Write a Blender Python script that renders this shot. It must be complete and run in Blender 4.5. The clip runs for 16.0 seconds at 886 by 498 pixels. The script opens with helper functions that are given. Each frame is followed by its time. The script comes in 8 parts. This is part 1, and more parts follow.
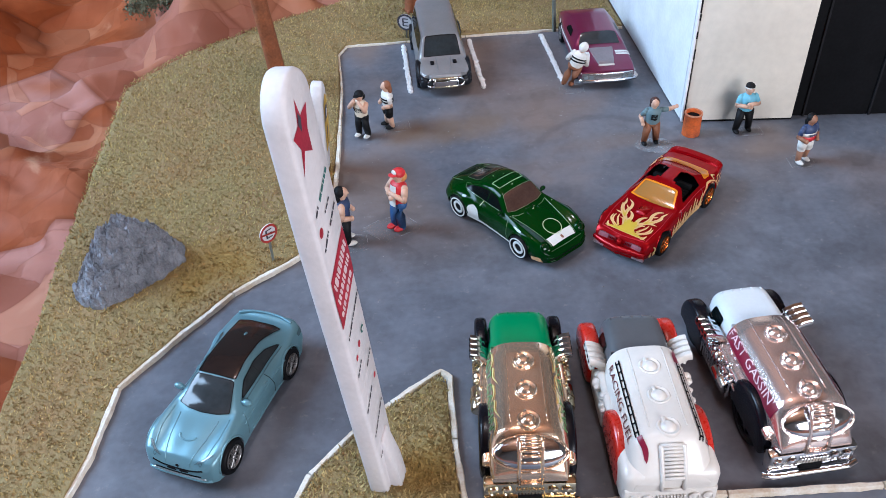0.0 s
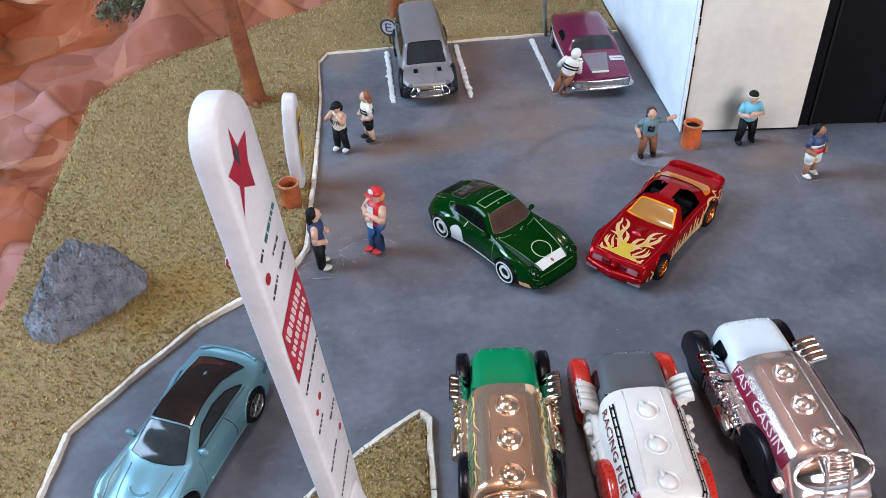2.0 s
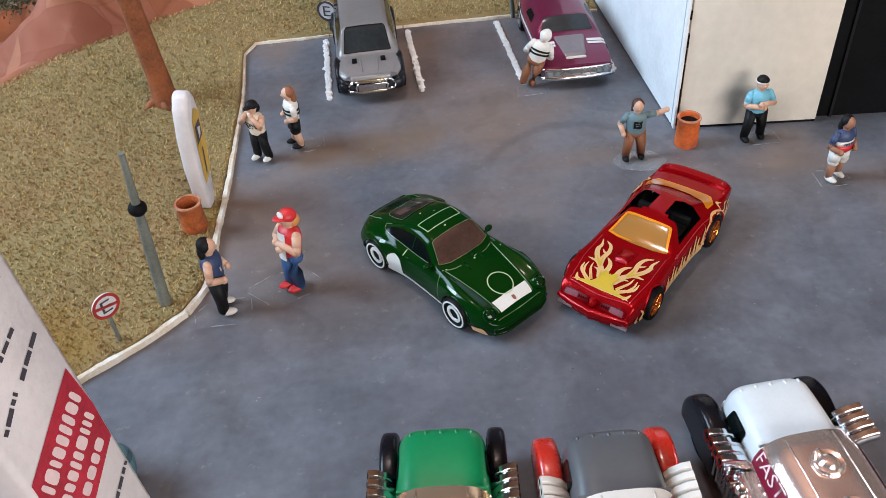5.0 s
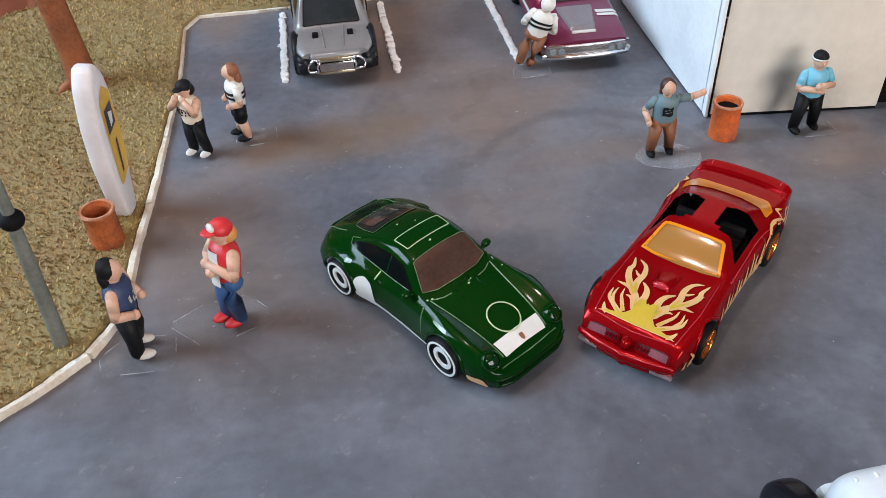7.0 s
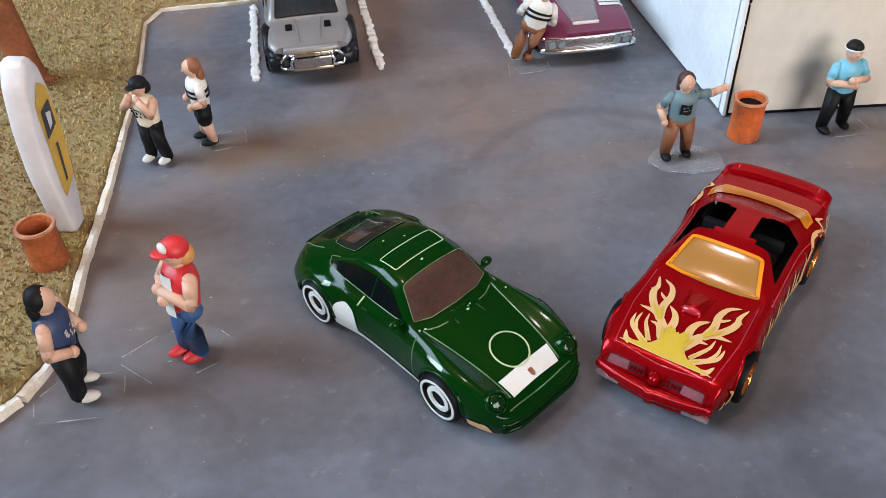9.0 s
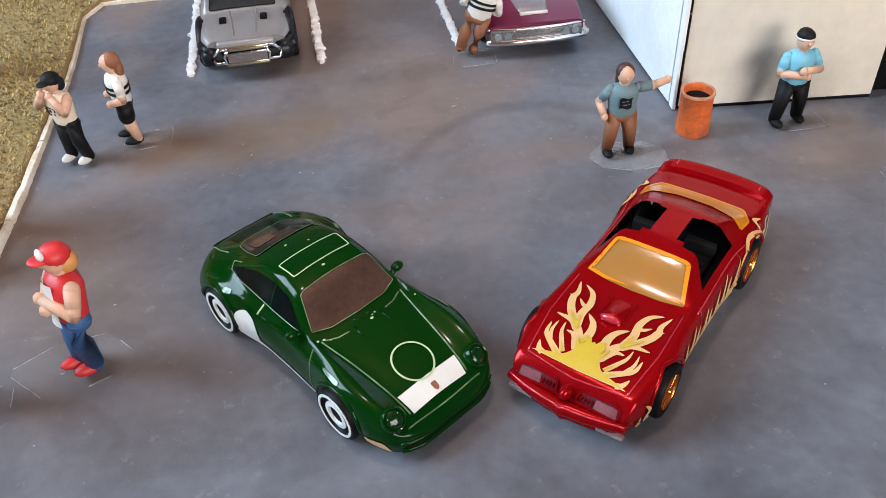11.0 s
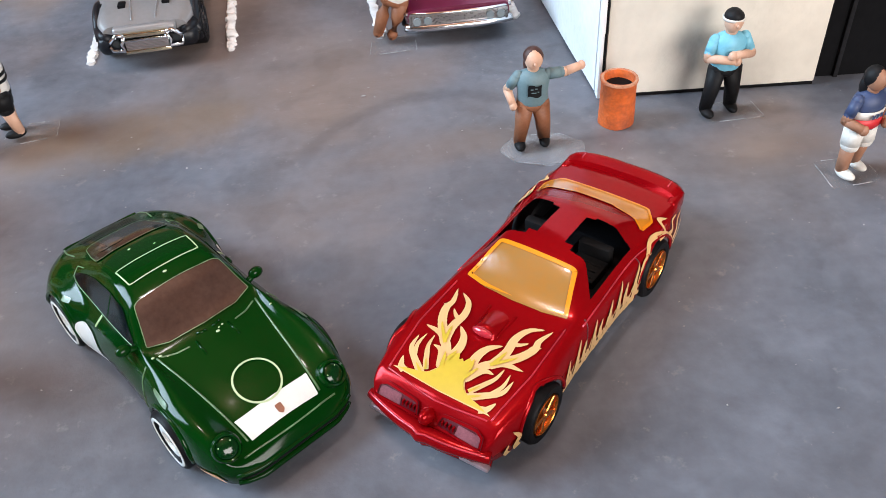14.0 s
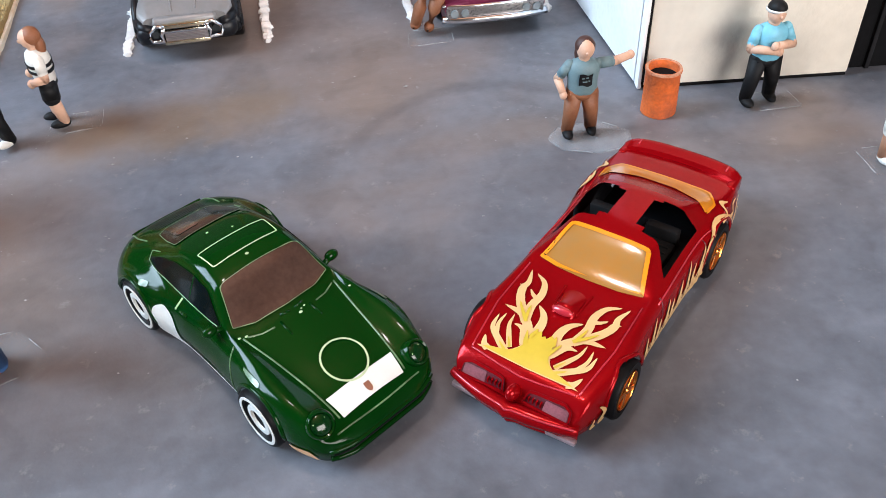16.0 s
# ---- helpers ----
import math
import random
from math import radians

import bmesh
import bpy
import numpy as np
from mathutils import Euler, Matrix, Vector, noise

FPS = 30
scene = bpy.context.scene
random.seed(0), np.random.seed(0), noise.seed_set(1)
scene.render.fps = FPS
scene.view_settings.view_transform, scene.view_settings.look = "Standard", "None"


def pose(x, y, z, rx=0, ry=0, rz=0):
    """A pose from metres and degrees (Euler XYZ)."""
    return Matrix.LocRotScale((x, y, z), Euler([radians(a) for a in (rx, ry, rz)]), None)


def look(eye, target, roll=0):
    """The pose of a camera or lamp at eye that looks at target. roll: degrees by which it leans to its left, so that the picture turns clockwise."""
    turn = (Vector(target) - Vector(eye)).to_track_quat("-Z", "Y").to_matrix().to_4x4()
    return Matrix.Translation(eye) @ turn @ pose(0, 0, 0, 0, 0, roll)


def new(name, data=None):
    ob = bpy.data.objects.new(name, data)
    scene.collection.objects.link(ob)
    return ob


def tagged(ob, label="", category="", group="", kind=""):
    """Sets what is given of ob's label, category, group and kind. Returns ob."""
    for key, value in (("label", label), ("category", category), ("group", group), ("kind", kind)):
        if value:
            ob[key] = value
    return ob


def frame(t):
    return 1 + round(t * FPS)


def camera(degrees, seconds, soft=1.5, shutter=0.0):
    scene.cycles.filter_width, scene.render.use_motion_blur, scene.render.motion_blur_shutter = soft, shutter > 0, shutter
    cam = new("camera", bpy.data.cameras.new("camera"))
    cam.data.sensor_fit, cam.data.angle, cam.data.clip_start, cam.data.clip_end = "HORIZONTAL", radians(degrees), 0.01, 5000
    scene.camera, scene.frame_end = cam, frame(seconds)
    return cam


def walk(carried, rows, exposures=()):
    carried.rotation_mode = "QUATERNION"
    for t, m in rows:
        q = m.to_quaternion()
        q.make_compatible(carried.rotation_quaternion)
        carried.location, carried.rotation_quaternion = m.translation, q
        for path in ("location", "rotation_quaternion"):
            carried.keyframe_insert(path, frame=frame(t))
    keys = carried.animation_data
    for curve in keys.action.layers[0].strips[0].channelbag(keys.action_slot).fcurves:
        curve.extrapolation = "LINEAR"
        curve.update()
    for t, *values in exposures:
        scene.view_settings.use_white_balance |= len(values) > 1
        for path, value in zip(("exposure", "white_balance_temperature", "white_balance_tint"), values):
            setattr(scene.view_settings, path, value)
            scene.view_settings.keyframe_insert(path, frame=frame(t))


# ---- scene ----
cam = camera(55.0, 16.0, soft=0.7)
PATH = [
    (0, (-0.08134, -0.27311, 0.24627), (-0.02971, 0.48726, -0.40116), -3.127),
    (0.5, (-0.07825, -0.26940, 0.24657), (-0.02718, 0.49086, -0.40104), -3.237),
    (1, (-0.07600, -0.26354, 0.24329), (-0.02502, 0.49656, -0.40451), -3.307),
    (1.5, (-0.07479, -0.25718, 0.23992), (-0.02337, 0.50307, -0.40767), -3.384),
    (2, (-0.07139, -0.24662, 0.23613), (-0.01935, 0.51349, -0.41157), -3.498),
    (2.5, (-0.06765, -0.23630, 0.23222), (-0.01555, 0.52380, -0.41550), -3.750),
    (3, (-0.06035, -0.22842, 0.22517), (-0.00936, 0.53139, -0.42297), -4.010),
    (3.5, (-0.05462, -0.22067, 0.22046), (-0.00329, 0.53820, -0.42876), -4.201),
    (4, (-0.05009, -0.20916, 0.21312), (0.00185, 0.54830, -0.43769), -4.441),
    (4.5, (-0.04593, -0.19679, 0.20808), (0.00630, 0.56078, -0.44257), -4.669),
    (5, (-0.04609, -0.18354, 0.19622), (0.01195, 0.57227, -0.45599), -4.518),
    (5.2, (-0.04509, -0.17924, 0.19618), (0.01687, 0.57605, -0.45628), -4.308),
    (7.3, (-0.04392, -0.12030, 0.15350), (0.04860, 0.62773, -0.50368), -3.090),
    (7.5, (-0.04342, -0.11460, 0.15192), (0.05128, 0.63128, -0.50739), -3.066),
    (8, (-0.04452, -0.10920, 0.14648), (0.05739, 0.63780, -0.51048), -2.766),
    (10.3, (-0.03497, -0.09945, 0.13617), (0.08007, 0.65070, -0.51500), -2.649),
    (10.5, (-0.03203, -0.09908, 0.13469), (0.08058, 0.64865, -0.51970), -2.733),
    (11, (-0.02136, -0.09817, 0.13385), (0.07815, 0.65010, -0.52204), -3.414),
    (11.5, (-0.01285, -0.09536, 0.13240), (0.07689, 0.65345, -0.52428), -3.907),
    (12, (-0.00564, -0.09316, 0.12926), (0.08030, 0.65548, -0.52813), -4.060),
    (12.5, (0.00050, -0.09217, 0.12780), (0.08628, 0.65597, -0.53016), -4.087),
    (13, (0.00535, -0.08869, 0.12515), (0.09011, 0.65807, -0.53452), -4.136),
    (13.5, (0.00563, -0.08921, 0.12464), (0.08986, 0.65871, -0.53379), -4.231),
    (14, (0.00720, -0.08780, 0.12186), (0.09731, 0.65766, -0.53858), -3.963),
    (14.5, (0.00623, -0.08780, 0.12152), (0.10295, 0.65758, -0.53806), -3.682),
    (15, (0.00353, -0.08793, 0.11964), (0.10728, 0.65629, -0.54019), -3.366),
    (15.5, (-0.00193, -0.08796, 0.12017), (0.11001, 0.65460, -0.54019), -2.963),
    (16, (-0.01179, -0.08917, 0.12215), (0.10658, 0.65200, -0.53864), -2.778),
]
LIGHTING = [(0, -0.27, 5720, 10), (1.5, -0.28, 5850, 10), (3.7, -0.29, 6000, 10), (4.6, -0.34, 6450, 10), (5.2, -0.29, 6480, 10), (8.0, -0.25, 6550, 10), (10.5, -0.09, 6600, 10), (12.0, 0.03, 6620, 10), (13.0, 0.17, 6600, 10), (16.0, 0.19, 6550, 10)]
walk(cam, [(t, look(eye, target, roll)) for t, eye, target, roll in PATH], LIGHTING)

# ---- world and lights ----
world = bpy.data.worlds.new("world")
scene.world = world
world.use_nodes = True
wn, wl = world.node_tree.nodes, world.node_tree.links
sky = wn.new("ShaderNodeTexSky")
sky.sky_type, sky.sun_disc = "NISHITA", False
sky.sun_elevation, sky.sun_rotation = radians(40), radians(-60)
wn["Background"].inputs["Strength"].default_value = 0.12
wl.new(sky.outputs[0], wn["Background"].inputs["Color"])


def area_lamp(name, eye, target, sx, sy, watts, color):
    la = bpy.data.lights.new(name, "AREA")
    la.shape, la.size, la.size_y, la.energy, la.color = "RECTANGLE", sx, sy, watts, color
    ob = new(name, la)
    ob.matrix_world = look(eye, target)
    return ob


area_lamp("window_daylight", (-1.06, 0.20, 0.74), (0, 0.1, 0.0), 0.62, 0.70, 35, (0.60, 0.80, 1.0))
area_lamp("south_window_daylight", (0.50, -1.06, 0.48), (0.05, 0.0, 0.0), 0.80, 0.56, 20, (1.0, 0.95, 0.93))
bulb = bpy.data.lights.new("ceiling_bulb_light", "POINT")
bulb.energy, bulb.shadow_soft_size, bulb.color = 11, 0.06, (1.0, 0.96, 0.95)
new("ceiling_bulb_light", bulb).location = (-0.10, 0.12, 1.12)

# ---- materials ----


def mat(name, color, rough=0.5, metal=0.0, vary=0.12, scale=60.0, bump=0.0, bscale=400.0, coat=0.0, color2=None, spec=0.5, island=0.0):
    """Painted or plain surface with two scales of variation and fine relief."""
    m = bpy.data.materials.new(name)
    m.use_nodes = True
    n, l = m.node_tree.nodes, m.node_tree.links
    b = n["Principled BSDF"]
    b.inputs["Roughness"].default_value, b.inputs["Metallic"].default_value = rough, metal
    b.inputs["Coat Weight"].default_value, b.inputs["Coat Roughness"].default_value = coat, 0.06
    b.inputs["Specular IOR Level"].default_value = spec
    co = n.new("ShaderNodeTexCoord")
    n1, n2 = n.new("ShaderNodeTexNoise"), n.new("ShaderNodeTexNoise")
    n1.inputs["Scale"].default_value, n2.inputs["Scale"].default_value = scale, scale * 9
    n1.inputs["Detail"].default_value, n2.inputs["Detail"].default_value = 4, 3
    for q in (n1, n2):
        l.new(co.outputs["Object"], q.inputs["Vector"])
    mix = n.new("ShaderNodeMix")
    mix.data_type = "RGBA"
    c2 = color2 if color2 else tuple(max(0.0, c * (1 - 2.2 * vary)) for c in color[:3])
    mix.inputs[6].default_value, mix.inputs[7].default_value = (*color[:3], 1), (*c2[:3], 1)
    ad = n.new("ShaderNodeMath")
    ad.operation = "MULTIPLY_ADD"
    l.new(n2.outputs["Fac"], ad.inputs[0])
    ad.inputs[1].default_value = 0.45
    l.new(n1.outputs["Fac"], ad.inputs[2])
    ramp = n.new("ShaderNodeMapRange")
    ramp.inputs["From Min"].default_value, ramp.inputs["From Max"].default_value = 0.52, 0.95
    l.new(ad.outputs[0], ramp.inputs["Value"])
    l.new(ramp.outputs[0], mix.inputs[0])
    out = mix.outputs[2]
    if island:
        geo, hsv = n.new("ShaderNodeNewGeometry"), n.new("ShaderNodeHueSaturation")
        mr = n.new("ShaderNodeMapRange")
        mr.inputs["To Min"].default_value, mr.inputs["To Max"].default_value = 1 - island, 1 + island
        l.new(geo.outputs["Random Per Island"], mr.inputs["Value"])
        l.new(mr.outputs[0], hsv.inputs["Value"])
        l.new(out, hsv.inputs["Color"])
        out = hsv.outputs[0]
    l.new(out, b.inputs["Base Color"])
    rr = n.new("ShaderNodeMapRange")
    rr.inputs["To Min"].default_value, rr.inputs["To Max"].default_value = max(0.02, rough * 0.85), min(1, rough * 1.15)
    l.new(n2.outputs["Fac"], rr.inputs["Value"])
    l.new(rr.outputs[0], b.inputs["Roughness"])
    if bump:
        n3, bp = n.new("ShaderNodeTexNoise"), n.new("ShaderNodeBump")
        n3.inputs["Scale"].default_value, n3.inputs["Detail"].default_value = bscale, 5
        bp.inputs["Strength"].default_value, bp.inputs["Distance"].default_value = 0.6, bump
        l.new(co.outputs["Object"], n3.inputs["Vector"])
        l.new(n3.outputs["Fac"], bp.inputs["Height"])
        l.new(bp.outputs[0], b.inputs["Normal"])
    return m


def asphalt_material():
    """Blue-grey hobby paint with wide brown washes, faint brush streaks and a curved rubber mark."""
    m = mat("asphalt_paint", (0.140, 0.150, 0.177), 0.42, 0, 0.17, 34, 0.00006, 1500, spec=0.34)
    n, l = m.node_tree.nodes, m.node_tree.links
    b = n["Principled BSDF"]
    old = b.inputs["Base Color"].links[0].from_socket
    co = n.new("ShaderNodeTexCoord")
    wash, fine = n.new("ShaderNodeTexNoise"), n.new("ShaderNodeTexNoise")
    wash.inputs["Scale"].default_value, wash.inputs["Detail"].default_value, wash.inputs["Roughness"].default_value = 10.5, 3, 0.45
    wash.inputs["Distortion"].default_value = 0.6
    l.new(co.outputs["Object"], wash.inputs["Vector"])
    r1 = n.new("ShaderNodeMapRange")
    r1.interpolation_type = "SMOOTHSTEP"
    r1.inputs["From Min"].default_value, r1.inputs["From Max"].default_value, r1.inputs["To Max"].default_value = 0.38, 0.66, 0.95
    l.new(wash.outputs["Fac"], r1.inputs["Value"])
    mx = n.new("ShaderNodeMix")
    mx.data_type = "RGBA"
    mx.inputs[7].default_value = (0.176, 0.126, 0.100, 1)
    sy, ry, my = n.new("ShaderNodeSeparateXYZ"), n.new("ShaderNodeMapRange"), n.new("ShaderNodeMath")
    l.new(co.outputs["Object"], sy.inputs[0])
    l.new(sy.outputs["Y"], ry.inputs["Value"])
    ry.inputs["From Min"].default_value, ry.inputs["From Max"].default_value, ry.inputs["To Min"].default_value = 0.0, 0.08, 0.10
    my.operation = "MULTIPLY"
    l.new(r1.outputs[0], my.inputs[0])
    l.new(ry.outputs[0], my.inputs[1])
    l.new(my.outputs[0], mx.inputs[0])
    l.new(old, mx.inputs[6])
    # long soft brush streaks
    mp = n.new("ShaderNodeMapping")
    mp.inputs["Rotation"].default_value, mp.inputs["Scale"].default_value = (0, 0, 0.9), (14, 95, 20)
    l.new(co.outputs["Object"], mp.inputs["Vector"])
    l.new(mp.outputs[0], fine.inputs["Vector"])
    fine.inputs["Scale"].default_value, fine.inputs["Detail"].default_value = 1.0, 6
    r2 = n.new("ShaderNodeMapRange")
    r2.inputs["From Min"].default_value, r2.inputs["From Max"].default_value, r2.inputs["To Min"].default_value, r2.inputs["To Max"].default_value = 0.3, 0.75, 0.90, 1.09
    l.new(fine.outputs["Fac"], r2.inputs["Value"])
    # curved mark: a ring round MARK
    d = n.new("ShaderNodeVectorMath")
    d.operation = "DISTANCE"
    d.inputs[1].default_value = MARK[:3]
    l.new(co.outputs["Object"], d.inputs[0])
    off = n.new("ShaderNodeMath")
    off.operation = "SUBTRACT"
    off.inputs[1].default_value = MARK[3]
    l.new(d.outputs["Value"], off.inputs[0])
    ab = n.new("ShaderNodeMath")
    ab.operation = "ABSOLUTE"
    l.new(off.outputs[0], ab.inputs[0])
    r3 = n.new("ShaderNodeMapRange")
    r3.interpolation_type = "SMOOTHSTEP"
    r3.inputs["From Min"].default_value, r3.inputs["From Max"].default_value, r3.inputs["To Min"].default_value, r3.inputs["To Max"].default_value = 0.0006, 0.0040, 0.80, 1.0
    l.new(ab.outputs[0], r3.inputs["Value"])
    sp, r4, lm = n.new("ShaderNodeSeparateXYZ"), n.new("ShaderNodeMapRange"), n.new("ShaderNodeMix")
    l.new(co.outputs["Object"], sp.inputs[0])
    r4.inputs["From Min"].default_value, r4.inputs["From Max"].default_value = 0.084, 0.098
    l.new(sp.outputs["Y"], r4.inputs["Value"])
    l.new(r4.outputs[0], lm.inputs[0])
    lm.inputs[2].default_value = 1.0
    l.new(r3.outputs[0], lm.inputs[3])
    mu = n.new("ShaderNodeMath")
    mu.operation = "MULTIPLY"
    l.new(r2.outputs[0], mu.inputs[0])
    l.new(lm.outputs[0], mu.inputs[1])
    # pale dust caught in the paint
    du, r5, dm = n.new("ShaderNodeTexNoise"), n.new("ShaderNodeMapRange"), n.new("ShaderNodeMix")
    du.inputs["Scale"].default_value, du.inputs["Detail"].default_value, du.inputs["Roughness"].default_value = 210, 8, 0.7
    l.new(co.outputs["Object"], du.inputs["Vector"])
    r5.inputs["From Min"].default_value, r5.inputs["From Max"].default_value, r5.inputs["To Max"].default_value = 0.60, 0.74, 0.55
    l.new(du.outputs["Fac"], r5.inputs["Value"])
    dm.data_type = "RGBA"
    dm.inputs[7].default_value = (0.28, 0.26, 0.25, 1)
    l.new(r5.outputs[0], dm.inputs[0])
    l.new(mx.outputs[2], dm.inputs[6])
    # uneven coats: darker and lighter areas with soft ragged borders
    for scale, lo, hi, dark in ((24, 0.52, 0.60, 0.86), (58, 0.55, 0.62, 0.91)):
        pn, pr, pm = n.new("ShaderNodeTexNoise"), n.new("ShaderNodeMapRange"), n.new("ShaderNodeMath")
        pn.inputs["Scale"].default_value, pn.inputs["Detail"].default_value, pn.inputs["Distortion"].default_value = scale, 6, 0.8
        l.new(co.outputs["Object"], pn.inputs["Vector"])
        pr.inputs["From Min"].default_value, pr.inputs["From Max"].default_value, pr.inputs["To Min"].default_value, pr.inputs["To Max"].default_value = lo, hi, 1.02, dark
        l.new(pn.outputs["Fac"], pr.inputs["Value"])
        pm.operation = "MULTIPLY"
        l.new(mu.outputs[0], pm.inputs[0])
        l.new(pr.outputs[0], pm.inputs[1])
        mu = pm
    hs = n.new("ShaderNodeHueSaturation")
    l.new(mu.outputs[0], hs.inputs["Value"])
    l.new(dm.outputs[2], hs.inputs["Color"])
    l.new(hs.outputs[0], b.inputs["Base Color"])
    return m


MARK = (0.030, 0.0740, 0.0, 0.0388)
M_ASPHALT = asphalt_material()
M_TURF = mat("turf_mat", (0.235, 0.182, 0.071), 0.95, 0, 0.3, 22, 0.0026, 480, color2=(0.25, 0.16, 0.07))
M_GRAIN = mat("turf_grain", (0.322, 0.264, 0.104), 0.95, 0, 0.2, 16, island=0.42, color2=(0.32, 0.205, 0.085))
M_KERB = mat("kerb_white", (0.70, 0.67, 0.60), 0.8, 0, 0.15, 120, 0.0008, 900, color2=(0.52, 0.41, 0.28))
# warmer than the side card: warm front light put into the colour
M_WALLW = mat("wall_white", (0.76, 0.70, 0.60), 0.75, 0, 0.08, 25, 0.0003, 500)
M_BLACK = mat("black_card", (0.006, 0.006, 0.007), 0.7, 0, 0.2, 60, spec=0.12)
M_TABLE = mat("table_wood", (0.22, 0.13, 0.07), 0.5, 0, 0.2, 20)
M_ROOM = mat("room_plaster", (0.115, 0.092, 0.076), 0.9, 0, 0.05, 3)
M_CEIL = mat("ceiling_wood", (0.78, 0.38, 0.21), 0.55, 0, 0.25, 6)
M_TYRE = mat("tyre_black", (0.005, 0.005, 0.006), 0.5, 0, 0.15, 200, spec=0.12)
M_CHROME = mat("chrome", (0.75, 0.75, 0.77), 0.12, 1.0, 0.05, 200)
M_ROCK = mat("rock_grey", (0.30, 0.312, 0.350), 0.95, 0, 0.3, 160, 0.0040, 900, color2=(0.14, 0.147, 0.170))
M_TRUNK = mat("trunk_clay", (0.30, 0.088, 0.026), 0.75, 0, 0.25, 90, 0.0008, 400)
M_SIGNW = mat("sign_white", (0.68, 0.645, 0.65), 0.6, 0, 0.07, 60, 0.0003, 500)
M_LINE = mat("line_white", (0.70, 0.69, 0.68), 0.7, 0, 0.1, 150, 0.0006, 800)

def paper_material():
    """Kraft paper painted rust and orange-brown, with wide dusty pink washes and pale dry-brushed scuffs."""
    m = mat("crumpled_paper", (0.255, 0.062, 0.016), 0.8, 0, 0.3, 11, 0.0004, 260, color2=(0.14, 0.028, 0.007), spec=0.15)
    n, l = m.node_tree.nodes, m.node_tree.links
    b = n["Principled BSDF"]
    old = b.inputs["Base Color"].links[0].from_socket
    co, sp = n.new("ShaderNodeTexCoord"), n.new("ShaderNodeSeparateXYZ")
    l.new(co.outputs["Object"], sp.inputs[0])

    def noisy(scale, detail, lo, hi, amount, stretch=None):
        t, r = n.new("ShaderNodeTexNoise"), n.new("ShaderNodeMapRange")
        t.inputs["Scale"].default_value, t.inputs["Detail"].default_value, t.inputs["Distortion"].default_value = scale, detail, 0.4
        r.interpolation_type = "SMOOTHSTEP"
        r.inputs["From Min"].default_value, r.inputs["From Max"].default_value, r.inputs["To Max"].default_value = lo, hi, amount
        if stretch:
            mp = n.new("ShaderNodeMapping")
            mp.inputs["Scale"].default_value = stretch
            l.new(co.outputs["Object"], mp.inputs["Vector"])
            l.new(mp.outputs[0], t.inputs["Vector"])
        else:
            l.new(co.outputs["Object"], t.inputs["Vector"])
        l.new(t.outputs["Fac"], r.inputs["Value"])
        return r.outputs[0]

    def over(fac, col):
        nonlocal old
        mx = n.new("ShaderNodeMix")
        mx.data_type = "RGBA"
        mx.inputs[7].default_value = (*col, 1)
        l.new(fac, mx.inputs[0])
        l.new(old, mx.inputs[6])
        old = mx.outputs[2]

    def maths(op, a, c):
        q = n.new("ShaderNodeMath")
        q.operation, q.use_clamp = op, True
        l.new(a, q.inputs[0])
        if isinstance(c, float):
            q.inputs[1].default_value = c
        else:
            l.new(c, q.inputs[1])
        return q.outputs[0]

    # the dusty pink coat thickens towards the back of the diorama
    side = n.new("ShaderNodeMapRange")
    side.interpolation_type = "SMOOTHSTEP"
    side.inputs["From Min"].default_value, side.inputs["From Max"].default_value, side.inputs["To Max"].default_value = -0.27, -0.17, 0.70
    l.new(sp.outputs["X"], side.inputs["Value"])
    over(noisy(4.2, 3, 0.54, 0.66, 0.5), (0.36, 0.145, 0.07))
    over(maths("MULTIPLY", maths("ADD", side.outputs[0], noisy(6.5, 4, 0.58, 0.68, 0.7)), 0.85), (0.385, 0.175, 0.125))
    over(noisy(9, 4, 0.56, 0.66, 0.8), (0.22, 0.052, 0.014))
    over(noisy(26, 6, 0.60, 0.68, 0.65, (1, 0.45, 1)), (0.50, 0.31, 0.20))
    # creases: darker colour along the fold lines stands in for their shade
    nz, vm = n.new("ShaderNodeTexNoise"), n.new("ShaderNodeMix")
    nz.inputs["Scale"].default_value = 7
    vm.data_type = "VECTOR"
    vm.inputs[0].default_value = 0.045
    l.new(co.outputs["Object"], nz.inputs["Vector"])
    l.new(co.outputs["Object"], vm.inputs[4])
    l.new(nz.outputs["Color"], vm.inputs[5])
    # lighter and darker tints per facet put the fold shading into the colour
    for scale, chan, lo, hi, amount, col in ((12, 0, 0.60, 0.70, 0.62, (0.37, 0.205, 0.185)), (12, 1, 0.62, 0.72, 0.6, (0.21, 0.050, 0.013)), (31, 2, 0.66, 0.78, 0.4, (0.42, 0.19, 0.10)), (31, 0, 0.70, 0.80, 0.45, (0.16, 0.036, 0.010))):
        vc, sc, r = n.new("ShaderNodeTexVoronoi"), n.new("ShaderNodeSeparateColor"), n.new("ShaderNodeMapRange")
        vc.inputs["Scale"].default_value = scale
        l.new(vm.outputs[1], vc.inputs["Vector"])
        l.new(vc.outputs["Color"], sc.inputs[0])
        r.inputs["From Min"].default_value, r.inputs["From Max"].default_value, r.inputs["To Max"].default_value = lo, hi, amount
        l.new(sc.outputs[chan], r.inputs["Value"])
        over(maths("MULTIPLY", r.outputs[0], noisy(10, 3, 0.36, 0.52, 1.0)), col)
    bumps = None
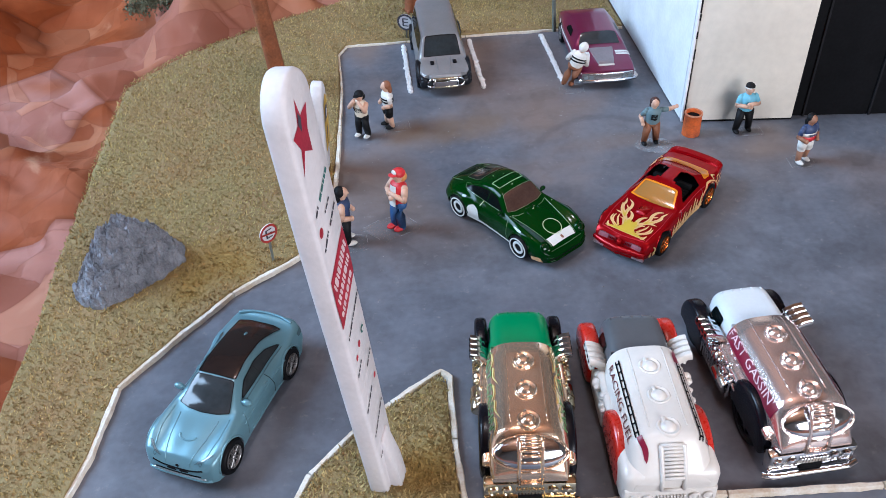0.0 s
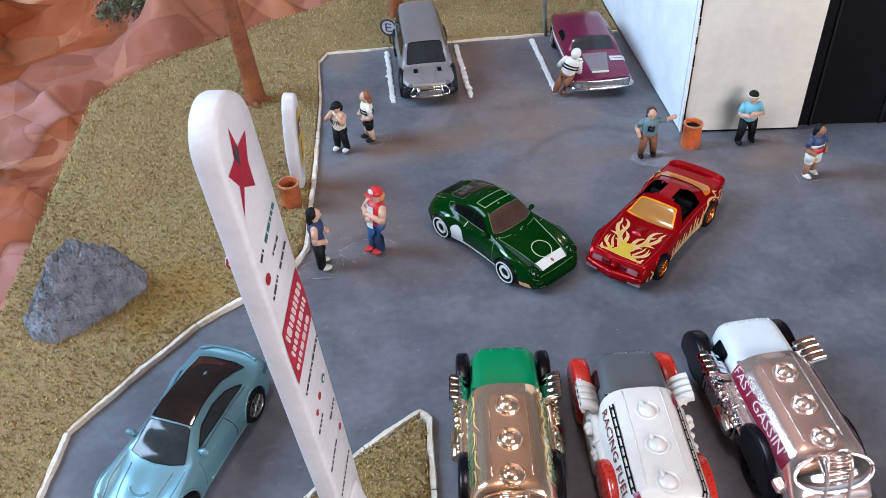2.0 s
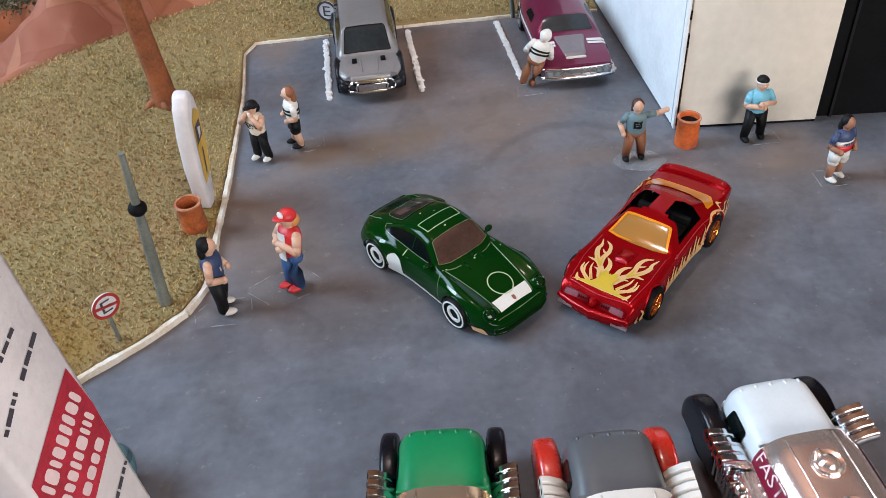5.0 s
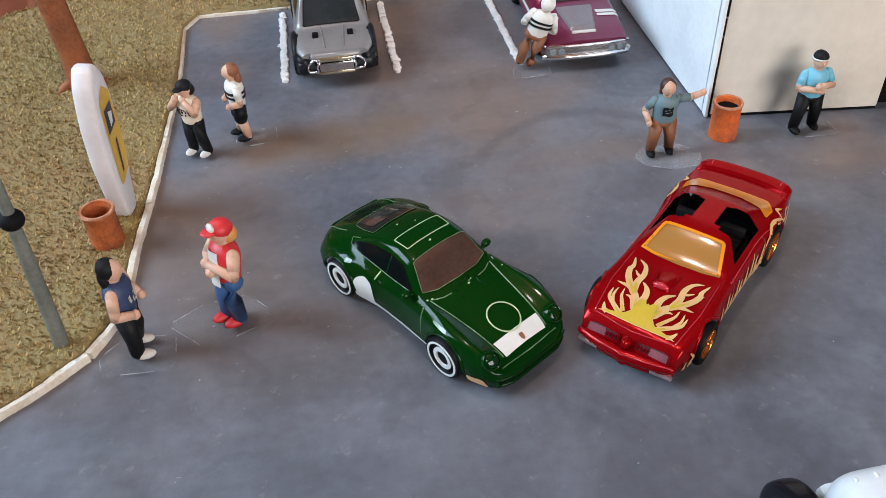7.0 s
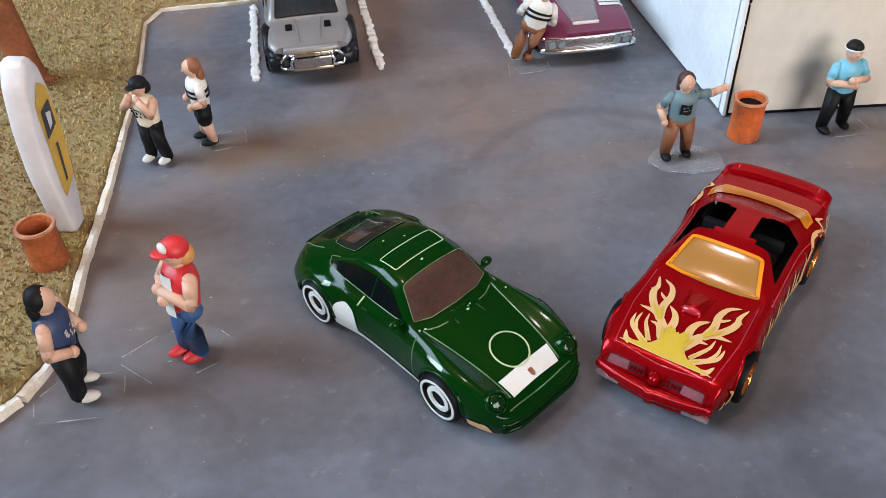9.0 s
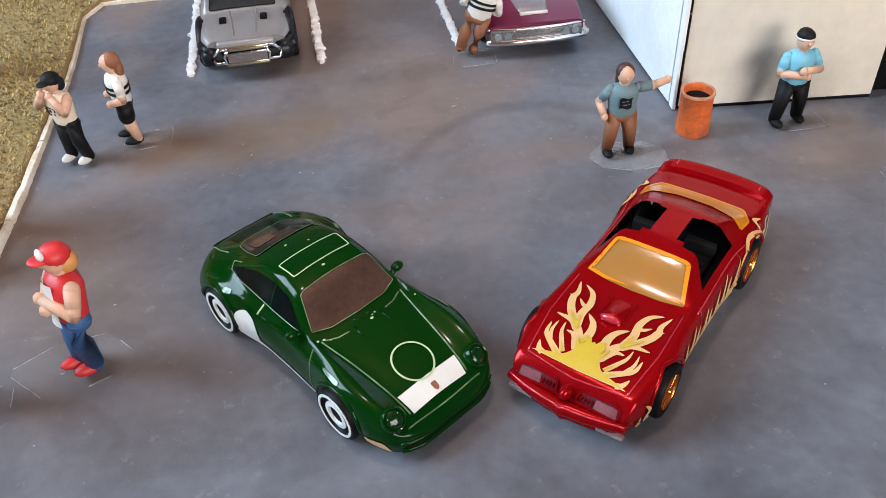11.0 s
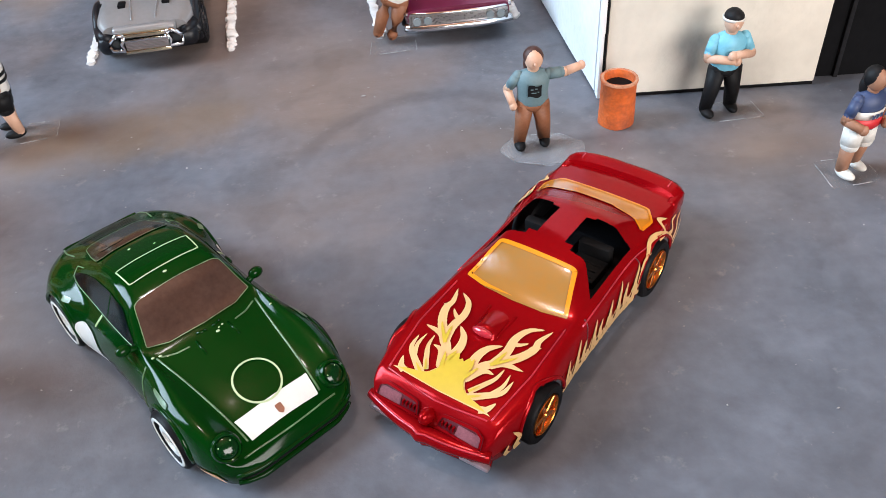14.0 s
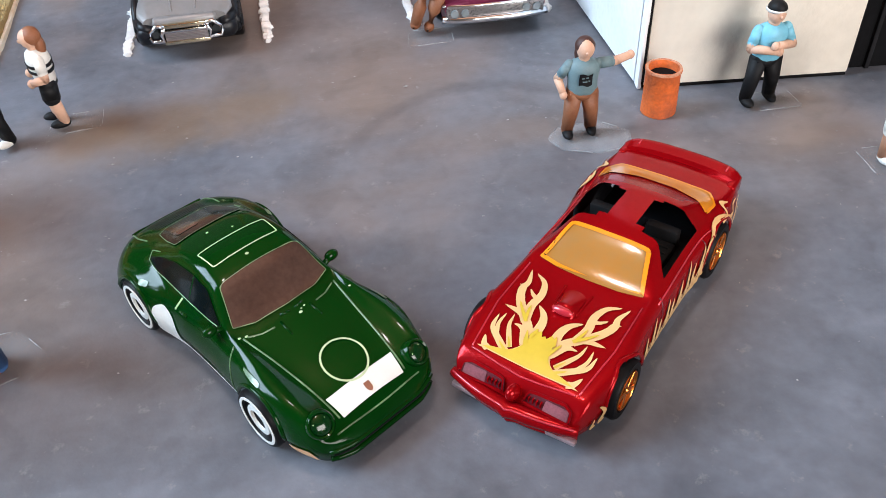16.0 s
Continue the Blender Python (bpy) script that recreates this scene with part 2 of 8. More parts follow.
    for scale, width, amount, deep in ((12, 0.030, 0.6, 0.030), (31, 0.020, 0.3, 0.008)):
        vo, r, bp = n.new("ShaderNodeTexVoronoi"), n.new("ShaderNodeMapRange"), n.new("ShaderNodeBump")
        vo.feature = "DISTANCE_TO_EDGE"
        vo.inputs["Scale"].default_value = scale
        l.new(vm.outputs[1], vo.inputs["Vector"])
        r.inputs["From Max"].default_value, r.inputs["To Min"].default_value, r.inputs["To Max"].default_value = width, amount, 0.0
        l.new(vo.outputs["Distance"], r.inputs["Value"])
        over(maths("MULTIPLY", r.outputs[0], noisy(8, 2, 0.42, 0.58, 1.0)), (0.13, 0.032, 0.011))
        bp.inputs["Strength"].default_value, bp.inputs["Distance"].default_value = 0.6, deep
        l.new(vo.outputs["Distance"], bp.inputs["Height"])
        if bumps:
            l.new(bumps, bp.inputs["Normal"])
        bumps = bp.outputs[0]
    l.new(bumps, b.inputs["Normal"])
    l.new(old, b.inputs["Base Color"])
    return m


def tint_spots(m, spots, col, amount):
    """Soft-edged patches of another colour round the given places."""
    n, l = m.node_tree.nodes, m.node_tree.links
    b = n["Principled BSDF"]
    co, nz = n.new("ShaderNodeTexCoord"), n.new("ShaderNodeTexNoise")
    nz.inputs["Scale"].default_value, nz.inputs["Detail"].default_value = 90, 4
    l.new(co.outputs["Object"], nz.inputs["Vector"])
    for x, y, r in spots:
        d, ad, mr, mx = n.new("ShaderNodeVectorMath"), n.new("ShaderNodeMath"), n.new("ShaderNodeMapRange"), n.new("ShaderNodeMix")
        d.operation, ad.operation = "DISTANCE", "MULTIPLY_ADD"
        d.inputs[1].default_value = (x, y, 0.002)
        l.new(co.outputs["Object"], d.inputs[0])
        l.new(nz.outputs["Fac"], ad.inputs[0])
        ad.inputs[1].default_value = r * 0.9
        l.new(d.outputs["Value"], ad.inputs[2])
        mr.interpolation_type = "SMOOTHSTEP"
        mr.inputs["From Min"].default_value, mr.inputs["From Max"].default_value = r * 0.6, r * 1.6
        mr.inputs["To Min"].default_value, mr.inputs["To Max"].default_value = amount, 0.0
        l.new(ad.outputs[0], mr.inputs["Value"])
        mx.data_type = "RGBA"
        mx.inputs[7].default_value = (*col, 1)
        l.new(b.inputs["Base Color"].links[0].from_socket, mx.inputs[6])
        l.new(mr.outputs[0], mx.inputs[0])
        l.new(mx.outputs[2], b.inputs["Base Color"])


for turf in (M_TURF, M_GRAIN):
    tint_spots(turf, ((-0.160, 0.020, 0.022), (-0.172, 0.006, 0.014), (-0.078, -0.100, 0.016), (-0.112, 0.078, 0.010)), (0.25, 0.150, 0.028), 0.75)
# browner band on the road to the right of two figurines
tint_spots(M_ASPHALT, ((-0.070, 0.112, 0.016), (-0.052, 0.112, 0.018), (-0.030, 0.118, 0.018)), (0.165, 0.112, 0.072), 0.6)
M_PAPER = paper_material()

# ---- small builders ----


def obj(name, bm, material, parent=None, smooth=None, label=""):
    me = bpy.data.meshes.new(name)
    bmesh.ops.recalc_face_normals(bm, faces=bm.faces)
    bm.to_mesh(me)
    bm.free()
    ms = material if isinstance(material, (list, tuple)) else [material]
    for q in ms:
        me.materials.append(q)
    ob = new(name, me)
    if smooth is not None:
        me.shade_smooth() if smooth >= 180 else me.set_sharp_from_angle(angle=radians(smooth))
        if smooth < 180:
            for p in me.polygons:
                p.use_smooth = True
            me.set_sharp_from_angle(angle=radians(smooth))
    if parent:
        ob.parent = parent
    if label:
        ob["label"] = label
    return ob


def part(name, bm, material, parent, label="", smooth=35):
    return obj(name, bm, material, parent, smooth, label)


def thing(name, m, label, category, group="", kind=""):
    e = new(name)
    e.empty_display_size = 0.01
    e.matrix_world = m
    return tagged(e, label, category, group, kind)


def box(bm, x0, x1, y0, y1, z0, z1, bevel=0.0, seg=2, m=None):
    q = bmesh.new()
    bmesh.ops.create_cube(q, size=1)
    for v in q.verts:
        v.co = Vector((x0 + (v.co.x + 0.5) * (x1 - x0), y0 + (v.co.y + 0.5) * (y1 - y0), z0 + (v.co.z + 0.5) * (z1 - z0)))
    if bevel:
        bmesh.ops.bevel(q, geom=q.edges[:], offset=bevel, segments=seg, affect="EDGES", profile=0.5)
    if m:
        q.transform(m)
    add(bm, q)
    return bm


def add(bm, q, mi=0):
    me = bpy.data.meshes.new("tmp")
    for f in q.faces:
        f.material_index = mi or f.material_index
    q.to_mesh(me)
    q.free()
    bm.from_mesh(me)
    bpy.data.meshes.remove(me)


def cyl(bm, a, b, r0, r1=None, seg=20, bevel=0.0, mi=0):
    a, b = Vector(a), Vector(b)
    q = bmesh.new()
    bmesh.ops.create_cone(q, cap_ends=True, segments=seg, radius1=r0, radius2=r0 if r1 is None else r1, depth=(b - a).length)
    if bevel:
        bmesh.ops.bevel(q, geom=[e for e in q.edges if any(len(f.verts) > 4 for f in e.link_faces)], offset=bevel, segments=2, affect="EDGES", profile=0.5)
    q.transform(Matrix.Translation((a + b) / 2) @ (b - a).to_track_quat("Z", "Y").to_matrix().to_4x4())
    add(bm, q, mi)
    return bm


def ball(bm, c, sx, sy, sz, seg=16, m=None, mi=0):
    q = bmesh.new()
    bmesh.ops.create_uvsphere(q, u_segments=seg, v_segments=max(6, seg * 2 // 3), radius=1)
    q.transform(Matrix.Translation(c) @ (m if m else Matrix.Identity(4)) @ Matrix.Diagonal((sx, sy, sz, 1)))
    add(bm, q, mi)
    return bm


def prism(bm, pts, z0, z1, m=None, bevel=0.0):
    """A flat outline pushed out from z0 to z1."""
    q = bmesh.new()
    lo = [q.verts.new((x, y, z0)) for x, y in pts]
    q.faces.new(lo)
    r = bmesh.ops.extrude_face_region(q, geom=q.faces[:])
    bmesh.ops.translate(q, verts=[v for v in r["geom"] if isinstance(v, bmesh.types.BMVert)], vec=(0, 0, z1 - z0))
    bmesh.ops.recalc_face_normals(q, faces=q.faces[:])
    if bevel:
        bmesh.ops.bevel(q, geom=[e for e in q.edges if e.calc_face_angle(0) > 0.45], offset=bevel, segments=2, affect="EDGES", profile=0.5)
    if m:
        q.transform(m)
    add(bm, q)
    return bm


def grid(bm, fn, nu, nv, closed=False, mi=0):
    """A sheet through fn(u, v), u and v from 0 to 1."""
    vs = [[bm.verts.new(fn(i / nu, j / nv)) for j in range(nv + 1)] for i in range(nu + 1)]
    for i in range(nu):
        for j in range(nv):
            f = bm.faces.new((vs[i][j], vs[i + 1][j], vs[i + 1][j + 1], vs[i][j + 1]))
            f.material_index = mi
    return vs


def curve(keys):
    """A smooth curve through (place, value) keys, with no overshoot."""
    xs, ys = [k[0] for k in keys], [k[1] for k in keys]
    n = len(xs)
    d = [(ys[i + 1] - ys[i]) / (xs[i + 1] - xs[i]) for i in range(n - 1)]
    t = [d[0]] + [0 if d[i - 1] * d[i] <= 0 else 2 * d[i - 1] * d[i] / (d[i - 1] + d[i]) for i in range(1, n - 1)] + [d[-1]]

    def f(x):
        if x <= xs[0]:
            return ys[0]
        if x >= xs[-1]:
            return ys[-1]
        i = next(k for k in range(n - 1) if x <= xs[k + 1])
        h = xs[i + 1] - xs[i]
        s = (x - xs[i]) / h
        return (2 * s**3 - 3 * s**2 + 1) * ys[i] + (s**3 - 2 * s**2 + s) * h * t[i] + (3 * s**2 - 2 * s**3) * ys[i + 1] + (s**3 - s**2) * h * t[i + 1]

    return f


def along(pts, step):
    """Even points along a line of corners."""
    pts = [Vector(p) for p in pts]
    out = []
    for a, b in zip(pts, pts[1:]):
        k = max(1, round((b - a).length / step))
        out += [a.lerp(b, i / k) for i in range(k)]
    return out + [pts[-1]]


# ---- the setting: room, table, board ----
def room():
    x0, x1, y0, y1, zf, zc = -1.15, 1.15, -1.15, 1.15, -0.76, 1.30
    for name, b in (("floor", (x0, x1, y0, y1, zf - 0.1, zf)), ("ceiling", (x0, x1, y0, y1, zc, zc + 0.1)), ("wall_north", (x0, x1, y1, y1 + 0.1, zf - 0.1, zc + 0.1)),
                    ("wall_east", (x1, x1 + 0.1, y0 - 0.1, y1 + 0.1, zf - 0.1, zc + 0.1))):
        bm = bmesh.new()
        box(bm, *b)
        tagged(obj(name, bm, M_CEIL if name == "ceiling" else M_ROOM), "plain warm plaster surface of the room", "wall", kind="structure")
    bm = bmesh.new()
    wy0, wy1, wz0, wz1 = -0.14, 0.54, 0.36, 1.12
    for b in ((y0 - 0.1, wy0, zf - 0.1, zc + 0.1), (wy1, y1 + 0.1, zf - 0.1, zc + 0.1), (wy0, wy1, zf - 0.1, wz0), (wy0, wy1, wz1, zc + 0.1)):
        box(bm, x0 - 0.1, x0, b[0], b[1], b[2], b[3])
    bs = bmesh.new()
    for b in ((x0, 0.08, zf - 0.1, zc + 0.1), (0.92, x1, zf - 0.1, zc + 0.1), (0.08, 0.92, zf - 0.1, 0.18), (0.08, 0.92, 0.78, zc + 0.1)):
        box(bs, b[0], b[1], y0 - 0.1, y0, b[2], b[3])
    tagged(obj("wall_south", bs, M_ROOM), "plain plaster wall with a wide window opening", "wall", kind="structure")
    tagged(obj("wall_west", bm, M_ROOM), "plain plaster wall with a window opening", "wall", kind="structure")


room()
t = thing("table", pose(0, 0, 0), "plain brown wooden table under the diorama board", "table")
bm = bmesh.new()
box(bm, -0.75, 0.75, -0.5, 0.75, -0.045, -0.0125, 0.003)
part("tabletop", bm, M_TABLE, t)
for sx in (-0.7, 0.66):
    for sy in (-0.45, 0.66):
        bm = bmesh.new()
        box(bm, sx, sx + 0.04, sy, sy + 0.04, -0.76, -0.045, 0.003)
        part("leg", bm, M_TABLE, t)

# asphalt sheet on its board
bm = bmesh.new()
prism(bm, [(-0.2345, -0.21), (0.32, -0.21), (0.32, 0.29), (-0.098, 0.288), (-0.168, 0.247), (-0.211, 0.216), (-0.2345, 0.187)], -0.012, -0.004)
tagged(obj("board", bm, M_TABLE), "thin brown base board of the diorama", "board", kind="structure")


def asphalt():
    bm = bmesh.new()
    def fn(u, v):
        x, y = -0.225 + u * 0.545, -0.205 + v * 0.431
        x = max(x, -0.130) if y > 0.18 else x
        e = min(u, 1 - u, v, 1 - v)
        return (x, y, (0.00035 * noise.noise((x * 30, y * 30, 0)) + 0.00012 * noise.noise((x * 140, y * 140, 3))) if e > 0.001 else -0.004)
    grid(bm, fn, 220, 165)
    tagged(obj("road", bm, M_ASPHALT, smooth=180), "grey painted car park surface with brownish stains", "asphalt", kind="structure")


asphalt()
KERB = [(-0.214, -0.20), (-0.2016, -0.0975), (-0.1968, -0.0789), (-0.1930, -0.0480), (-0.1757, -0.0270), (-0.1533, -0.0010), (-0.1285, 0.0165), (-0.1165, 0.0270), (-0.1108, 0.0400), (-0.1082, 0.0880), (-0.1062, 0.1250),
        (-0.1052, 0.1600), (-0.1062, 0.2080), (-0.1012, 0.2185), (-0.0640, 0.2182), (-0.0266, 0.2190), (0.0020, 0.2184), (0.0335, 0.2168), (0.0725, 0.2125)]
EDGE = [(-0.235, -0.20), (-0.236, -0.06), (-0.2345, -0.01), (-0.236, 0.03), (-0.2355, 0.13), (-0.234, 0.19), (-0.211, 0.220), (-0.168, 0.251), (-0.121, 0.276), (-0.098, 0.292), (0.0725, 0.297)]
ISLAND = [(-0.1345, -0.132), (-0.1238, -0.1073), (-0.1190, -0.0970), (-0.1047, -0.0816), (-0.0899, -0.0694), (-0.0700, -0.0568), (-0.0671, -0.0602), (-0.0682, -0.0890), (-0.0680, -0.1146), (-0.069, -0.15), (-0.1345, -0.15)]


def at_fraction(pts, s):
    pts = [Vector(p) for p in pts]
    ls = [(b - a).length for a, b in zip(pts, pts[1:])]
    d = s * sum(ls)
    for a, b, ln in zip(pts, pts[1:], ls):
        if d <= ln:
            return a.lerp(b, d / ln)
        d -= ln
    return pts[-1]


def ground_height(x, y):
    return 0.0022 + 0.0011 * noise.noise((x * 40, y * 40, 7)) + 0.0005 * noise.noise((x * 150, y * 150, 1))


def grass_sheet():
    bm = bmesh.new()

    def fn(u, v):
        p = at_fraction(KERB, u).lerp(at_fraction(EDGE, u), v)
        z = ground_height(p.x, p.y)
        if v < 0.001 or v > 0.999:
            z = -0.004
        elif v > 0.97:
            z = 0.0
        return (p.x + 0.0012 * noise.noise((p.y * 90, 0, v)) * v, p.y, z)
    grid(bm, fn, 260, 70)
    return tagged(obj("ground_verge", bm, M_TURF, smooth=180), "olive brown sawdust turf verge beside the car park", "grass", kind="structure")


def island_sheet():
    bm = bmesh.new()
    c = Vector((-0.095, -0.108))
    ring = along(ISLAND + ISLAND[:1], 0.003)[:-1]
    rows = []
    for k in range(13):
        f = 1 - k / 13.0
        rows.append([bm.verts.new((*(c + (p - c) * f), ground_height(*(c + (p - c) * f)) if k else -0.003)) for p in ring])
    for a, b in zip(rows, rows[1:]):
        for i in range(len(ring)):
            j = (i + 1) % len(ring)
            bm.faces.new((a[i], a[j], b[j], b[i]))
    bm.faces.new(rows[-1])
    return tagged(obj("ground_island", bm, M_TURF, smooth=180), "small turf traffic island with a white kerb", "grass", kind="structure")


def inside(p, poly):
    c, n = False, len(poly)
    for i in range(n):
        (x1, y1), (x2, y2) = poly[i], poly[i - 1]
        if (y1 > p[1]) != (y2 > p[1]) and p[0] < (x2 - x1) * (p[1] - y1) / (y2 - y1) + x1:
            c = not c
    return c


def turf_grains(name, poly, count, seed):
    """Loose grains: small bent flakes, all in one mesh."""
    rnd = random.Random(seed)
    xs, ys = [p[0] for p in poly], [p[1] for p in poly]
    verts, faces = [], []
    while len(faces) < count * 2:
        x, y = rnd.uniform(min(xs), max(xs)), rnd.uniform(min(ys), max(ys))
        if not all(inside((x + a, y + b), poly) for a, b in ((0.0017, 0), (-0.0017, 0), (0, 0.0017), (0, -0.0017))):
            continue
        z = ground_height(x, y) - 0.0002
        a, s, w = rnd.uniform(0, 6.283), rnd.uniform(0.0004, 0.0013), rnd.uniform(0.00016, 0.00044)
        h = rnd.uniform(0.0000, 0.0012)
        dx, dy = math.cos(a), math.sin(a)
        k = len(verts)
        verts += [(x - dy * w, y + dx * w, z), (x + dy * w, y - dx * w, z), (x + dx * s - dy * w * 0.5, y + dy * s + dx * w * 0.5, z + h + w), (x + dx * s + dy * w * 0.5, y + dy * s - dx * w * 0.5, z + h)]
        faces += [(k, k + 1, k + 3), (k, k + 3, k + 2)]
    me = bpy.data.meshes.new(name)
    me.from_pydata(verts, [], faces)
    me.materials.append(M_GRAIN)
    return tagged(new(name, me), "loose olive and straw coloured turf fibres", "turf", kind="stuff")


def kerb_line(name, pts, label, width=0.0021, height=0.0020, seed=1):
    """A hand-painted strip laid in lengths: each length is a piece with rough edges."""
    root = new(name)
    tagged(root, label, "kerb", kind="structure")
    pts = [Vector(p) for p in pts]
    lens = []
    run = [pts[0]]
    rnd = random.Random(seed)
    for a, b in zip(pts, pts[1:]):
        run.append(b)
        if sum((q - p).length for p, q in zip(run, run[1:])) > 0.035:
            lens.append(run)
            run = [b]
    if len(run) > 1:
        lens.append(run)
    for run in lens:
        pp = along(run, 0.0016)
        bm = bmesh.new()
        rows = []
        for i, p in enumerate(pp):
            d = (pp[min(i + 1, len(pp) - 1)] - pp[max(i - 1, 0)]).normalized()
            nrm = Vector((-d.y, d.x))
            if i in (0, len(pp) - 1):
                p = p + d * (0.0003 if i == 0 else -0.0003)
            j = 1 + 0.30 * noise.noise((p.x * 160, p.y * 160, 5)) + 0.22 * noise.noise((p.x * 520, p.y * 520, 6))
            far = 1 - 0.40 * min(1.0, max(0.0, (p.y - 0.10) / 0.08))
            w, h = width / 2 * j * far, height * far * (1 + 0.14 * noise.noise((p.x * 90, p.y * 90, 9)) + 0.16 * noise.noise((p.x * 480, p.y * 480, 4)))
            o = nrm * 0.0006 * noise.noise((p.x * 60, p.y * 60, 2))
            q = p + o
            sec = [(-w * 1.05, -0.002), (-w, h * 0.75), (-w * 0.7, h), (w * 0.7, h), (w, h * 0.75), (w * 1.05, -0.002)]
            rows.append([bm.verts.new((*(q + nrm * a), z)) for a, z in sec])
        for a, b in zip(rows, rows[1:]):
            for k in range(5):
                bm.faces.new((a[k], a[k + 1], b[k + 1], b[k]))
        bm.faces.new(rows[0])
        bm.faces.new(rows[-1])
        part("kerb_length", bm, M_KERB, root, smooth=50)
    return root


def painted_line(pts, width=0.0042, seed=0):
    """A line of thick white paint, broken into rough clots."""
    bm = bmesh.new()
    pp = along(pts, 0.0006)
    rows = []
    for i, p in enumerate(pp):
        e = min(i, len(pp) - 1 - i)
        clot = noise.noise((p.y * 900, seed * 3.1, 0.5))
        sides = [max(0.25, 0.72 + 0.45 * noise.noise((p.y * 420, seed + k * 9.0, 2)) + 0.5 * noise.noise((p.y * 1500, seed + k * 5.0, 7))) * width / 2 * min(1, 0.4 + e * 0.2) for k in (0, 1)]
        sway = 0.0004 * noise.noise((p.y * 120, seed, 0))
        h = 0.0008 * (1.1 + 0.9 * clot)
        row = []
        for k, z in ((-1, -0.0006), (-0.8, h * 0.8), (-0.3, h * (1.0 + 0.6 * noise.noise((p.y * 2100, seed, 1)))), (0.3, h * (1.0 + 0.6 * noise.noise((p.y * 2100, seed, 5)))), (0.8, h * 0.8), (1, -0.0006)):
            row.append(bm.verts.new((p.x + sway + k * sides[0 if k < 0 else 1], p.y, z)))
        rows.append(row)
    for a, b in zip(rows, rows[1:]):
        for k in range(5):
            bm.faces.new((a[k], a[k + 1], b[k + 1], b[k]))
    bm.faces.new(rows[0])
    bm.faces.new(rows[-1])
    tagged(obj("parking_line", bm, M_LINE, smooth=45), "lumpy hand-painted white parking line", "road marking", "parking lines", kind="structure")


def crumple(x, y):
    """Height of the creased paper: straight sharp folds that cross each other at several sizes."""
    wx, wy = x + 0.009 * noise.noise((x * 9, y * 9, 1)), y + 0.009 * noise.noise((x * 9, y * 9, 5))
    h = 0.0
    for k, (turn, f, phase) in enumerate(FOLDS):
        p = (wx * math.cos(turn) + wy * math.sin(turn)) * f + phase + 0.22 * noise.noise((wx * f * 0.6, wy * f * 0.6, 3.0 * k))
        fade = max(0.0, min(1.0, 0.55 + 1.6 * noise.noise((x * 5 + 7 * k, y * 5, 2.0))))
        h += fade * 0.17 / f * (1 - 2 * abs((p % 1.0) * 2 - 1))
    return h + 0.0035 * noise.noise((x * 16, y * 16, 4)) + 0.0011 * noise.noise((x * 55, y * 55, 8))


FOLDS = [(0.15, 5.0, 0.2), (1.15, 6.5, 0.6), (2.2, 8.0, 0.1), (1.65, 11.0, 0.45), (0.6, 13.0, 0.8), (2.75, 17.0, 0.3), (1.35, 23.0, 0.9), (0.05, 29.0, 0.5), (1.95, 37.0, 0.2), (0.85, 47.0, 0.7)]
EDGE_Y = curve([(-0.9, 0.10), (-0.236, 0.188), (-0.211, 0.219), (-0.168, 0.250), (-0.121, 0.275), (-0.098, 0.291), (0.08, 0.297), (0.6, 0.297)])


def paper():
    """A creased sheet on the table all round the board's left and back edges."""
    bm = bmesh.new()

    def fn(u, v):
        x, y = -0.62 + u * 1.15, -0.42 + v * 1.16
        inb = min(x + 0.231, 0.32 - x, y + 0.21, (EDGE_Y(x) - 0.004 - y) * 0.8)
        back = max(0.0, min(1.0, (y - 0.20) / 0.1))
        z = -0.006 + back * 0.004 + crumple(x, y) * (0.80 - 0.30 * back)
        z += 0.30 * max(0, -0.29 - x) ** 1.1 + 0.25 * max(0, y - 0.38)
        near = max(0.0, min(1.0, -inb / 0.02))
        z = z * near + (1 - near) * -0.0022
        if inb > 0:
            z = -0.0024 - min(inb, 0.02) * 0.9
        return (x, y, max(z, -0.0118))
    grid(bm, fn, 330, 320)
    return tagged(obj("backdrop_paper", bm, M_PAPER, smooth=180), "crumpled brown paper sheet painted like red rock", "paper", kind="structure")


grass_sheet()
island_sheet()
paper()
kerb_line("kerb_verge", KERB, "hand-painted off-white kerb round the verge")
kerb_line("kerb_island", ISLAND[:-1], "hand-painted off-white kerb of the island", seed=3)
kerb_line("kerb_front", [(-0.0480, -0.1185), (-0.0282, -0.1195), (0.0177, -0.1222), (0.0687, -0.1258), (0.20, -0.134)], "off-white kerb behind the tanker toys", seed=4)
painted_line([(-0.0660, 0.2150), (-0.0658, 0.1550)], seed=1)
painted_line([(-0.0250, 0.2150), (-0.0238, 0.1535)], seed=2)
painted_line([(0.0205, 0.2140), (0.0218, 0.1500)], seed=3)
painted_line([(0.0660, 0.2090), (0.0636, 0.1510)], seed=5)
turf_grains("turf_verge", [tuple(p) for p in KERB] + [tuple(p) for p in reversed(EDGE)], 60000, 1)
turf_grains("turf_island", ISLAND, 9000, 2)


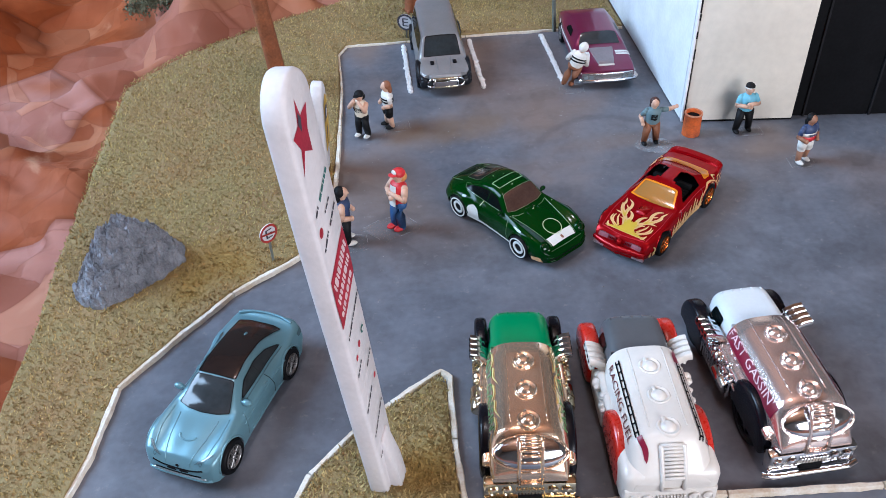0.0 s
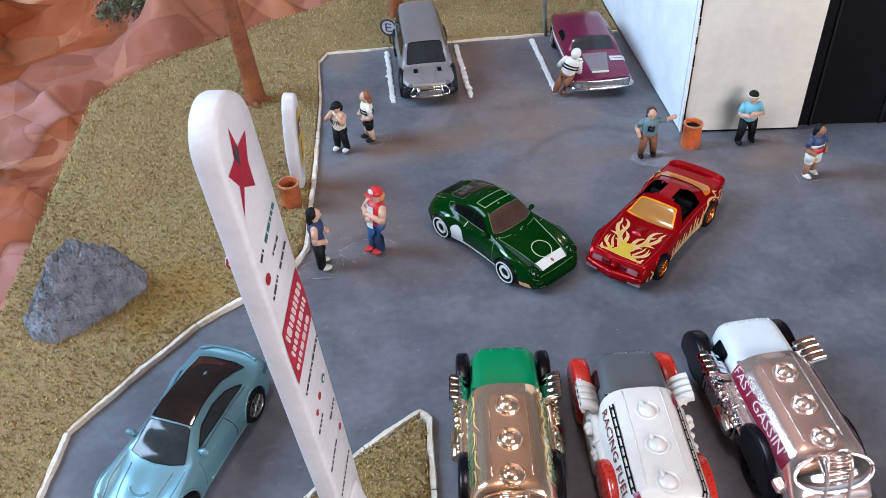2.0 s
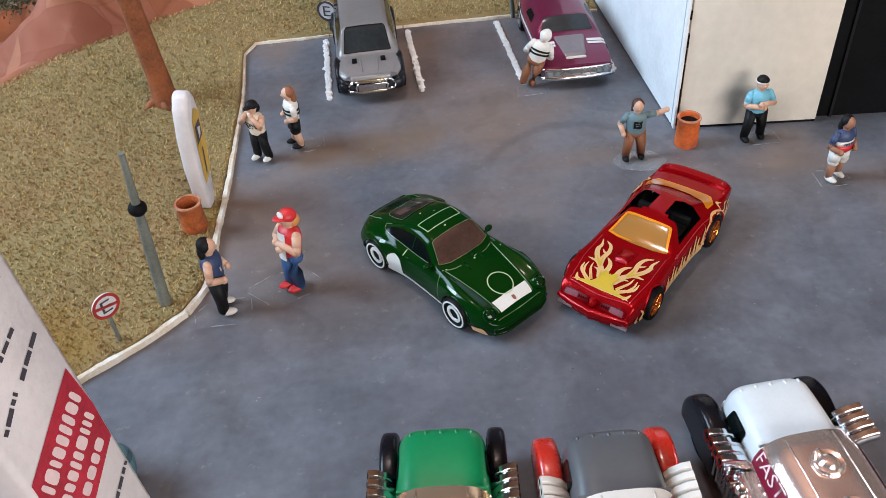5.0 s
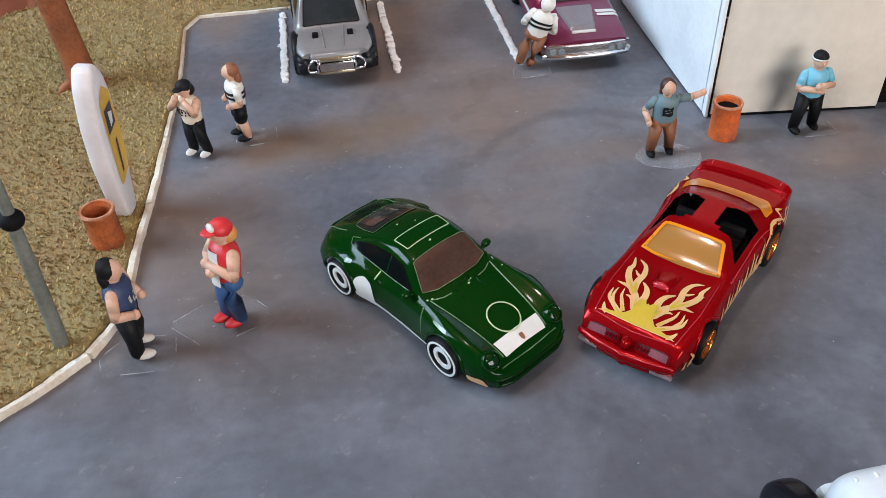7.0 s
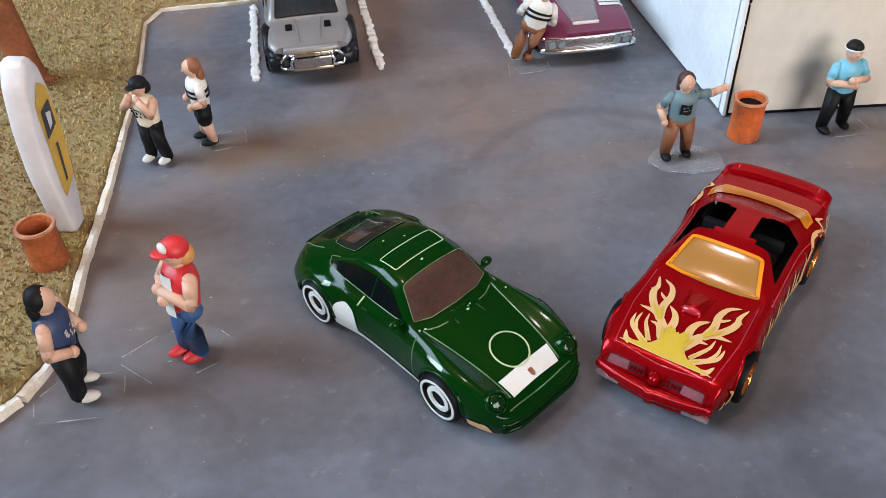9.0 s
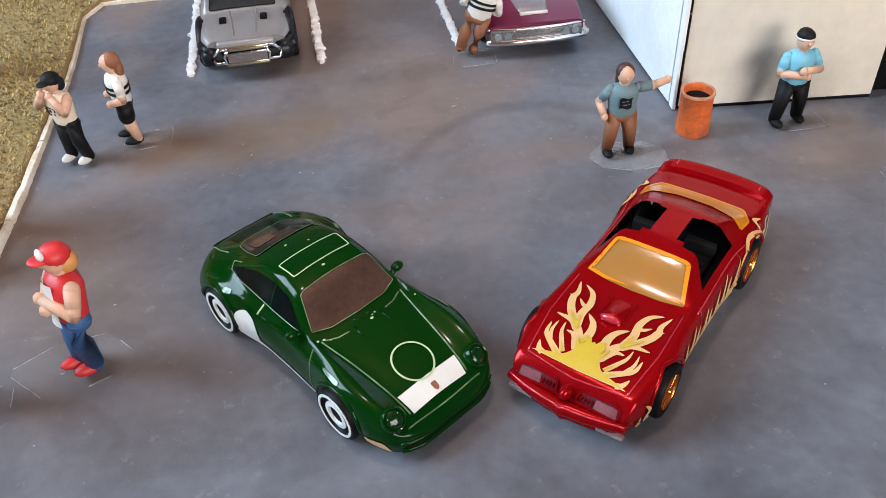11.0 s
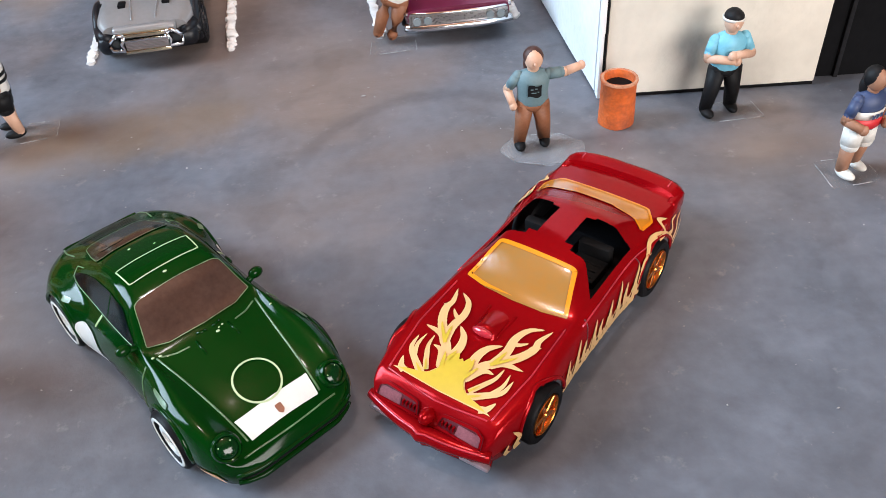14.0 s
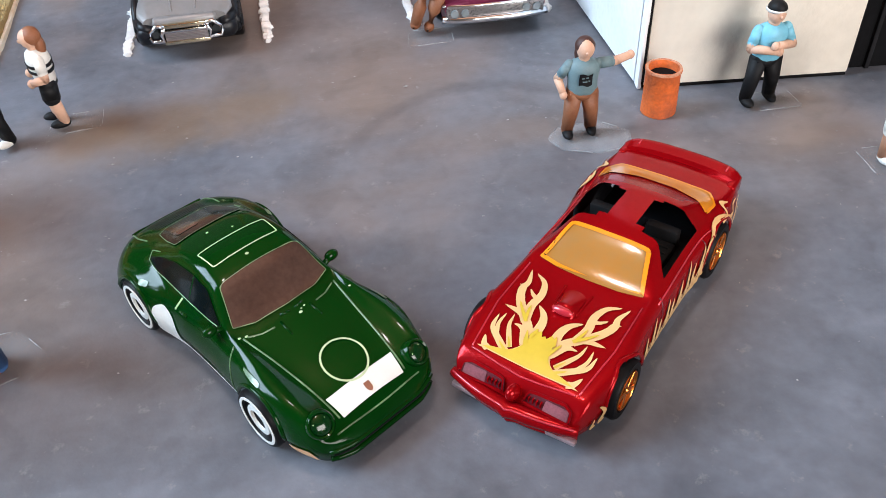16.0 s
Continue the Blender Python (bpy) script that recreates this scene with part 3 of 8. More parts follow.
# ---- toy cars ----
def car_body(c, n=72, per=5):
    """A shell lofted along y (front at -y) from curves of half widths and heights."""
    L0, L1 = c["y"]
    f = {k: curve(v) for k, v in c.items() if isinstance(v, list)}
    bm = bmesh.new()
    rows = []
    for i in range(n + 1):
        s = i / n
        s = 0.5 - 0.5 * math.cos(math.pi * s) if c.get("ease", True) else s
        s = 0.35 * s + 0.65 * i / n
        y = L0 + (L1 - L0) * s
        q = (y - L0) / (L1 - L0)
        ctrl = [(f["w0"](q), f["z0"](q)), (f["w1"](q), f["z1"](q)), (f["w2"](q), f["z2"](q)), (f["w3"](q), f["z3"](q)), (f["w4"](q), f["z4"](q)), (0.0, f["z5"](q))]
        ext = [ctrl[0]] + ctrl + [(-ctrl[4][0], ctrl[4][1])]
        half = []
        for k in range(1, len(ext) - 2):
            p0, p1, p2, p3 = [Vector(v) for v in ext[k - 1:k + 3]]
            for j in range(per):
                h = j / per
                a = c.get("round", 0.5)
                m1, m2 = (p2 - p0) * a * 0.7, (p3 - p1) * a * 0.7
                half.append((2 * h**3 - 3 * h**2 + 1) * p1 + (h**3 - 2 * h**2 + h) * m1 + (3 * h**2 - 2 * h**3) * p2 + (h**3 - h**2) * m2)
        half.append(Vector(ctrl[-1]))
        row = [bm.verts.new((p.x, y, p.y)) for p in half] + [bm.verts.new((-p.x, y, p.y)) for p in reversed(half[:-1])]
        rows.append(row)
    for a, b in zip(rows, rows[1:]):
        for k in range(len(a) - 1):
            bm.faces.new((a[k], a[k + 1], b[k + 1], b[k]))
    bm.faces.new(rows[0])
    bm.faces.new(rows[-1])
    return bm


from mathutils.bvhtree import BVHTree


def cut(bm, poly, axis, keep=lambda c: True):
    """Cuts a convex outline clean through the faces that keep() names and takes away what lies inside. axis: 'z' seen from above (x, y), 'x' seen from the side (y, z)."""
    ax = (0, 1) if axis == "z" else (1, 2)
    cx, cy = sum(p[0] for p in poly) / len(poly), sum(p[1] for p in poly) / len(poly)
    rad = max(math.hypot(p[0] - cx, p[1] - cy) for p in poly) * 1.15 + 0.004
    for a, b in zip(poly, poly[1:] + poly[:1]):
        fs = [f for f in bm.faces if keep(f.calc_center_median()) and math.hypot(f.calc_center_median()[ax[0]] - cx, f.calc_center_median()[ax[1]] - cy) < rad]
        geom = fs + list({e for f in fs for e in f.edges}) + list({v for f in fs for v in f.verts})
        co, no = [0, 0, 0], [0, 0, 0]
        co[ax[0]], co[ax[1]] = a
        no[ax[0]], no[ax[1]] = b[1] - a[1], a[0] - b[0]
        bmesh.ops.bisect_plane(bm, geom=geom, plane_co=co, plane_no=no, dist=1e-6)
    gone = [f for f in bm.faces if keep(f.calc_center_median()) and inside((f.calc_center_median()[ax[0]], f.calc_center_median()[ax[1]]), poly)]
    bmesh.ops.delete(bm, geom=gone, context="FACES")


def circle(cx, cy, r, n=22, a0=0.0, a1=360.0):
    return [(cx + r * math.cos(radians(a0 + (a1 - a0) * k / n)), cy + r * math.sin(radians(a0 + (a1 - a0) * k / n))) for k in range(n)]


def rounded(poly, r=0.25, n=4):
    """The outline with its corners rounded off by a share r of the sides."""
    out = []
    for i, p in enumerate(poly):
        a, b, c = Vector(poly[i - 1]), Vector(p), Vector(poly[(i + 1) % len(poly)])
        s, e = b.lerp(a, r), b.lerp(c, r)
        for k in range(n + 1):
            t = k / n
            out.append(tuple((1 - t) ** 2 * s + 2 * t * (1 - t) * b + t * t * e))
    return out


def patch(bvh, poly, axis, lift=0.0002, res=0.0012, side=1, holes=()):
    """A sheet with that outline laid on the surface: from above ('z', outline in x, y), the side ('x', in y, z) or the end ('y', in x, z)."""
    bm = bmesh.new()
    vs = [bm.verts.new((p[0], p[1], 0)) for p in poly]
    es = [bm.edges.new((a, b)) for a, b in zip(vs, vs[1:] + vs[:1])]
    for h in holes:
        hv = [bm.verts.new((p[0], p[1], 0)) for p in h]
        es += [bm.edges.new((a, b)) for a, b in zip(hv, hv[1:] + hv[:1])]
    bmesh.ops.triangle_fill(bm, edges=es, use_beauty=True)
    for k in (0, 1):
        lo, hi = min(p[k] for p in poly), max(p[k] for p in poly)
        n = int((hi - lo) / res)
        for i in range(1, n + 1):
            co, no = [0, 0, 0], [0, 0, 0]
            co[k], no[k] = lo + (hi - lo) * i / (n + 1), 1
            bmesh.ops.bisect_plane(bm, geom=bm.faces[:] + bm.edges[:] + bm.verts[:], plane_co=co, plane_no=no)
    lost = []
    for v in bm.verts:
        if axis == "z":
            hit = bvh.ray_cast((v.co.x, v.co.y, 0.2), (0, 0, -1))
        elif axis == "x":
            hit = bvh.ray_cast((0.2 * side, v.co.x, v.co.y), (-side, 0, 0))
        else:
            hit = bvh.ray_cast((v.co.x, 0.2 * side, v.co.y), (0, -side, 0))
        if hit[0] is None:
            lost.append(v)
        else:
            n = hit[1] if hit[1].dot({"z": Vector((0, 0, 1)), "x": Vector((side, 0, 0)), "y": Vector((0, side, 0))}[axis]) > 0 else -hit[1]
            v.co = hit[0] + n * lift
    bmesh.ops.delete(bm, geom=lost, context="VERTS")
    return bm


def lathe(bm, prof, seg=28, axis="x", at=(0, 0, 0), mi=0, caps=True):
    """Turns a profile of (along, radius) round an axis."""
    rings = []
    for a, r in prof:
        ring = []
        for k in range(seg):
            t = 2 * math.pi * k / seg
            p = (a, r * math.cos(t), r * math.sin(t)) if axis == "x" else (r * math.cos(t), r * math.sin(t), a)
            ring.append(bm.verts.new(Vector(p) + Vector(at)))
        rings.append(ring)
    for p, q in zip(rings, rings[1:]):
        for k in range(seg):
            f = bm.faces.new((p[k], p[(k + 1) % seg], q[(k + 1) % seg], q[k]))
            f.material_index = mi
    for ring in (rings[0], rings[-1]) if caps else ():
        bm.faces.new(ring).material_index = mi
    return bm


def bent_bar(pts, r, seg=8):
    """A round bar swept along a line of points as one skin."""
    pts = [Vector(p) for p in pts]
    bm = bmesh.new()
    rings = []
    for i, p in enumerate(pts):
        d = (pts[min(i + 1, len(pts) - 1)] - pts[max(i - 1, 0)]).normalized()
        m = d.to_track_quat("Z", "Y").to_matrix()
        rr = r[i] if isinstance(r, (list, tuple)) else r
        rings.append([bm.verts.new(p + m @ Vector((rr * math.cos(2 * math.pi * k / seg), rr * math.sin(2 * math.pi * k / seg), 0))) for k in range(seg)])
    for a, b in zip(rings, rings[1:]):
        for k in range(seg):
            bm.faces.new((a[k], a[(k + 1) % seg], b[(k + 1) % seg], b[k]))
    bm.faces.new(rings[0])
    bm.faces.new(rings[-1])
    return bm


def wheel(parent, x, y, z, r, w, style, rim_mat, hub_mat=None, label=""):
    """A tyre with its rim facing outwards; x is the outer face."""
    s = 1 if x > 0 else -1
    bm = bmesh.new()
    prof = [(-w, r * 0.55), (-w, r * 0.9), (-w * 0.88, r), (-w * 0.12, r), (0, r * 0.93), (0, r * 0.74), (-0.0004, r * 0.7), (-0.0009, r * 0.66)]
    lathe(bm, [(x + s * a, b) for a, b in prof], 32, "x", (0, y, z))
    tyre = part("wheel", bm, M_TYRE, parent, label, 40)
    bm = bmesh.new()
    R = r * 0.68
    if style == "disc":
        lathe(bm, [(x - s * 0.0004, R * 1.26), (x + s * 0.00012, R * 1.25), (x + s * 0.00016, R * 1.11), (x - s * 0.0004, R * 1.10)], 28, "x", (0, y, z), caps=False)
        part("rim", bm, rim_mat, tyre)
        bm = bmesh.new()
        lathe(bm, [(x - s * 0.0009, R * 0.80), (x - s * 0.0002, R * 0.78), (x - s * 0.0001, R * 0.54), (x - s * 0.0006, R * 0.50)], 20, "x", (0, y, z), caps=False)
        part("hub", bm, rim_mat, tyre)
        bm = bmesh.new()
        lathe(bm, [(x - s * 0.00095, R * 0.05), (x - s * 0.0005, R * 0.98), (x - s * 0.0007, R * 0.99)], 24, "x", (0, y, z))
        part("backing", bm, hub_mat or M_BLACK, tyre)
    else:
        n = 5 if style == "five" else 10
        lathe(bm, [(x - s * 0.0014, R * 0.97), (x - s * 0.0002, R), (x + s * 0.0001, R * 0.97), (x - s * 0.0001, R * 0.93), (x - s * 0.0013, R * 0.90)], 28, "x", (0, y, z), caps=False)
        for k in range(n):
            a = 2 * math.pi * k / n + 0.3
            hw = R * (0.13 if n == 5 else 0.030)
            if n == 10:
                a = 2 * math.pi * (k // 2) / 5 + (0.24 if k % 2 else -0.24)
            m = Matrix.Translation((x - s * 0.0006, y, z)) @ Matrix.Rotation(a, 4, "X")
            box(bm, -0.0005, 0.0005, -hw, hw, R * 0.1, R * 0.92, 0.00012, 1, m)
        lathe(bm, [(x - s * 0.0012, R * 0.2), (x - s * 0.0003, R * 0.22), (x + s * 0.0002, R * 0.13), (x + s * 0.0002, R * 0.02)], 16, "x", (0, y, z))
        part("rim", bm, rim_mat, tyre)
        bm = bmesh.new()
        lathe(bm, [(x - s * 0.0016, R * 0.05), (x - s * 0.0014, R * 0.9), (x - s * 0.0016, R * 0.91)], 24, "x", (0, y, z))
        part("backing", bm, hub_mat or M_BLACK, tyre)
    return tyre


def outline(poly, w):
    """A thin closed band: outer outline and the same drawn in by w."""
    c = Vector((sum(p[0] for p in poly) / len(poly), sum(p[1] for p in poly) / len(poly)))
    inner = []
    n = len(poly)
    for i in range(n):
        a, b, d = Vector(poly[i - 1]), Vector(poly[i]), Vector(poly[(i + 1) % n])
        t = (d - a).normalized()
        nr = Vector((-t.y, t.x))
        if nr.dot(c - b) < 0:
            nr = -nr
        inner.append(tuple(b + nr * w))
    return inner


def lick(path, width, reach=1.0, n=18):
    """A curling flame in mm: a smooth line that swells from its root, then thins to a point."""
    p = [Vector(q) for q in path]
    p = [p[0] * 2 - p[1]] + p + [p[-1] * 2 - p[-2]]
    line = []
    for k in range(n + 1):
        g = k / n * reach * (len(p) - 3)
        i = min(int(g), len(p) - 4)
        f = g - i
        a, b, c, d = p[i:i + 4]
        line.append(0.5 * (2 * b + (c - a) * f + (2 * a - 5 * b + 4 * c - d) * f * f + (3 * b - a - 3 * c + d) * f**3))
    left, right = [], []
    for k, q in enumerate(line):
        u = k / n
        d = (line[min(k + 1, n)] - line[max(k - 1, 0)]).normalized()
        w = width / 2 * ((1 - u) ** 0.7 * (0.86 + 0.5 * u) + (0.0 if k == n else 0.02))
        left.append(tuple((q + Vector((-d.y, d.x)) * w) * 0.001))
        right.append(tuple((q - Vector((-d.y, d.x)) * w) * 0.001))
    return left + right[-2::-1]


def car_shell(t, c, wheels, arch, paint, label="", smooth=40, rear_arch=None):
    """The body of a toy car with open wheel arches over a black chassis. Returns the body and a tree to lay panes and paint on."""
    bm = car_body(c)
    bmesh.ops.recalc_face_normals(bm, faces=bm.faces)
    tree = BVHTree.FromBMesh(bm)
    for i, (y, z) in enumerate(wheels):
        r = arch if i == 0 or not rear_arch else rear_arch
        for s in (1, -1):
            cut(bm, circle(y, z, r, 20), "x", lambda q: q.x * s > 0.0112 and q.z < z + r + 0.002)
    return bm, tree


def arch_lips(t, tree, wheels, radii, paint):
    """A rounded lip round each wheel arch."""
    for (y, z), r in zip(wheels, radii):
        for s in (1, -1):
            pts = []
            for k in range(19):
                a = math.pi * k / 18
                h = tree.ray_cast((0.1 * s, y + r * 1.03 * math.cos(a), z + r * 1.03 * math.sin(a)), (-s, 0, 0))[0]
                if h is not None and abs(h.x) > 0.0105:
                    pts.append(h)
            if len(pts) > 4:
                part("arch_lip", bent_bar(pts, 0.00042, 8), paint, t, smooth=180)


def chassis(t, x, y0, y1, z0, z1, material=None):
    bm = bmesh.new()
    box(bm, -x, x, y0, y1, z0, z1, 0.0008)
    part("chassis", bm, material or M_CHASSIS, t)


def shell(c, n=120, per=5):
    """A car body lofted along y (front at -y). Each chain runs the car's length as half width and height keys, in millimetres, from the sill up to the crown line."""
    y0, y1 = c["y"]
    chains = [(curve(w), curve(z)) for w, z in c["chains"]]
    crown = curve(c["crown"])
    k = c.get("round", 0.42)
    bm = bmesh.new()
    rows = []
    for i in range(n + 1):
        s = i / n
        s = 0.55 * s + 0.45 * (0.5 - 0.5 * math.cos(math.pi * s))
        y = y0 + (y1 - y0) * s
        ctrl = [Vector((w(y), z(y))) for w, z in chains] + [Vector((0.0, crown(y)))]
        ext = [ctrl[0]] + ctrl + [Vector((-ctrl[-2].x, ctrl[-2].y))]
        half = []
        for p0, p1, p2, p3 in zip(ext, ext[1:], ext[2:], ext[3:]):
            m1, m2 = (p2 - p0) * k, (p3 - p1) * k
            for j in range(per):
                h = j / per
                half.append((2 * h**3 - 3 * h**2 + 1) * p1 + (h**3 - 2 * h**2 + h) * m1 + (3 * h**2 - 2 * h**3) * p2 + (h**3 - h**2) * m2)
        half.append(ctrl[-1])
        rows.append([bm.verts.new((p.x * 0.001, y * 0.001, p.y * 0.001)) for p in half] + [bm.verts.new((-p.x * 0.001, y * 0.001, p.y * 0.001)) for p in reversed(half[:-1])])
    for a, b in zip(rows, rows[1:]):
        for j in range(len(a) - 1):
            bm.faces.new((a[j], a[j + 1], b[j + 1], b[j]))
    bm.faces.new(rows[0])
    bm.faces.new(rows[-1])
    bmesh.ops.recalc_face_normals(bm, faces=bm.faces)
    return bm


def mm(*pts):
    return [(a * 0.001, b * 0.001) for a, b in pts]


def smooth_line(pts, per=5):
    """A curve drawn through the points, kept sharp where a point is given twice."""
    out = []
    n = len(pts)
    for i in range(n):
        p0, p1, p2, p3 = (Vector(pts[(i + d) % n]) for d in (-1, 0, 1, 2))
        if (p1 - p2).length < 1e-9:
            continue
        m1 = (p2 - p0) * 0.42 if (p1 - p0).length > 1e-9 else (p2 - p1) * 0.5
        m2 = (p3 - p1) * 0.42 if (p3 - p2).length > 1e-9 else (p2 - p1) * 0.5
        for j in range(per):
            h = j / per
            out.append(tuple((2 * h**3 - 3 * h**2 + 1) * p1 + (h**3 - 2 * h**2 + h) * m1 + (3 * h**2 - 2 * h**3) * p2 + (h**3 - h**2) * m2))
    return out


def top_line(tree, pts, r, material, t, name, label="", steps=12, lift=0.0):
    """A fine raised line laid on the body from above, through the points (x, y)."""
    out = []
    for a, b in zip(pts, pts[1:]):
        for k in range(steps):
            p = Vector(a).lerp(Vector(b), k / steps)
            h = tree.ray_cast((p.x, p.y, 0.1), (0, 0, -1))[0]
            if h:
                out.append(h + Vector((0, 0, lift)))
    return part(name, bent_bar(out, r, 6), material, t, label, 180)


def side_line(tree, pts, r, material, t, name, s, label="", steps=8):
    """A fine raised line laid on the flank, through the points (y, z)."""
    out = []
    for a, b in zip(pts, pts[1:]):
        for k in range(steps + 1):
            p = Vector(a).lerp(Vector(b), k / steps)
            h = tree.ray_cast((0.1 * s, p.x, p.y), (-s, 0, 0))[0]
            if h and not (out and (h - out[-1]).length < 1e-6):
                out.append(h)
    return part(name, bent_bar(out, r, 6), material, t, label, 180)


def front_line(tree, w, z, r, material, t, name, label="", n=18, bow=0.0):
    """A fine raised line across the nose at one height."""
    out = [tree.ray_cast((-w + 2 * w * k / n, -0.1, z + bow * abs(2 * k / n - 1) ** 2), (0, 1, 0))[0] for k in range(n + 1)]
    return part(name, bent_bar([p for p in out if p], r, 8), material, t, label, 180)


def opened(c, wheels, radii):
    """The shell with its wheel arches cut out, and a tree of the uncut shell to lay panes and print on."""
    bm = shell(c)
    tree = BVHTree.FromBMesh(bm)
    for (y, z), r in zip(wheels, radii):
        for s in (1, -1):
            cut(bm, circle(y, z, r, 24), "x", lambda q: q.x * s > 0.0105 and q.z < z + r + 0.002)
    return bm, tree


M_CHASSIS = mat("chassis_black", (0.006, 0.006, 0.007), 0.6, 0, 0.1, 150, spec=0.06)
M_WHITE = mat("white_print", (0.64, 0.64, 0.61), 0.35, 0, 0.04, 100)
M_GREEN = mat("green_enamel", (0.0007, 0.024, 0.0021), 0.10, 0.0, 0.05, 80, spec=0.17)
M_SMOKEDARK = mat("dark_smoked_plastic", (0.045, 0.030, 0.024), 0.14, 0.0, 0.06, 60, coat=0.3)
M_SMOKE = mat("smoked_plastic", (0.078, 0.043, 0.033), 0.09, 0.0, 0.2, 120, coat=0.6)
M_DARKGLASS = mat("dark_plastic_window", (0.003, 0.005, 0.005), 0.14, 0, 0.05, 60, spec=0.10)
M_PALE = mat("pale_green_line", (0.42, 0.52, 0.30), 0.4, 0, 0.08, 200)
# paler green that stands in for highlights along the green car's edges
M_SEAM = mat("green_edge_glint", (0.12, 0.21, 0.10), 0.35, 0, 0.3, 300, coat=0.4)
M_ORANGE = mat("orange_marker", (0.80, 0.46, 0.22), 0.35, 0, 0.05, 200)
M_CREST = mat("dull_red_badge", (0.25, 0.10, 0.06), 0.4, 0, 0.1, 300)
M_LAMPGREEN = mat("moulded_lamp", (0.001, 0.022, 0.004), 0.12, 0.0, 0.05, 90, spec=0.35)

GREEN = dict(y=(-30.6, 38.5), round=0.42, chains=[
    ([(-30.6, 7.0), (-29, 11), (-27, 12.6), (-20, 14.2), (-8, 13.8), (8, 13.6), (20, 15.0), (30, 14.6), (35, 12), (38.5, 8)], [(-30.6, 2.9), (-20, 2.7), (20, 3.0), (34, 4.2), (38.5, 5.5)]),
    ([(-30.6, 7.8), (-29.8, 10.4), (-28.4, 12.5), (-26.5, 13.8), (-23, 15.0), (-15, 15.7), (-7, 14.8), (2, 14.4), (12, 14.7), (19, 16.0), (24, 16.5), (30, 15.9), (34.5, 14.0), (37.2, 11), (38.5, 8.2)], [(-30.6, 4.4), (-27, 6.0), (-15, 7.4), (5, 7.2), (24, 8.0), (36, 7.4), (38.5, 6.8)]),
    ([(-30.6, 7.4), (-29.6, 10.2), (-28.2, 12.1), (-26, 13.3), (-20, 14.4), (-15, 14.7), (-7, 13.9), (4, 13.6), (14, 13.8), (22, 15.0), (28, 14.7), (33, 13), (36.5, 10.4), (38.5, 7.8)], [(-30.6, 5.4), (-29.4, 6.8), (-28, 7.8), (-25.6, 10.0), (-20, 12.0), (-15, 12.5), (-7, 12.0), (5, 11.8), (15, 12.0), (23, 12.9), (30, 12.0), (35, 10.6), (38.5, 8.2)]),
    ([(-30.6, 6.6), (-29.2, 9.8), (-27.6, 11.4), (-25, 11.9), (-18, 12.2), (-10, 12.0), (-4, 11.7), (2, 11.9), (14, 11.7), (24, 11.6), (30, 11.4), (35, 10), (38.5, 7.2)], [(-30.6, 5.9), (-29.4, 7.2), (-28, 8.2), (-26.6, 9.9), (-24.6, 12.0), (-18, 13.6), (-10, 14.4), (-4, 14.7), (4, 14.7), (14, 14.7), (22, 14.8), (28, 14.2), (33, 12.9), (36, 11.4), (38.5, 8.8)]),
    ([(-30.6, 5.0), (-28.5, 7.0), (-26, 7.7), (-15, 8.8), (-7, 9.9), (-4, 10.7), (2.6, 8.9), (8, 8.8), (16, 8.6), (24, 8.6), (30, 8.6), (35, 8), (38.5, 6)], [(-30.6, 6.1), (-29.4, 7.4), (-28, 8.4), (-26, 9.9), (-20, 11.9), (-12, 13.3), (-6, 14.1), (-3.6, 14.9), (2.6, 20.3), (8, 20.9), (14, 20.2), (20, 18.2), (25, 16.2), (30, 14.6), (34, 13.2), (36, 12.1), (38.5, 9.2)]),
    ([(-30.6, 2.5), (-28, 3.8), (-4, 4.6), (2.6, 4.8), (30, 4.6), (38.5, 3)], [(-30.6, 6.2), (-29.5, 7.5), (-28.2, 8.6), (-27, 9.4), (-20, 12.1), (-12, 13.6), (-6.4, 14.4), (-4.6, 15.0), (2.4, 21.2), (8, 22.1), (14, 21.3), (20, 19.5), (25, 17.4), (30, 15.3), (34, 13.5), (36, 12.4), (38.5, 9.4)])],
    crown=[(-30.6, 6.2), (-29.6, 7.5), (-28.4, 8.6), (-27.3, 9.4), (-20, 12.2), (-12, 13.7), (-6.8, 14.5), (-5.2, 15.0), (2.2, 21.4), (8, 22.3), (14, 21.5), (20, 19.7), (25, 17.6), (30, 15.4), (34, 13.6), (36, 12.5), (38.5, 9.4)])


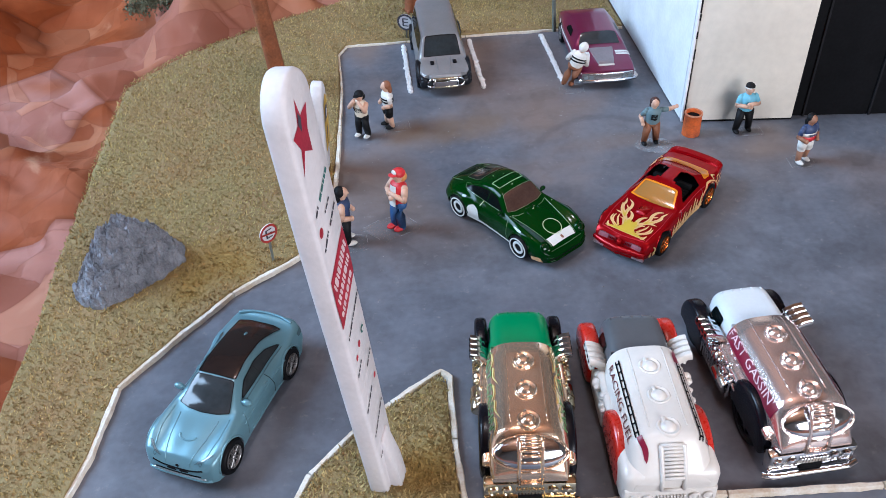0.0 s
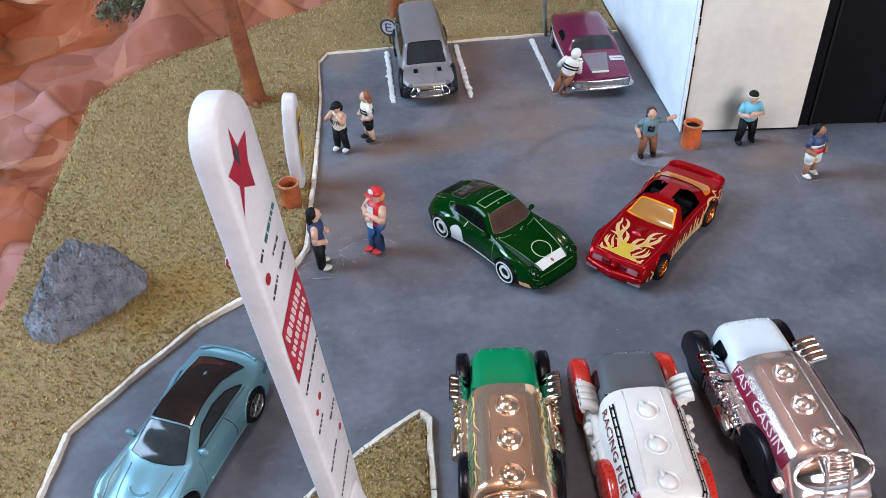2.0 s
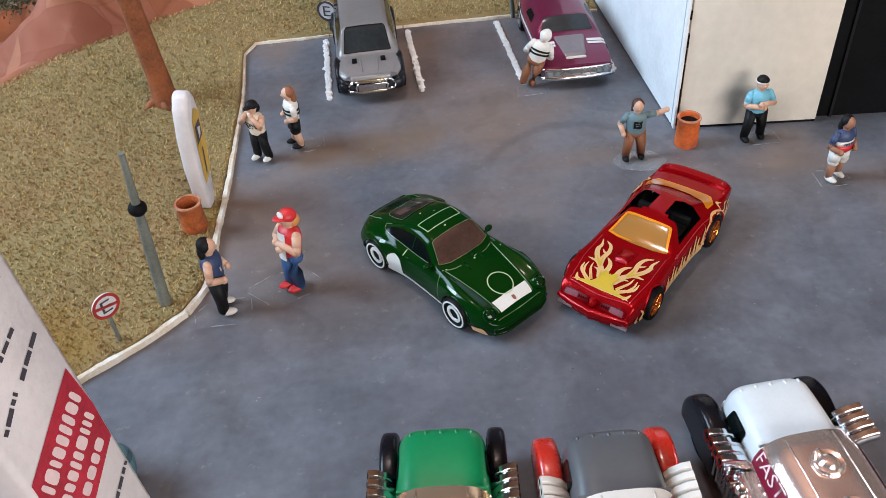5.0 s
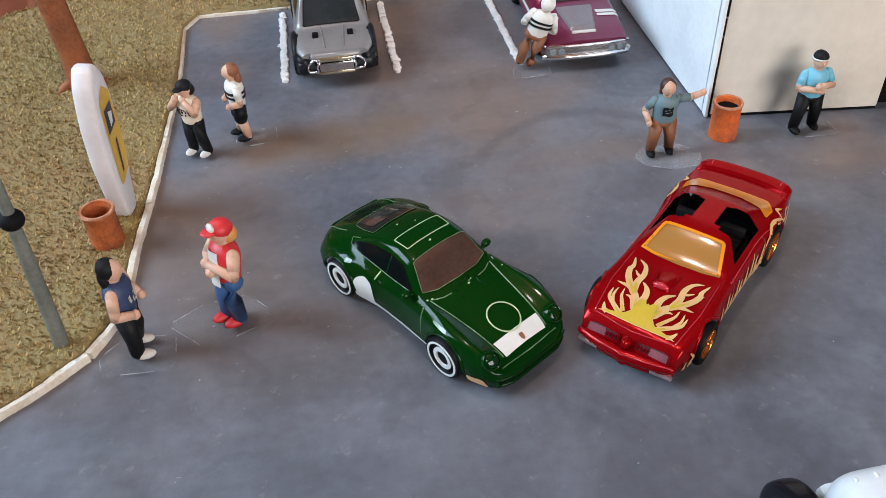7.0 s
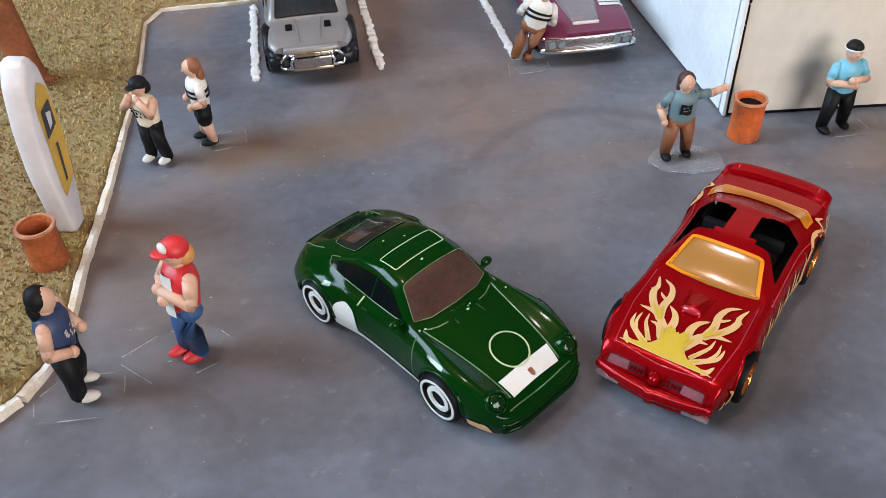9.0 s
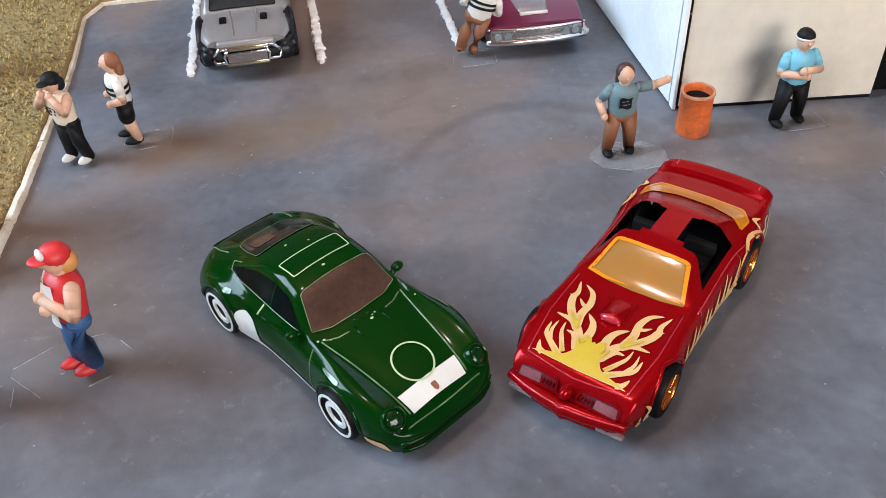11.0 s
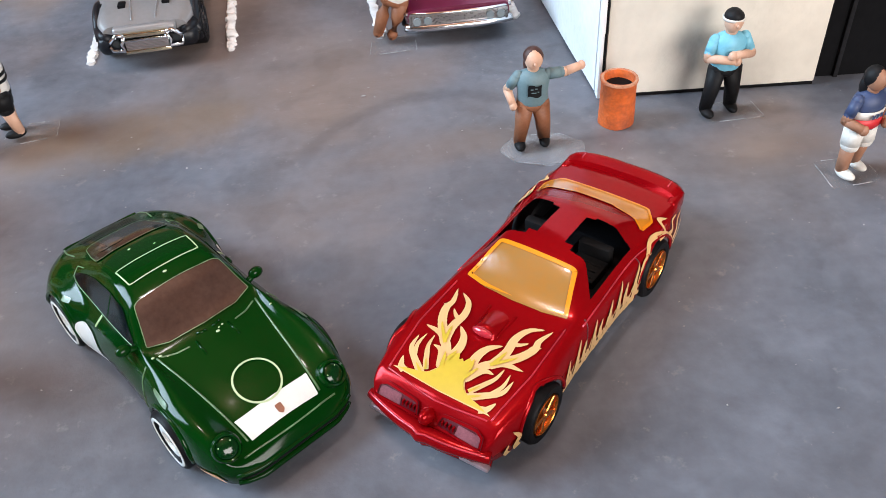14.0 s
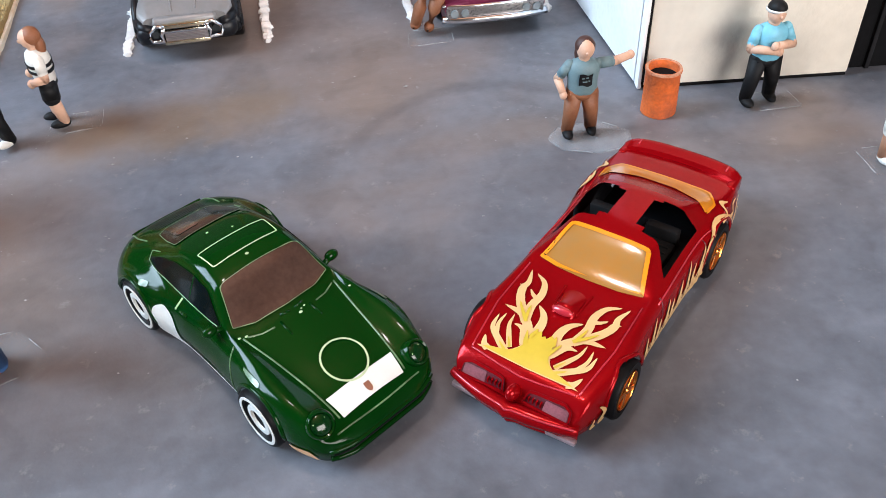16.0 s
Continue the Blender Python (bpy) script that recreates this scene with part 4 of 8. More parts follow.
def green_car():
    t = thing("toy_sports_car", pose(-0.0255, 0.0271, 0, 0, 0, 34.0) @ Matrix.Diagonal((1, 1.014, 1, 1)), "dark green die-cast toy sports coupe with white print", "toy car", "parked toy cars")
    WF, WR, zc = -0.0153, 0.0240, 0.0057
    arches = [(WF, zc), (WR, zc)]
    bm, tree = opened(GREEN, arches, (0.0063, 0.0063))
    part("body", bm, M_GREEN, t, smooth=55)
    arch_lips(t, tree, arches, (0.0063, 0.0063), M_GREEN)
    chassis(t, 0.0118, -0.0255, 0.0340, 0.0024, 0.0080)
    for y in (WF, WR):
        for x in (-0.0160, 0.0160):
            wheel(t, x, y, zc, 0.0057, 0.0042, "disc", M_WHITE, None, "black wheel with a white ringed disc")
    ws = rounded(mm((-8.3, 2.1), (8.3, 2.1), (10.5, -3.3), (6.6, -4.7), (0, -5.2), (-6.6, -4.7), (-10.5, -3.3)), 0.10)
    part("windshield", patch(tree, ws, "z", 0.00016), M_SMOKE, t, "smoky brown tinted windscreen", 180)
    part("windshield_seal", patch(tree, ws, "z", 0.00024, holes=[outline(ws, 0.00016)]), M_SEAM, t, "", 180)
    rw = rounded(mm((-7.4, 17.6), (7.4, 17.6), (7.2, 22), (6.2, 27.6), (-6.2, 27.6), (-7.2, 22)), 0.2)
    part("rear_window", patch(tree, rw, "z", 0.00016), M_REARGLASS, t, "dark smoky rear window", 180)
    part("rear_window_seal", patch(tree, rw, "z", 0.00024, holes=[outline(rw, 0.00013)]), M_SEAM, t, "", 180)
    part("rear_glass_patch", patch(tree, rounded(mm((-5.6, 20.4), (-0.6, 20.2), (-0.8, 24.4), (-5.2, 25.0)), 0.25), "z", 0.00024), M_SMOKEDARK, t, "brown patch on the rear window", 180)
    sr = rounded(mm((-6.9, 5.4), (7.1, 5.4), (7.3, 10.3), (-7.1, 10.5)), 0.07)
    part("sunroof_line", patch(tree, sr, "z", 0.00016, holes=[outline(sr, 0.00024)]), M_PALE, t, "pale outline of a sunroof", 180)
    for s in (1, -1):
        sw = rounded(mm((-1.4, 15.0), (3.9, 19.4), (9, 19.9), (15, 18.9), (20.3, 17.0), (23.6, 15.5), (20, 15.1), (8, 14.9)), 0.16)
        part("side_window", patch(tree, sw, "x", 0.00016, side=s), M_DARKGLASS, t, "dark closed side window", 180)
        side_line(tree, mm((-1.2, 14.8), (8, 14.7), (20, 14.9), (23.4, 15.2), (24.4, 16.0), (21.5, 17.2)), 0.00012, M_SEAM, t, "belt_line", s, "painted pale highlight under the side window")
        side_line(tree, mm((8.6, 15.0), (8.2, 19.7)), 0.00026, M_GREEN, t, "door_pillar", s)
        part("fender_dot", patch(tree, rounded(mm((19.6, 12.9), (21.8, 12.7), (21.9, 13.5), (19.8, 13.6)), 0.3), "x", 0.0002, side=s), M_SEAM, t, "small pale filler dot", 180)
        # pale streak painted where the wing top catches a highlight
        part("fender_mark", patch(tree, rounded(mm((-15.6, 12.9), (-10.6, 13.0), (-10.4, 13.5), (-15.2, 13.5)), 0.3), "x", 0.0002, side=s), M_SEAM, t, "pale streak painting the highlight on the wing", 180)
        part("sill_stripe", patch(tree, mm((-8.4, 3.6), (18, 3.6), (18, 5.3), (-8.4, 4.8)), "x", 0.00016, side=s), M_WHITE, t, "white sill stripe", 180)
        part("roundel", patch(tree, rounded(mm((11.0, 4.6), (18.0, 4.6), (18.1, 7.5), (17.4, 10.2), (14.8, 11.6), (12.2, 10.4), (11.0, 7.4)), 0.35), "x", 0.0002, side=s), M_WHITE, t, "white round door print", 180)
        bm = bmesh.new()
        ball(bm, (0.0136 * s, -0.0010, 0.0153), 0.0015, 0.0010, 0.0011, 14)
        cyl(bm, (0.0112 * s, -0.0014, 0.0147), (0.0134 * s, -0.0010, 0.0150), 0.0006, 0.0006, 10)
        part("wing_mirror", bm, M_GREEN, t, smooth=180)
        # round lamp set into the end of the wing
        h = tree.ray_cast((0.0107 * s, -0.0263, 0.1), (0, 0, -1))[0]
        m = Matrix.Translation((0.0107 * s, -0.0264, h.z - 0.0003)) @ pose(0, 0, 0, 47, 0, 12 * s)
        bm = bmesh.new()
        q = bmesh.new()
        lathe(q, [(-0.0010, 0.0026), (0.0006, 0.0025), (0.0010, 0.0022), (0.0008, 0.0019)], 22, "z", caps=False)
        q.transform(m)
        add(bm, q)
        lamp = part("headlight", bm, M_GREEN, t, "round headlight ring moulded in the wing", 60)
        bm = bmesh.new()
        ball(bm, (0, 0, 0.0004), 0.0020, 0.0020, 0.0008, 16)
        bm.transform(m)
        part("lens", bm, M_LAMPGREEN, lamp, "glossy green painted lens", 180)
        bm = bmesh.new()
        # two pale dots paint the glints on the lens
        for a, b in ((0.0009, 0.0009), (-0.0012, 0.0005)):
            ball(bm, (a, b, 0.0009), 0.00017, 0.00017, 0.00012, 8)
        bm.transform(m)
        part("chip_glint_fleck", bm, M_PALE, lamp, "pale dots painting glints on the lens", 180)
        part("front_marker", patch(tree, rounded(mm((-27.6, 3.2), (-22.2, 3.0), (-22.6, 5.6), (-26.8, 6.0)), 0.2), "x", 0.00022, side=s), M_ORANGE, t, "pale orange corner marker", 180)
        top_line(tree, mm((7.3 * s, -27.2), (7.9 * s, -22), (9.0 * s, -13), (10.2 * s, -5.0)), 0.00019, M_SEAM, t, "bonnet_seam", "painted pale highlight along the bonnet edge")
        top_line(tree, mm((4.6 * s, -7.4), (7.0 * s, -7.0), (9.6 * s, -5.8)), 0.00017, M_SEAM, t, "cowl_line", "painted pale highlight below the windscreen")
        side_line(tree, mm((-6.0, 14.2), (-6.6, 10), (-7.4, 4.8)), 0.00016, M_SEAM, t, "door_seam", s, "pale line along the door seam")
        side_line(tree, mm((11.4, 12.2), (10.6, 14.4)), 0.0002, M_PALE, t, "door_catch", s)
        part("door_handle", bent_bar([tree.ray_cast((0.1 * s, y * 0.001, 0.0124), (-s, 0, 0))[0] for y in (8.0, 9.0, 10.0)], 0.0003, 8), M_GREEN, t, smooth=180)
        bm = bmesh.new()
        for a, b in (((3.2 * s, -7.2), (3.4 * s, -10.6)), ((0.6 * s, -6.4), (2.4 * s, -6.0))):
            pa, pb = tree.ray_cast((a[0] * 0.001, a[1] * 0.001, 0.1), (0, 0, -1))[0], tree.ray_cast((b[0] * 0.001, b[1] * 0.001, 0.1), (0, 0, -1))[0]
            cyl(bm, pa, pb, 0.00022, None, 8)
        part("wiper", bm, M_GREEN, t, smooth=180)
        top_line(tree, mm((8.4 * s, 28.6), (8.8 * s, 32), (8.2 * s, 36.2)), 0.00017, M_SEAM, t, "lid_seam", "painted pale highlight along the engine lid")
    top_line(tree, mm((-8.2, 36.0), (-4, 37.0), (4, 37.0), (8.2, 36.0)), 0.0004, M_GREEN, t, "tail_lip")
    ns = mm((-6.7, -27.5), (6.7, -27.5), (7.3, -23.8), (-7.3, -23.8))
    part("nose_stripe", patch(tree, ns, "z", 0.00018), M_WHITE, t, "white stripe across the nose", 180)
    part("number_ring", patch(tree, circle(0.0, -0.0202, 0.0042, 40), "z", 0.00026, holes=[circle(0.0, -0.0202, 0.00384, 40)]), M_PALE, t, "thin pale ring on the bonnet", 180)
    part("badge", patch(tree, rounded(mm((-0.6, -26.6), (0, -27.1), (0.6, -26.6), (0.6, -25.4), (-0.6, -25.4)), 0.2), "z", 0.0003), M_CREST, t, "small dull red shield badge", 180)
    front_line(tree, 0.0092, 0.0080, 0.00016, M_SEAM, t, "bonnet_edge", "painted pale highlight above the bumper", bow=-0.0002)
    front_line(tree, 0.0116, 0.0056, 0.00042, M_GREEN, t, "bumper_rib")
    front_line(tree, 0.0110, 0.0047, 0.00022, M_CHASSIS, t, "bumper_slot", "dark slot in the bumper")
    front_line(tree, 0.0114, 0.0036, 0.00055, M_GREEN, t, "bumper_lip")
    for k in range(5):
        y = 0.0296 + k * 0.0011
        part("engine_slat", patch(tree, [(-0.0056, y), (0.0056, y), (0.0056, y + 0.0004), (-0.0056, y + 0.0004)], "z", 0.00015), M_CHASSIS, t, "", 180)
    rnd = random.Random(8)
    bm = bmesh.new()
    for x, y in ((-3.4, 5.7), (-0.6, 4.2), (2.0, 12.5), (-9.4, -5.6), (1.4, -7.2), (2.2, -7.0), (0.8, -7.8), (-8.4, -6.4), (-10.6, -5.2), (11.2, -9.0), (-2.0, 15.0), (8.5, -2.2)):
        h = tree.ray_cast((x * 0.001, y * 0.001, 0.1), (0, 0, -1))
        if h[0]:
            r = rnd.uniform(0.00014, 0.00030)
            ball(bm, h[0], r * 1.4, r, r * 0.5, 6)
    part("chip_glint_fleck", bm, M_PALE, t, "small pale chips in the paint")
    for s in (-1, 1):
        part("tail_light", patch(tree, rounded(mm((3.0 * s, 8.2), (8.6 * s, 7.8), (8.4 * s, 9.4), (3.0 * s, 9.6))[::s], 0.2), "y", 0.0002, side=1), M_LAMPGREEN, t, "", 180)


M_REARGLASS = mat("green_black_rear_glass", (0.010, 0.014, 0.010), 0.12, 0.0, 0.1, 60, spec=0.3)
green_car()

M_RED = mat("red_candy_paint", (0.285, 0.0018, 0.0045), 0.18, 0.42, 0.06, 90, coat=0.05, spec=0.15)
M_AMBER = mat("amber_plastic", (0.29, 0.118, 0.018), 0.2, 0.0, 0.10, 60, coat=0.5, color2=(0.24, 0.128, 0.036))
# brighter red that paints the specular highlights along the body edges
M_EDGERED = mat("red_edge_highlight", (0.55, 0.03, 0.05), 0.25, 0.3, 0.2, 200, coat=0.5)
M_AMBERRIM = mat("amber_frame", (0.68, 0.215, 0.008), 0.2, 0.0, 0.05, 60, coat=0.5)
M_CREAM = mat("cream_flame", (0.60, 0.37, 0.16), 0.35, 0.0, 0.05, 120)
M_YELLOW = mat("yellow_flame", (0.50, 0.35, 0.03), 0.35, 0.0, 0.05, 120)
M_COPPER = mat("orange_chrome", (0.80, 0.25, 0.05), 0.2, 0.9, 0.1, 200)

RED = dict(y=(-36.6, 35.6), round=0.36, chains=[
    ([(-36.6, 8.5), (-35.3, 11), (-30, 13), (-22.5, 14.4), (-10, 13.6), (5, 13.4), (18.5, 14.8), (30, 13.6), (34, 12.6), (35.6, 11.5)], [(-36.6, 3.5), (-30, 3.0), (20, 3.2), (32, 4.6), (35.6, 6.5)]),
    ([(-36.6, 9.4), (-36, 11), (-34.5, 12.4), (-30, 13.8), (-22.5, 15.2), (-12, 14.4), (4, 14.2), (12, 14.5), (19, 15.4), (28, 14.4), (33, 13.4), (35.6, 12.2)], [(-36.6, 4.6), (-34, 6), (-22, 7.6), (20, 8.2), (35.6, 8.6)]),
    ([(-36.6, 9.4), (-36, 11.1), (-34.5, 12.3), (-30, 13.3), (-22.5, 14.3), (-12, 13.7), (4, 13.6), (18, 14.4), (30, 13.5), (35.6, 12.2)], [(-36.6, 5.8), (-36, 7.2), (-34.8, 8.8), (-33, 9.8), (-22.5, 11.6), (-8, 12.0), (10, 12.2), (20, 12.8), (30, 12.6), (35.6, 11.6)]),
    ([(-36.6, 8.8), (-35.8, 10.6), (-34.3, 11.5), (-32, 12.0), (-22, 12.6), (-9, 12.2), (0, 12.1), (10, 12.0), (20, 12.4), (30, 12.6), (35.6, 11.6)], [(-36.6, 6.0), (-35.8, 7.8), (-34.4, 9.6), (-32.6, 10.9), (-22, 12.6), (-9, 13.5), (2, 13.5), (12, 13.8), (18, 14.2), (25, 14.0), (31, 13.6), (35.6, 12.4)]),
    ([(-36.6, 5), (-34, 9), (-30, 10.4), (-9, 10.8), (-1, 8.4), (6, 8.6), (14, 8.8), (19, 9.6), (25, 9.6), (35.6, 9)], [(-36.6, 6.2), (-35.6, 8.2), (-34.2, 9.9), (-32.6, 11.0), (-22, 12.5), (-9.2, 13.4), (-0.8, 17.6), (5, 18.2), (13, 18.0), (16, 17.2), (20, 15.8), (25, 14.4), (31, 13.8), (35.6, 12.6)]),
    ([(-36.6, 2.5), (-30, 4.8), (35.6, 4.5)], [(-36.6, 6.3), (-35.4, 8.4), (-34, 10.0), (-32.5, 11.1), (-22, 12.7), (-9.8, 13.6), (-0.6, 18.3), (5, 19.0), (13, 18.8), (16, 18), (20, 16.4), (25, 14.6), (31, 13.9), (35.6, 12.7)])],
    crown=[(-36.6, 6.3), (-35.4, 8.5), (-34, 10.1), (-32.5, 11.2), (-22, 12.8), (-10, 13.7), (-0.5, 18.4), (5, 19.1), (13, 18.9), (16, 18.1), (20, 16.5), (25, 14.7), (31, 14), (35.6, 12.8)])


def red_car():
    t = thing("toy_muscle_car", pose(0.0389, 0.0250, 0, 0, 0, -45.2) @ Matrix.Diagonal((1, 1.012, 1, 1)), "metallic red die-cast toy muscle car with yellow flames", "toy car", "parked toy cars")
    WF, WR, zf, zr = -0.0230, 0.0186, 0.0057, 0.0061
    arches = [(WF, zf), (WR, zr)]
    bm, tree = opened(RED, arches, (0.0064, 0.0068))
    # roof panels lifted out, open down to the door tops
    for s in (1, -1):
        cut(bm, mm((2.9 * s, 3.4), (10.2 * s, 2.4), (10.8 * s, 12.6), (2.9 * s, 11.6))[::s], "z", lambda q: q.z > 0.0142)
        cut(bm, mm((-2.6, 13.9), (12.8, 14.2), (12.4, 20.0), (3.2, 20.0)), "x", lambda q: q.x * s > 0.005 and q.z > 0.0134)
    part("body", bm, M_RED, t, smooth=45)
    arch_lips(t, tree, arches, (0.0064, 0.0068), M_RED)
    chassis(t, 0.0115, -0.0325, 0.0310, 0.0026, 0.0080)
    bm = bmesh.new()
    box(bm, -0.0114, 0.0114, -0.006, 0.016, 0.0100, 0.0107)
    box(bm, -0.0014, 0.0014, -0.004, 0.014, 0.0105, 0.0122, 0.0004)
    inside_ = part("interior", bm, M_CHASSIS, t, "black moulded cabin floor")
    for s in (1, -1):
        bm = bmesh.new()
        box(bm, 0.0060 * s - 0.0034, 0.0060 * s + 0.0034, 0.0026, 0.0094, 0.0104, 0.0124, 0.0006)
        box(bm, 0.0060 * s - 0.0034, 0.0060 * s + 0.0034, 0.0090, 0.0112, 0.0104, 0.0150, 0.0006, m=pose(0, 0, 0))
        part("seat", bm, M_SEAT, inside_, "black moulded seat")
        for k in range(3):
            bm = bmesh.new()
            box(bm, 0.0060 * s - 0.0026, 0.0060 * s + 0.0026, 0.0034 + 0.0018 * k, 0.0038 + 0.0018 * k, 0.0122, 0.0127, 0.0001, 1)
            part("seat_rib", bm, M_SEAT, inside_)
    bm = bmesh.new()
    box(bm, -0.0112, 0.0112, -0.0052, -0.0018, 0.0105, 0.0138, 0.0008)
    part("dashboard", bm, M_SEAT, inside_)
    for s in (1,):
        ring = [Vector((0.0060 * s + 0.0021 * math.cos(a * math.pi / 10), -0.0006 + 0.0008 * math.sin(a * math.pi / 10), 0.0138 + 0.0019 * math.sin(a * math.pi / 10))) for a in range(21)]
        part("steering_wheel", bent_bar(ring, 0.0003, 6), M_SEAT, inside_, smooth=180)
    for (y, z, r) in ((WF, zf, 0.0057), (WR, zr, 0.0061)):
        for x in (-0.0152, 0.0152):
            wheel(t, x, y, z, r, 0.0044, "five", M_COPPER, None, "black wheel with an orange chrome rim")
    ws = rounded(mm((-8.0, -0.9), (8.0, -0.9), (10.6, -8.7), (6, -9.7), (0, -10.1), (-6, -9.7), (-10.6, -8.7)), 0.08)
    part("windshield", patch(tree, ws, "z", 0.00018), M_AMBER, t, "amber tinted windscreen", 180)
    part("windshield_frame", patch(tree, ws, "z", 0.00034, holes=[outline(ws, 0.0008)]), M_AMBERRIM, t, "", 180)
    rw = rounded(mm((-9.2, 18.8), (-4, 20.0), (4, 20.0), (9.2, 18.8), (11.6, 17.6), (12.0, 21.5), (9.6, 25.0), (-9.6, 25.0), (-12.0, 21.5), (-11.6, 17.6)), 0.12)
    part("rear_window", patch(tree, rw, "z", 0.0002), M_AMBERREAR, t, "amber rear window", 180)
    part("rear_window_frame", patch(tree, rw, "z", 0.00034, holes=[outline(rw, 0.0005)]), M_AMBERRIM, t, "", 180)
    # bonnet scoop with its blunt open front and the two ridges behind it
    bm = bmesh.new()

    def scoop(u, v):
        e = math.sin(math.pi * v)
        return ((v - 0.5) * (0.0046 + 0.0010 * u), -0.0196 + 0.0072 * u, 0.0126 + 0.0024 * e**0.45 * (1 - 0.75 * u) * min(1, 0.25 + 5 * u))
    grid(bm, scoop, 12, 14)
    part("bonnet_scoop", bm, M_RED, t, "red raised bonnet scoop", 180)
    bm = bmesh.new()
    ball(bm, (0, -0.0193, 0.0138), 0.0021, 0.0008, 0.0009, 16)
    part("scoop_tip", bm, M_EDGERED, t, "scoop tip with a painted highlight", 180)
    for s in (1, -1):
        top_line(tree, mm((2.3 * s, -18.6), (2.7 * s, -12.4)), 0.00026, M_RED, t, "bonnet_ridge")
    # spoiler with end caps that drop to the wings
    bm = bmesh.new()
    sec = mm((32.9, 13.2), (33.3, 14.5), (35.9, 15.0), (36.8, 14.5), (36.6, 13.5), (34.4, 12.8))

    def sp(u, v):
        x = (u - 0.5) * 0.0260
        k = v * len(sec)
        a, b = sec[int(k) % len(sec)], sec[(int(k) + 1) % len(sec)]
        f = k - int(k)
        e = abs(u - 0.5) * 2
        drop = 0.0010 * max(0.0, (e - 0.82) / 0.18) ** 2
        return (x, a[0] + (b[0] - a[0]) * f - 0.0022 * e**3, a[1] + (b[1] - a[1]) * f - drop)
    rows = grid(bm, sp, 24, 18)
    for r in (rows[0], rows[-1]):
        bm.faces.new(r[:-1])
    bmesh.ops.remove_doubles(bm, verts=bm.verts, dist=1e-6)
    wing = part("spoiler", bm, M_RED, t, "", 50)
    for s in (-1, 1):
        bm = bmesh.new()
        box(bm, 0.0121 * s - 0.0010, 0.0121 * s + 0.0010, 0.0294, 0.0348, 0.0104, 0.0141, 0.0007, 3)
        part("spoiler_end", bm, M_RED, wing)
        bm = bmesh.new()
        box(bm, 0.0098 * s - 0.0002, 0.0098 * s + 0.0002, 0.0332, 0.0352, 0.0143, 0.0150, 0.0001, 1)
        part("spoiler_seam", bm, M_EDGERED, wing)
    top_line(tree, mm((-12.0, 33.6), (0, 34.8), (12.0, 33.6)), 0.0005, M_RED, t, "tail_edge")
    for s in (1, -1):
        side_line(tree, mm((-8.0, 4.6), (-7.6, 10), (-6.6, 13.0)), 0.00016, M_GRILLE, t, "door_seam", s)
        side_line(tree, mm((12.4, 5.2), (12.0, 9), (12.2, 13.2)), 0.00016, M_GRILLE, t, "door_seam", s)
        side_line(tree, mm((-8, 12.6), (4, 12.8), (14, 13.2), (24, 13.2)), 0.00018, M_EDGERED, t, "shoulder_edge", s, "painted highlight along the shoulder")
        top_line(tree, mm((10.4 * s, -32.4), (11.6 * s, -22), (11.4 * s, -9.8)), 0.00018, M_EDGERED, t, "bonnet_seam", "painted highlight along the bonnet side")
    top_line(tree, mm((-10.4, -32.6), (-4, -33.3), (0, -33.6), (4, -33.3), (10.4, -32.6)), 0.0002, M_EDGERED, t, "bonnet_edge", "painted highlight along the bonnet front")
    # nose: a pair of sunk grilles with square lamps either side of the beak
    for s in (1, -1):
        gp = rounded(mm((1.7 * s, 7.6), (10.8 * s, 7.4), (10.6 * s, 9.4), (9.0 * s, 10.0), (2.4 * s, 9.6))[::s], 0.15)
        part("grille", patch(tree, gp, "y", 0.00015, side=-1), M_GRILLE, t, "dark red sunk grille", 180)
        part("headlight", patch(tree, rounded(mm((5.6 * s, 7.8), (10.2 * s, 7.7), (10.1 * s, 9.3), (5.8 * s, 9.3))[::s], 0.08), "y", 0.00025, side=-1), M_LAMPROSE, t, "dull rose square headlights", 180)
        part("lamp_frame", patch(tree, gp, "y", 0.0005, side=-1, holes=[outline(gp, 0.00035)]), M_RED, t, "", 180)
        for k in range(4):
            x = (2.9 + k * 0.75) * 0.001 * s
            p = tree.ray_cast((x, -0.2, 0.0084), (0, 1, 0))[0]
            bm = bmesh.new()
            box(bm, x - 0.00012, x + 0.00012, p.y - 0.0004, p.y + 0.001, 0.0078, 0.0090)
            part("grille_bar", bm, M_RED, t)
        bm = bmesh.new()
        box(bm, 0.0076 * s - 0.0028, 0.0076 * s + 0.0028, -0.0372, -0.0360, 0.0032, 0.0042, 0.0003, m=pose(0, 0, 0.0, 0, 0, 3 * s))
        part("foglight", bm, M_CHROMERED, t, "silvery lower lamp")
    bar = [(0.0123 * k / 10, -0.0352 - 0.0022 * math.cos(k / 10 * 1.45) - (0.0005 if k == 0 else 0), 0.0062) for k in range(-10, 11)]
    part("bumper", bent_bar(bar, [0.0010 + 0.0005 * math.cos(k / 10 * 1.4) for k in range(-10, 11)], 12), M_RED, t, smooth=180)
    part("bumper_shine", bent_bar([(x * 0.97, y - 0.0009, 0.0073) for x, y, z in bar], 0.00022, 8), M_EDGERED, t, "painted highlight along the bumper", 180)
    part("chin_lip", bent_bar([(x * 0.97, y + 0.0007, 0.0036) for x, y, z in bar], 0.0009, 10), M_RED, t, smooth=180)
    bm = bmesh.new()
    ball(bm, (0, -0.0358, 0.0086), 0.0012, 0.0022, 0.0016, 16, pose(0, 0, 0, -38, 0, 0))
    part("nose_beak", bm, M_RED, t, smooth=180)
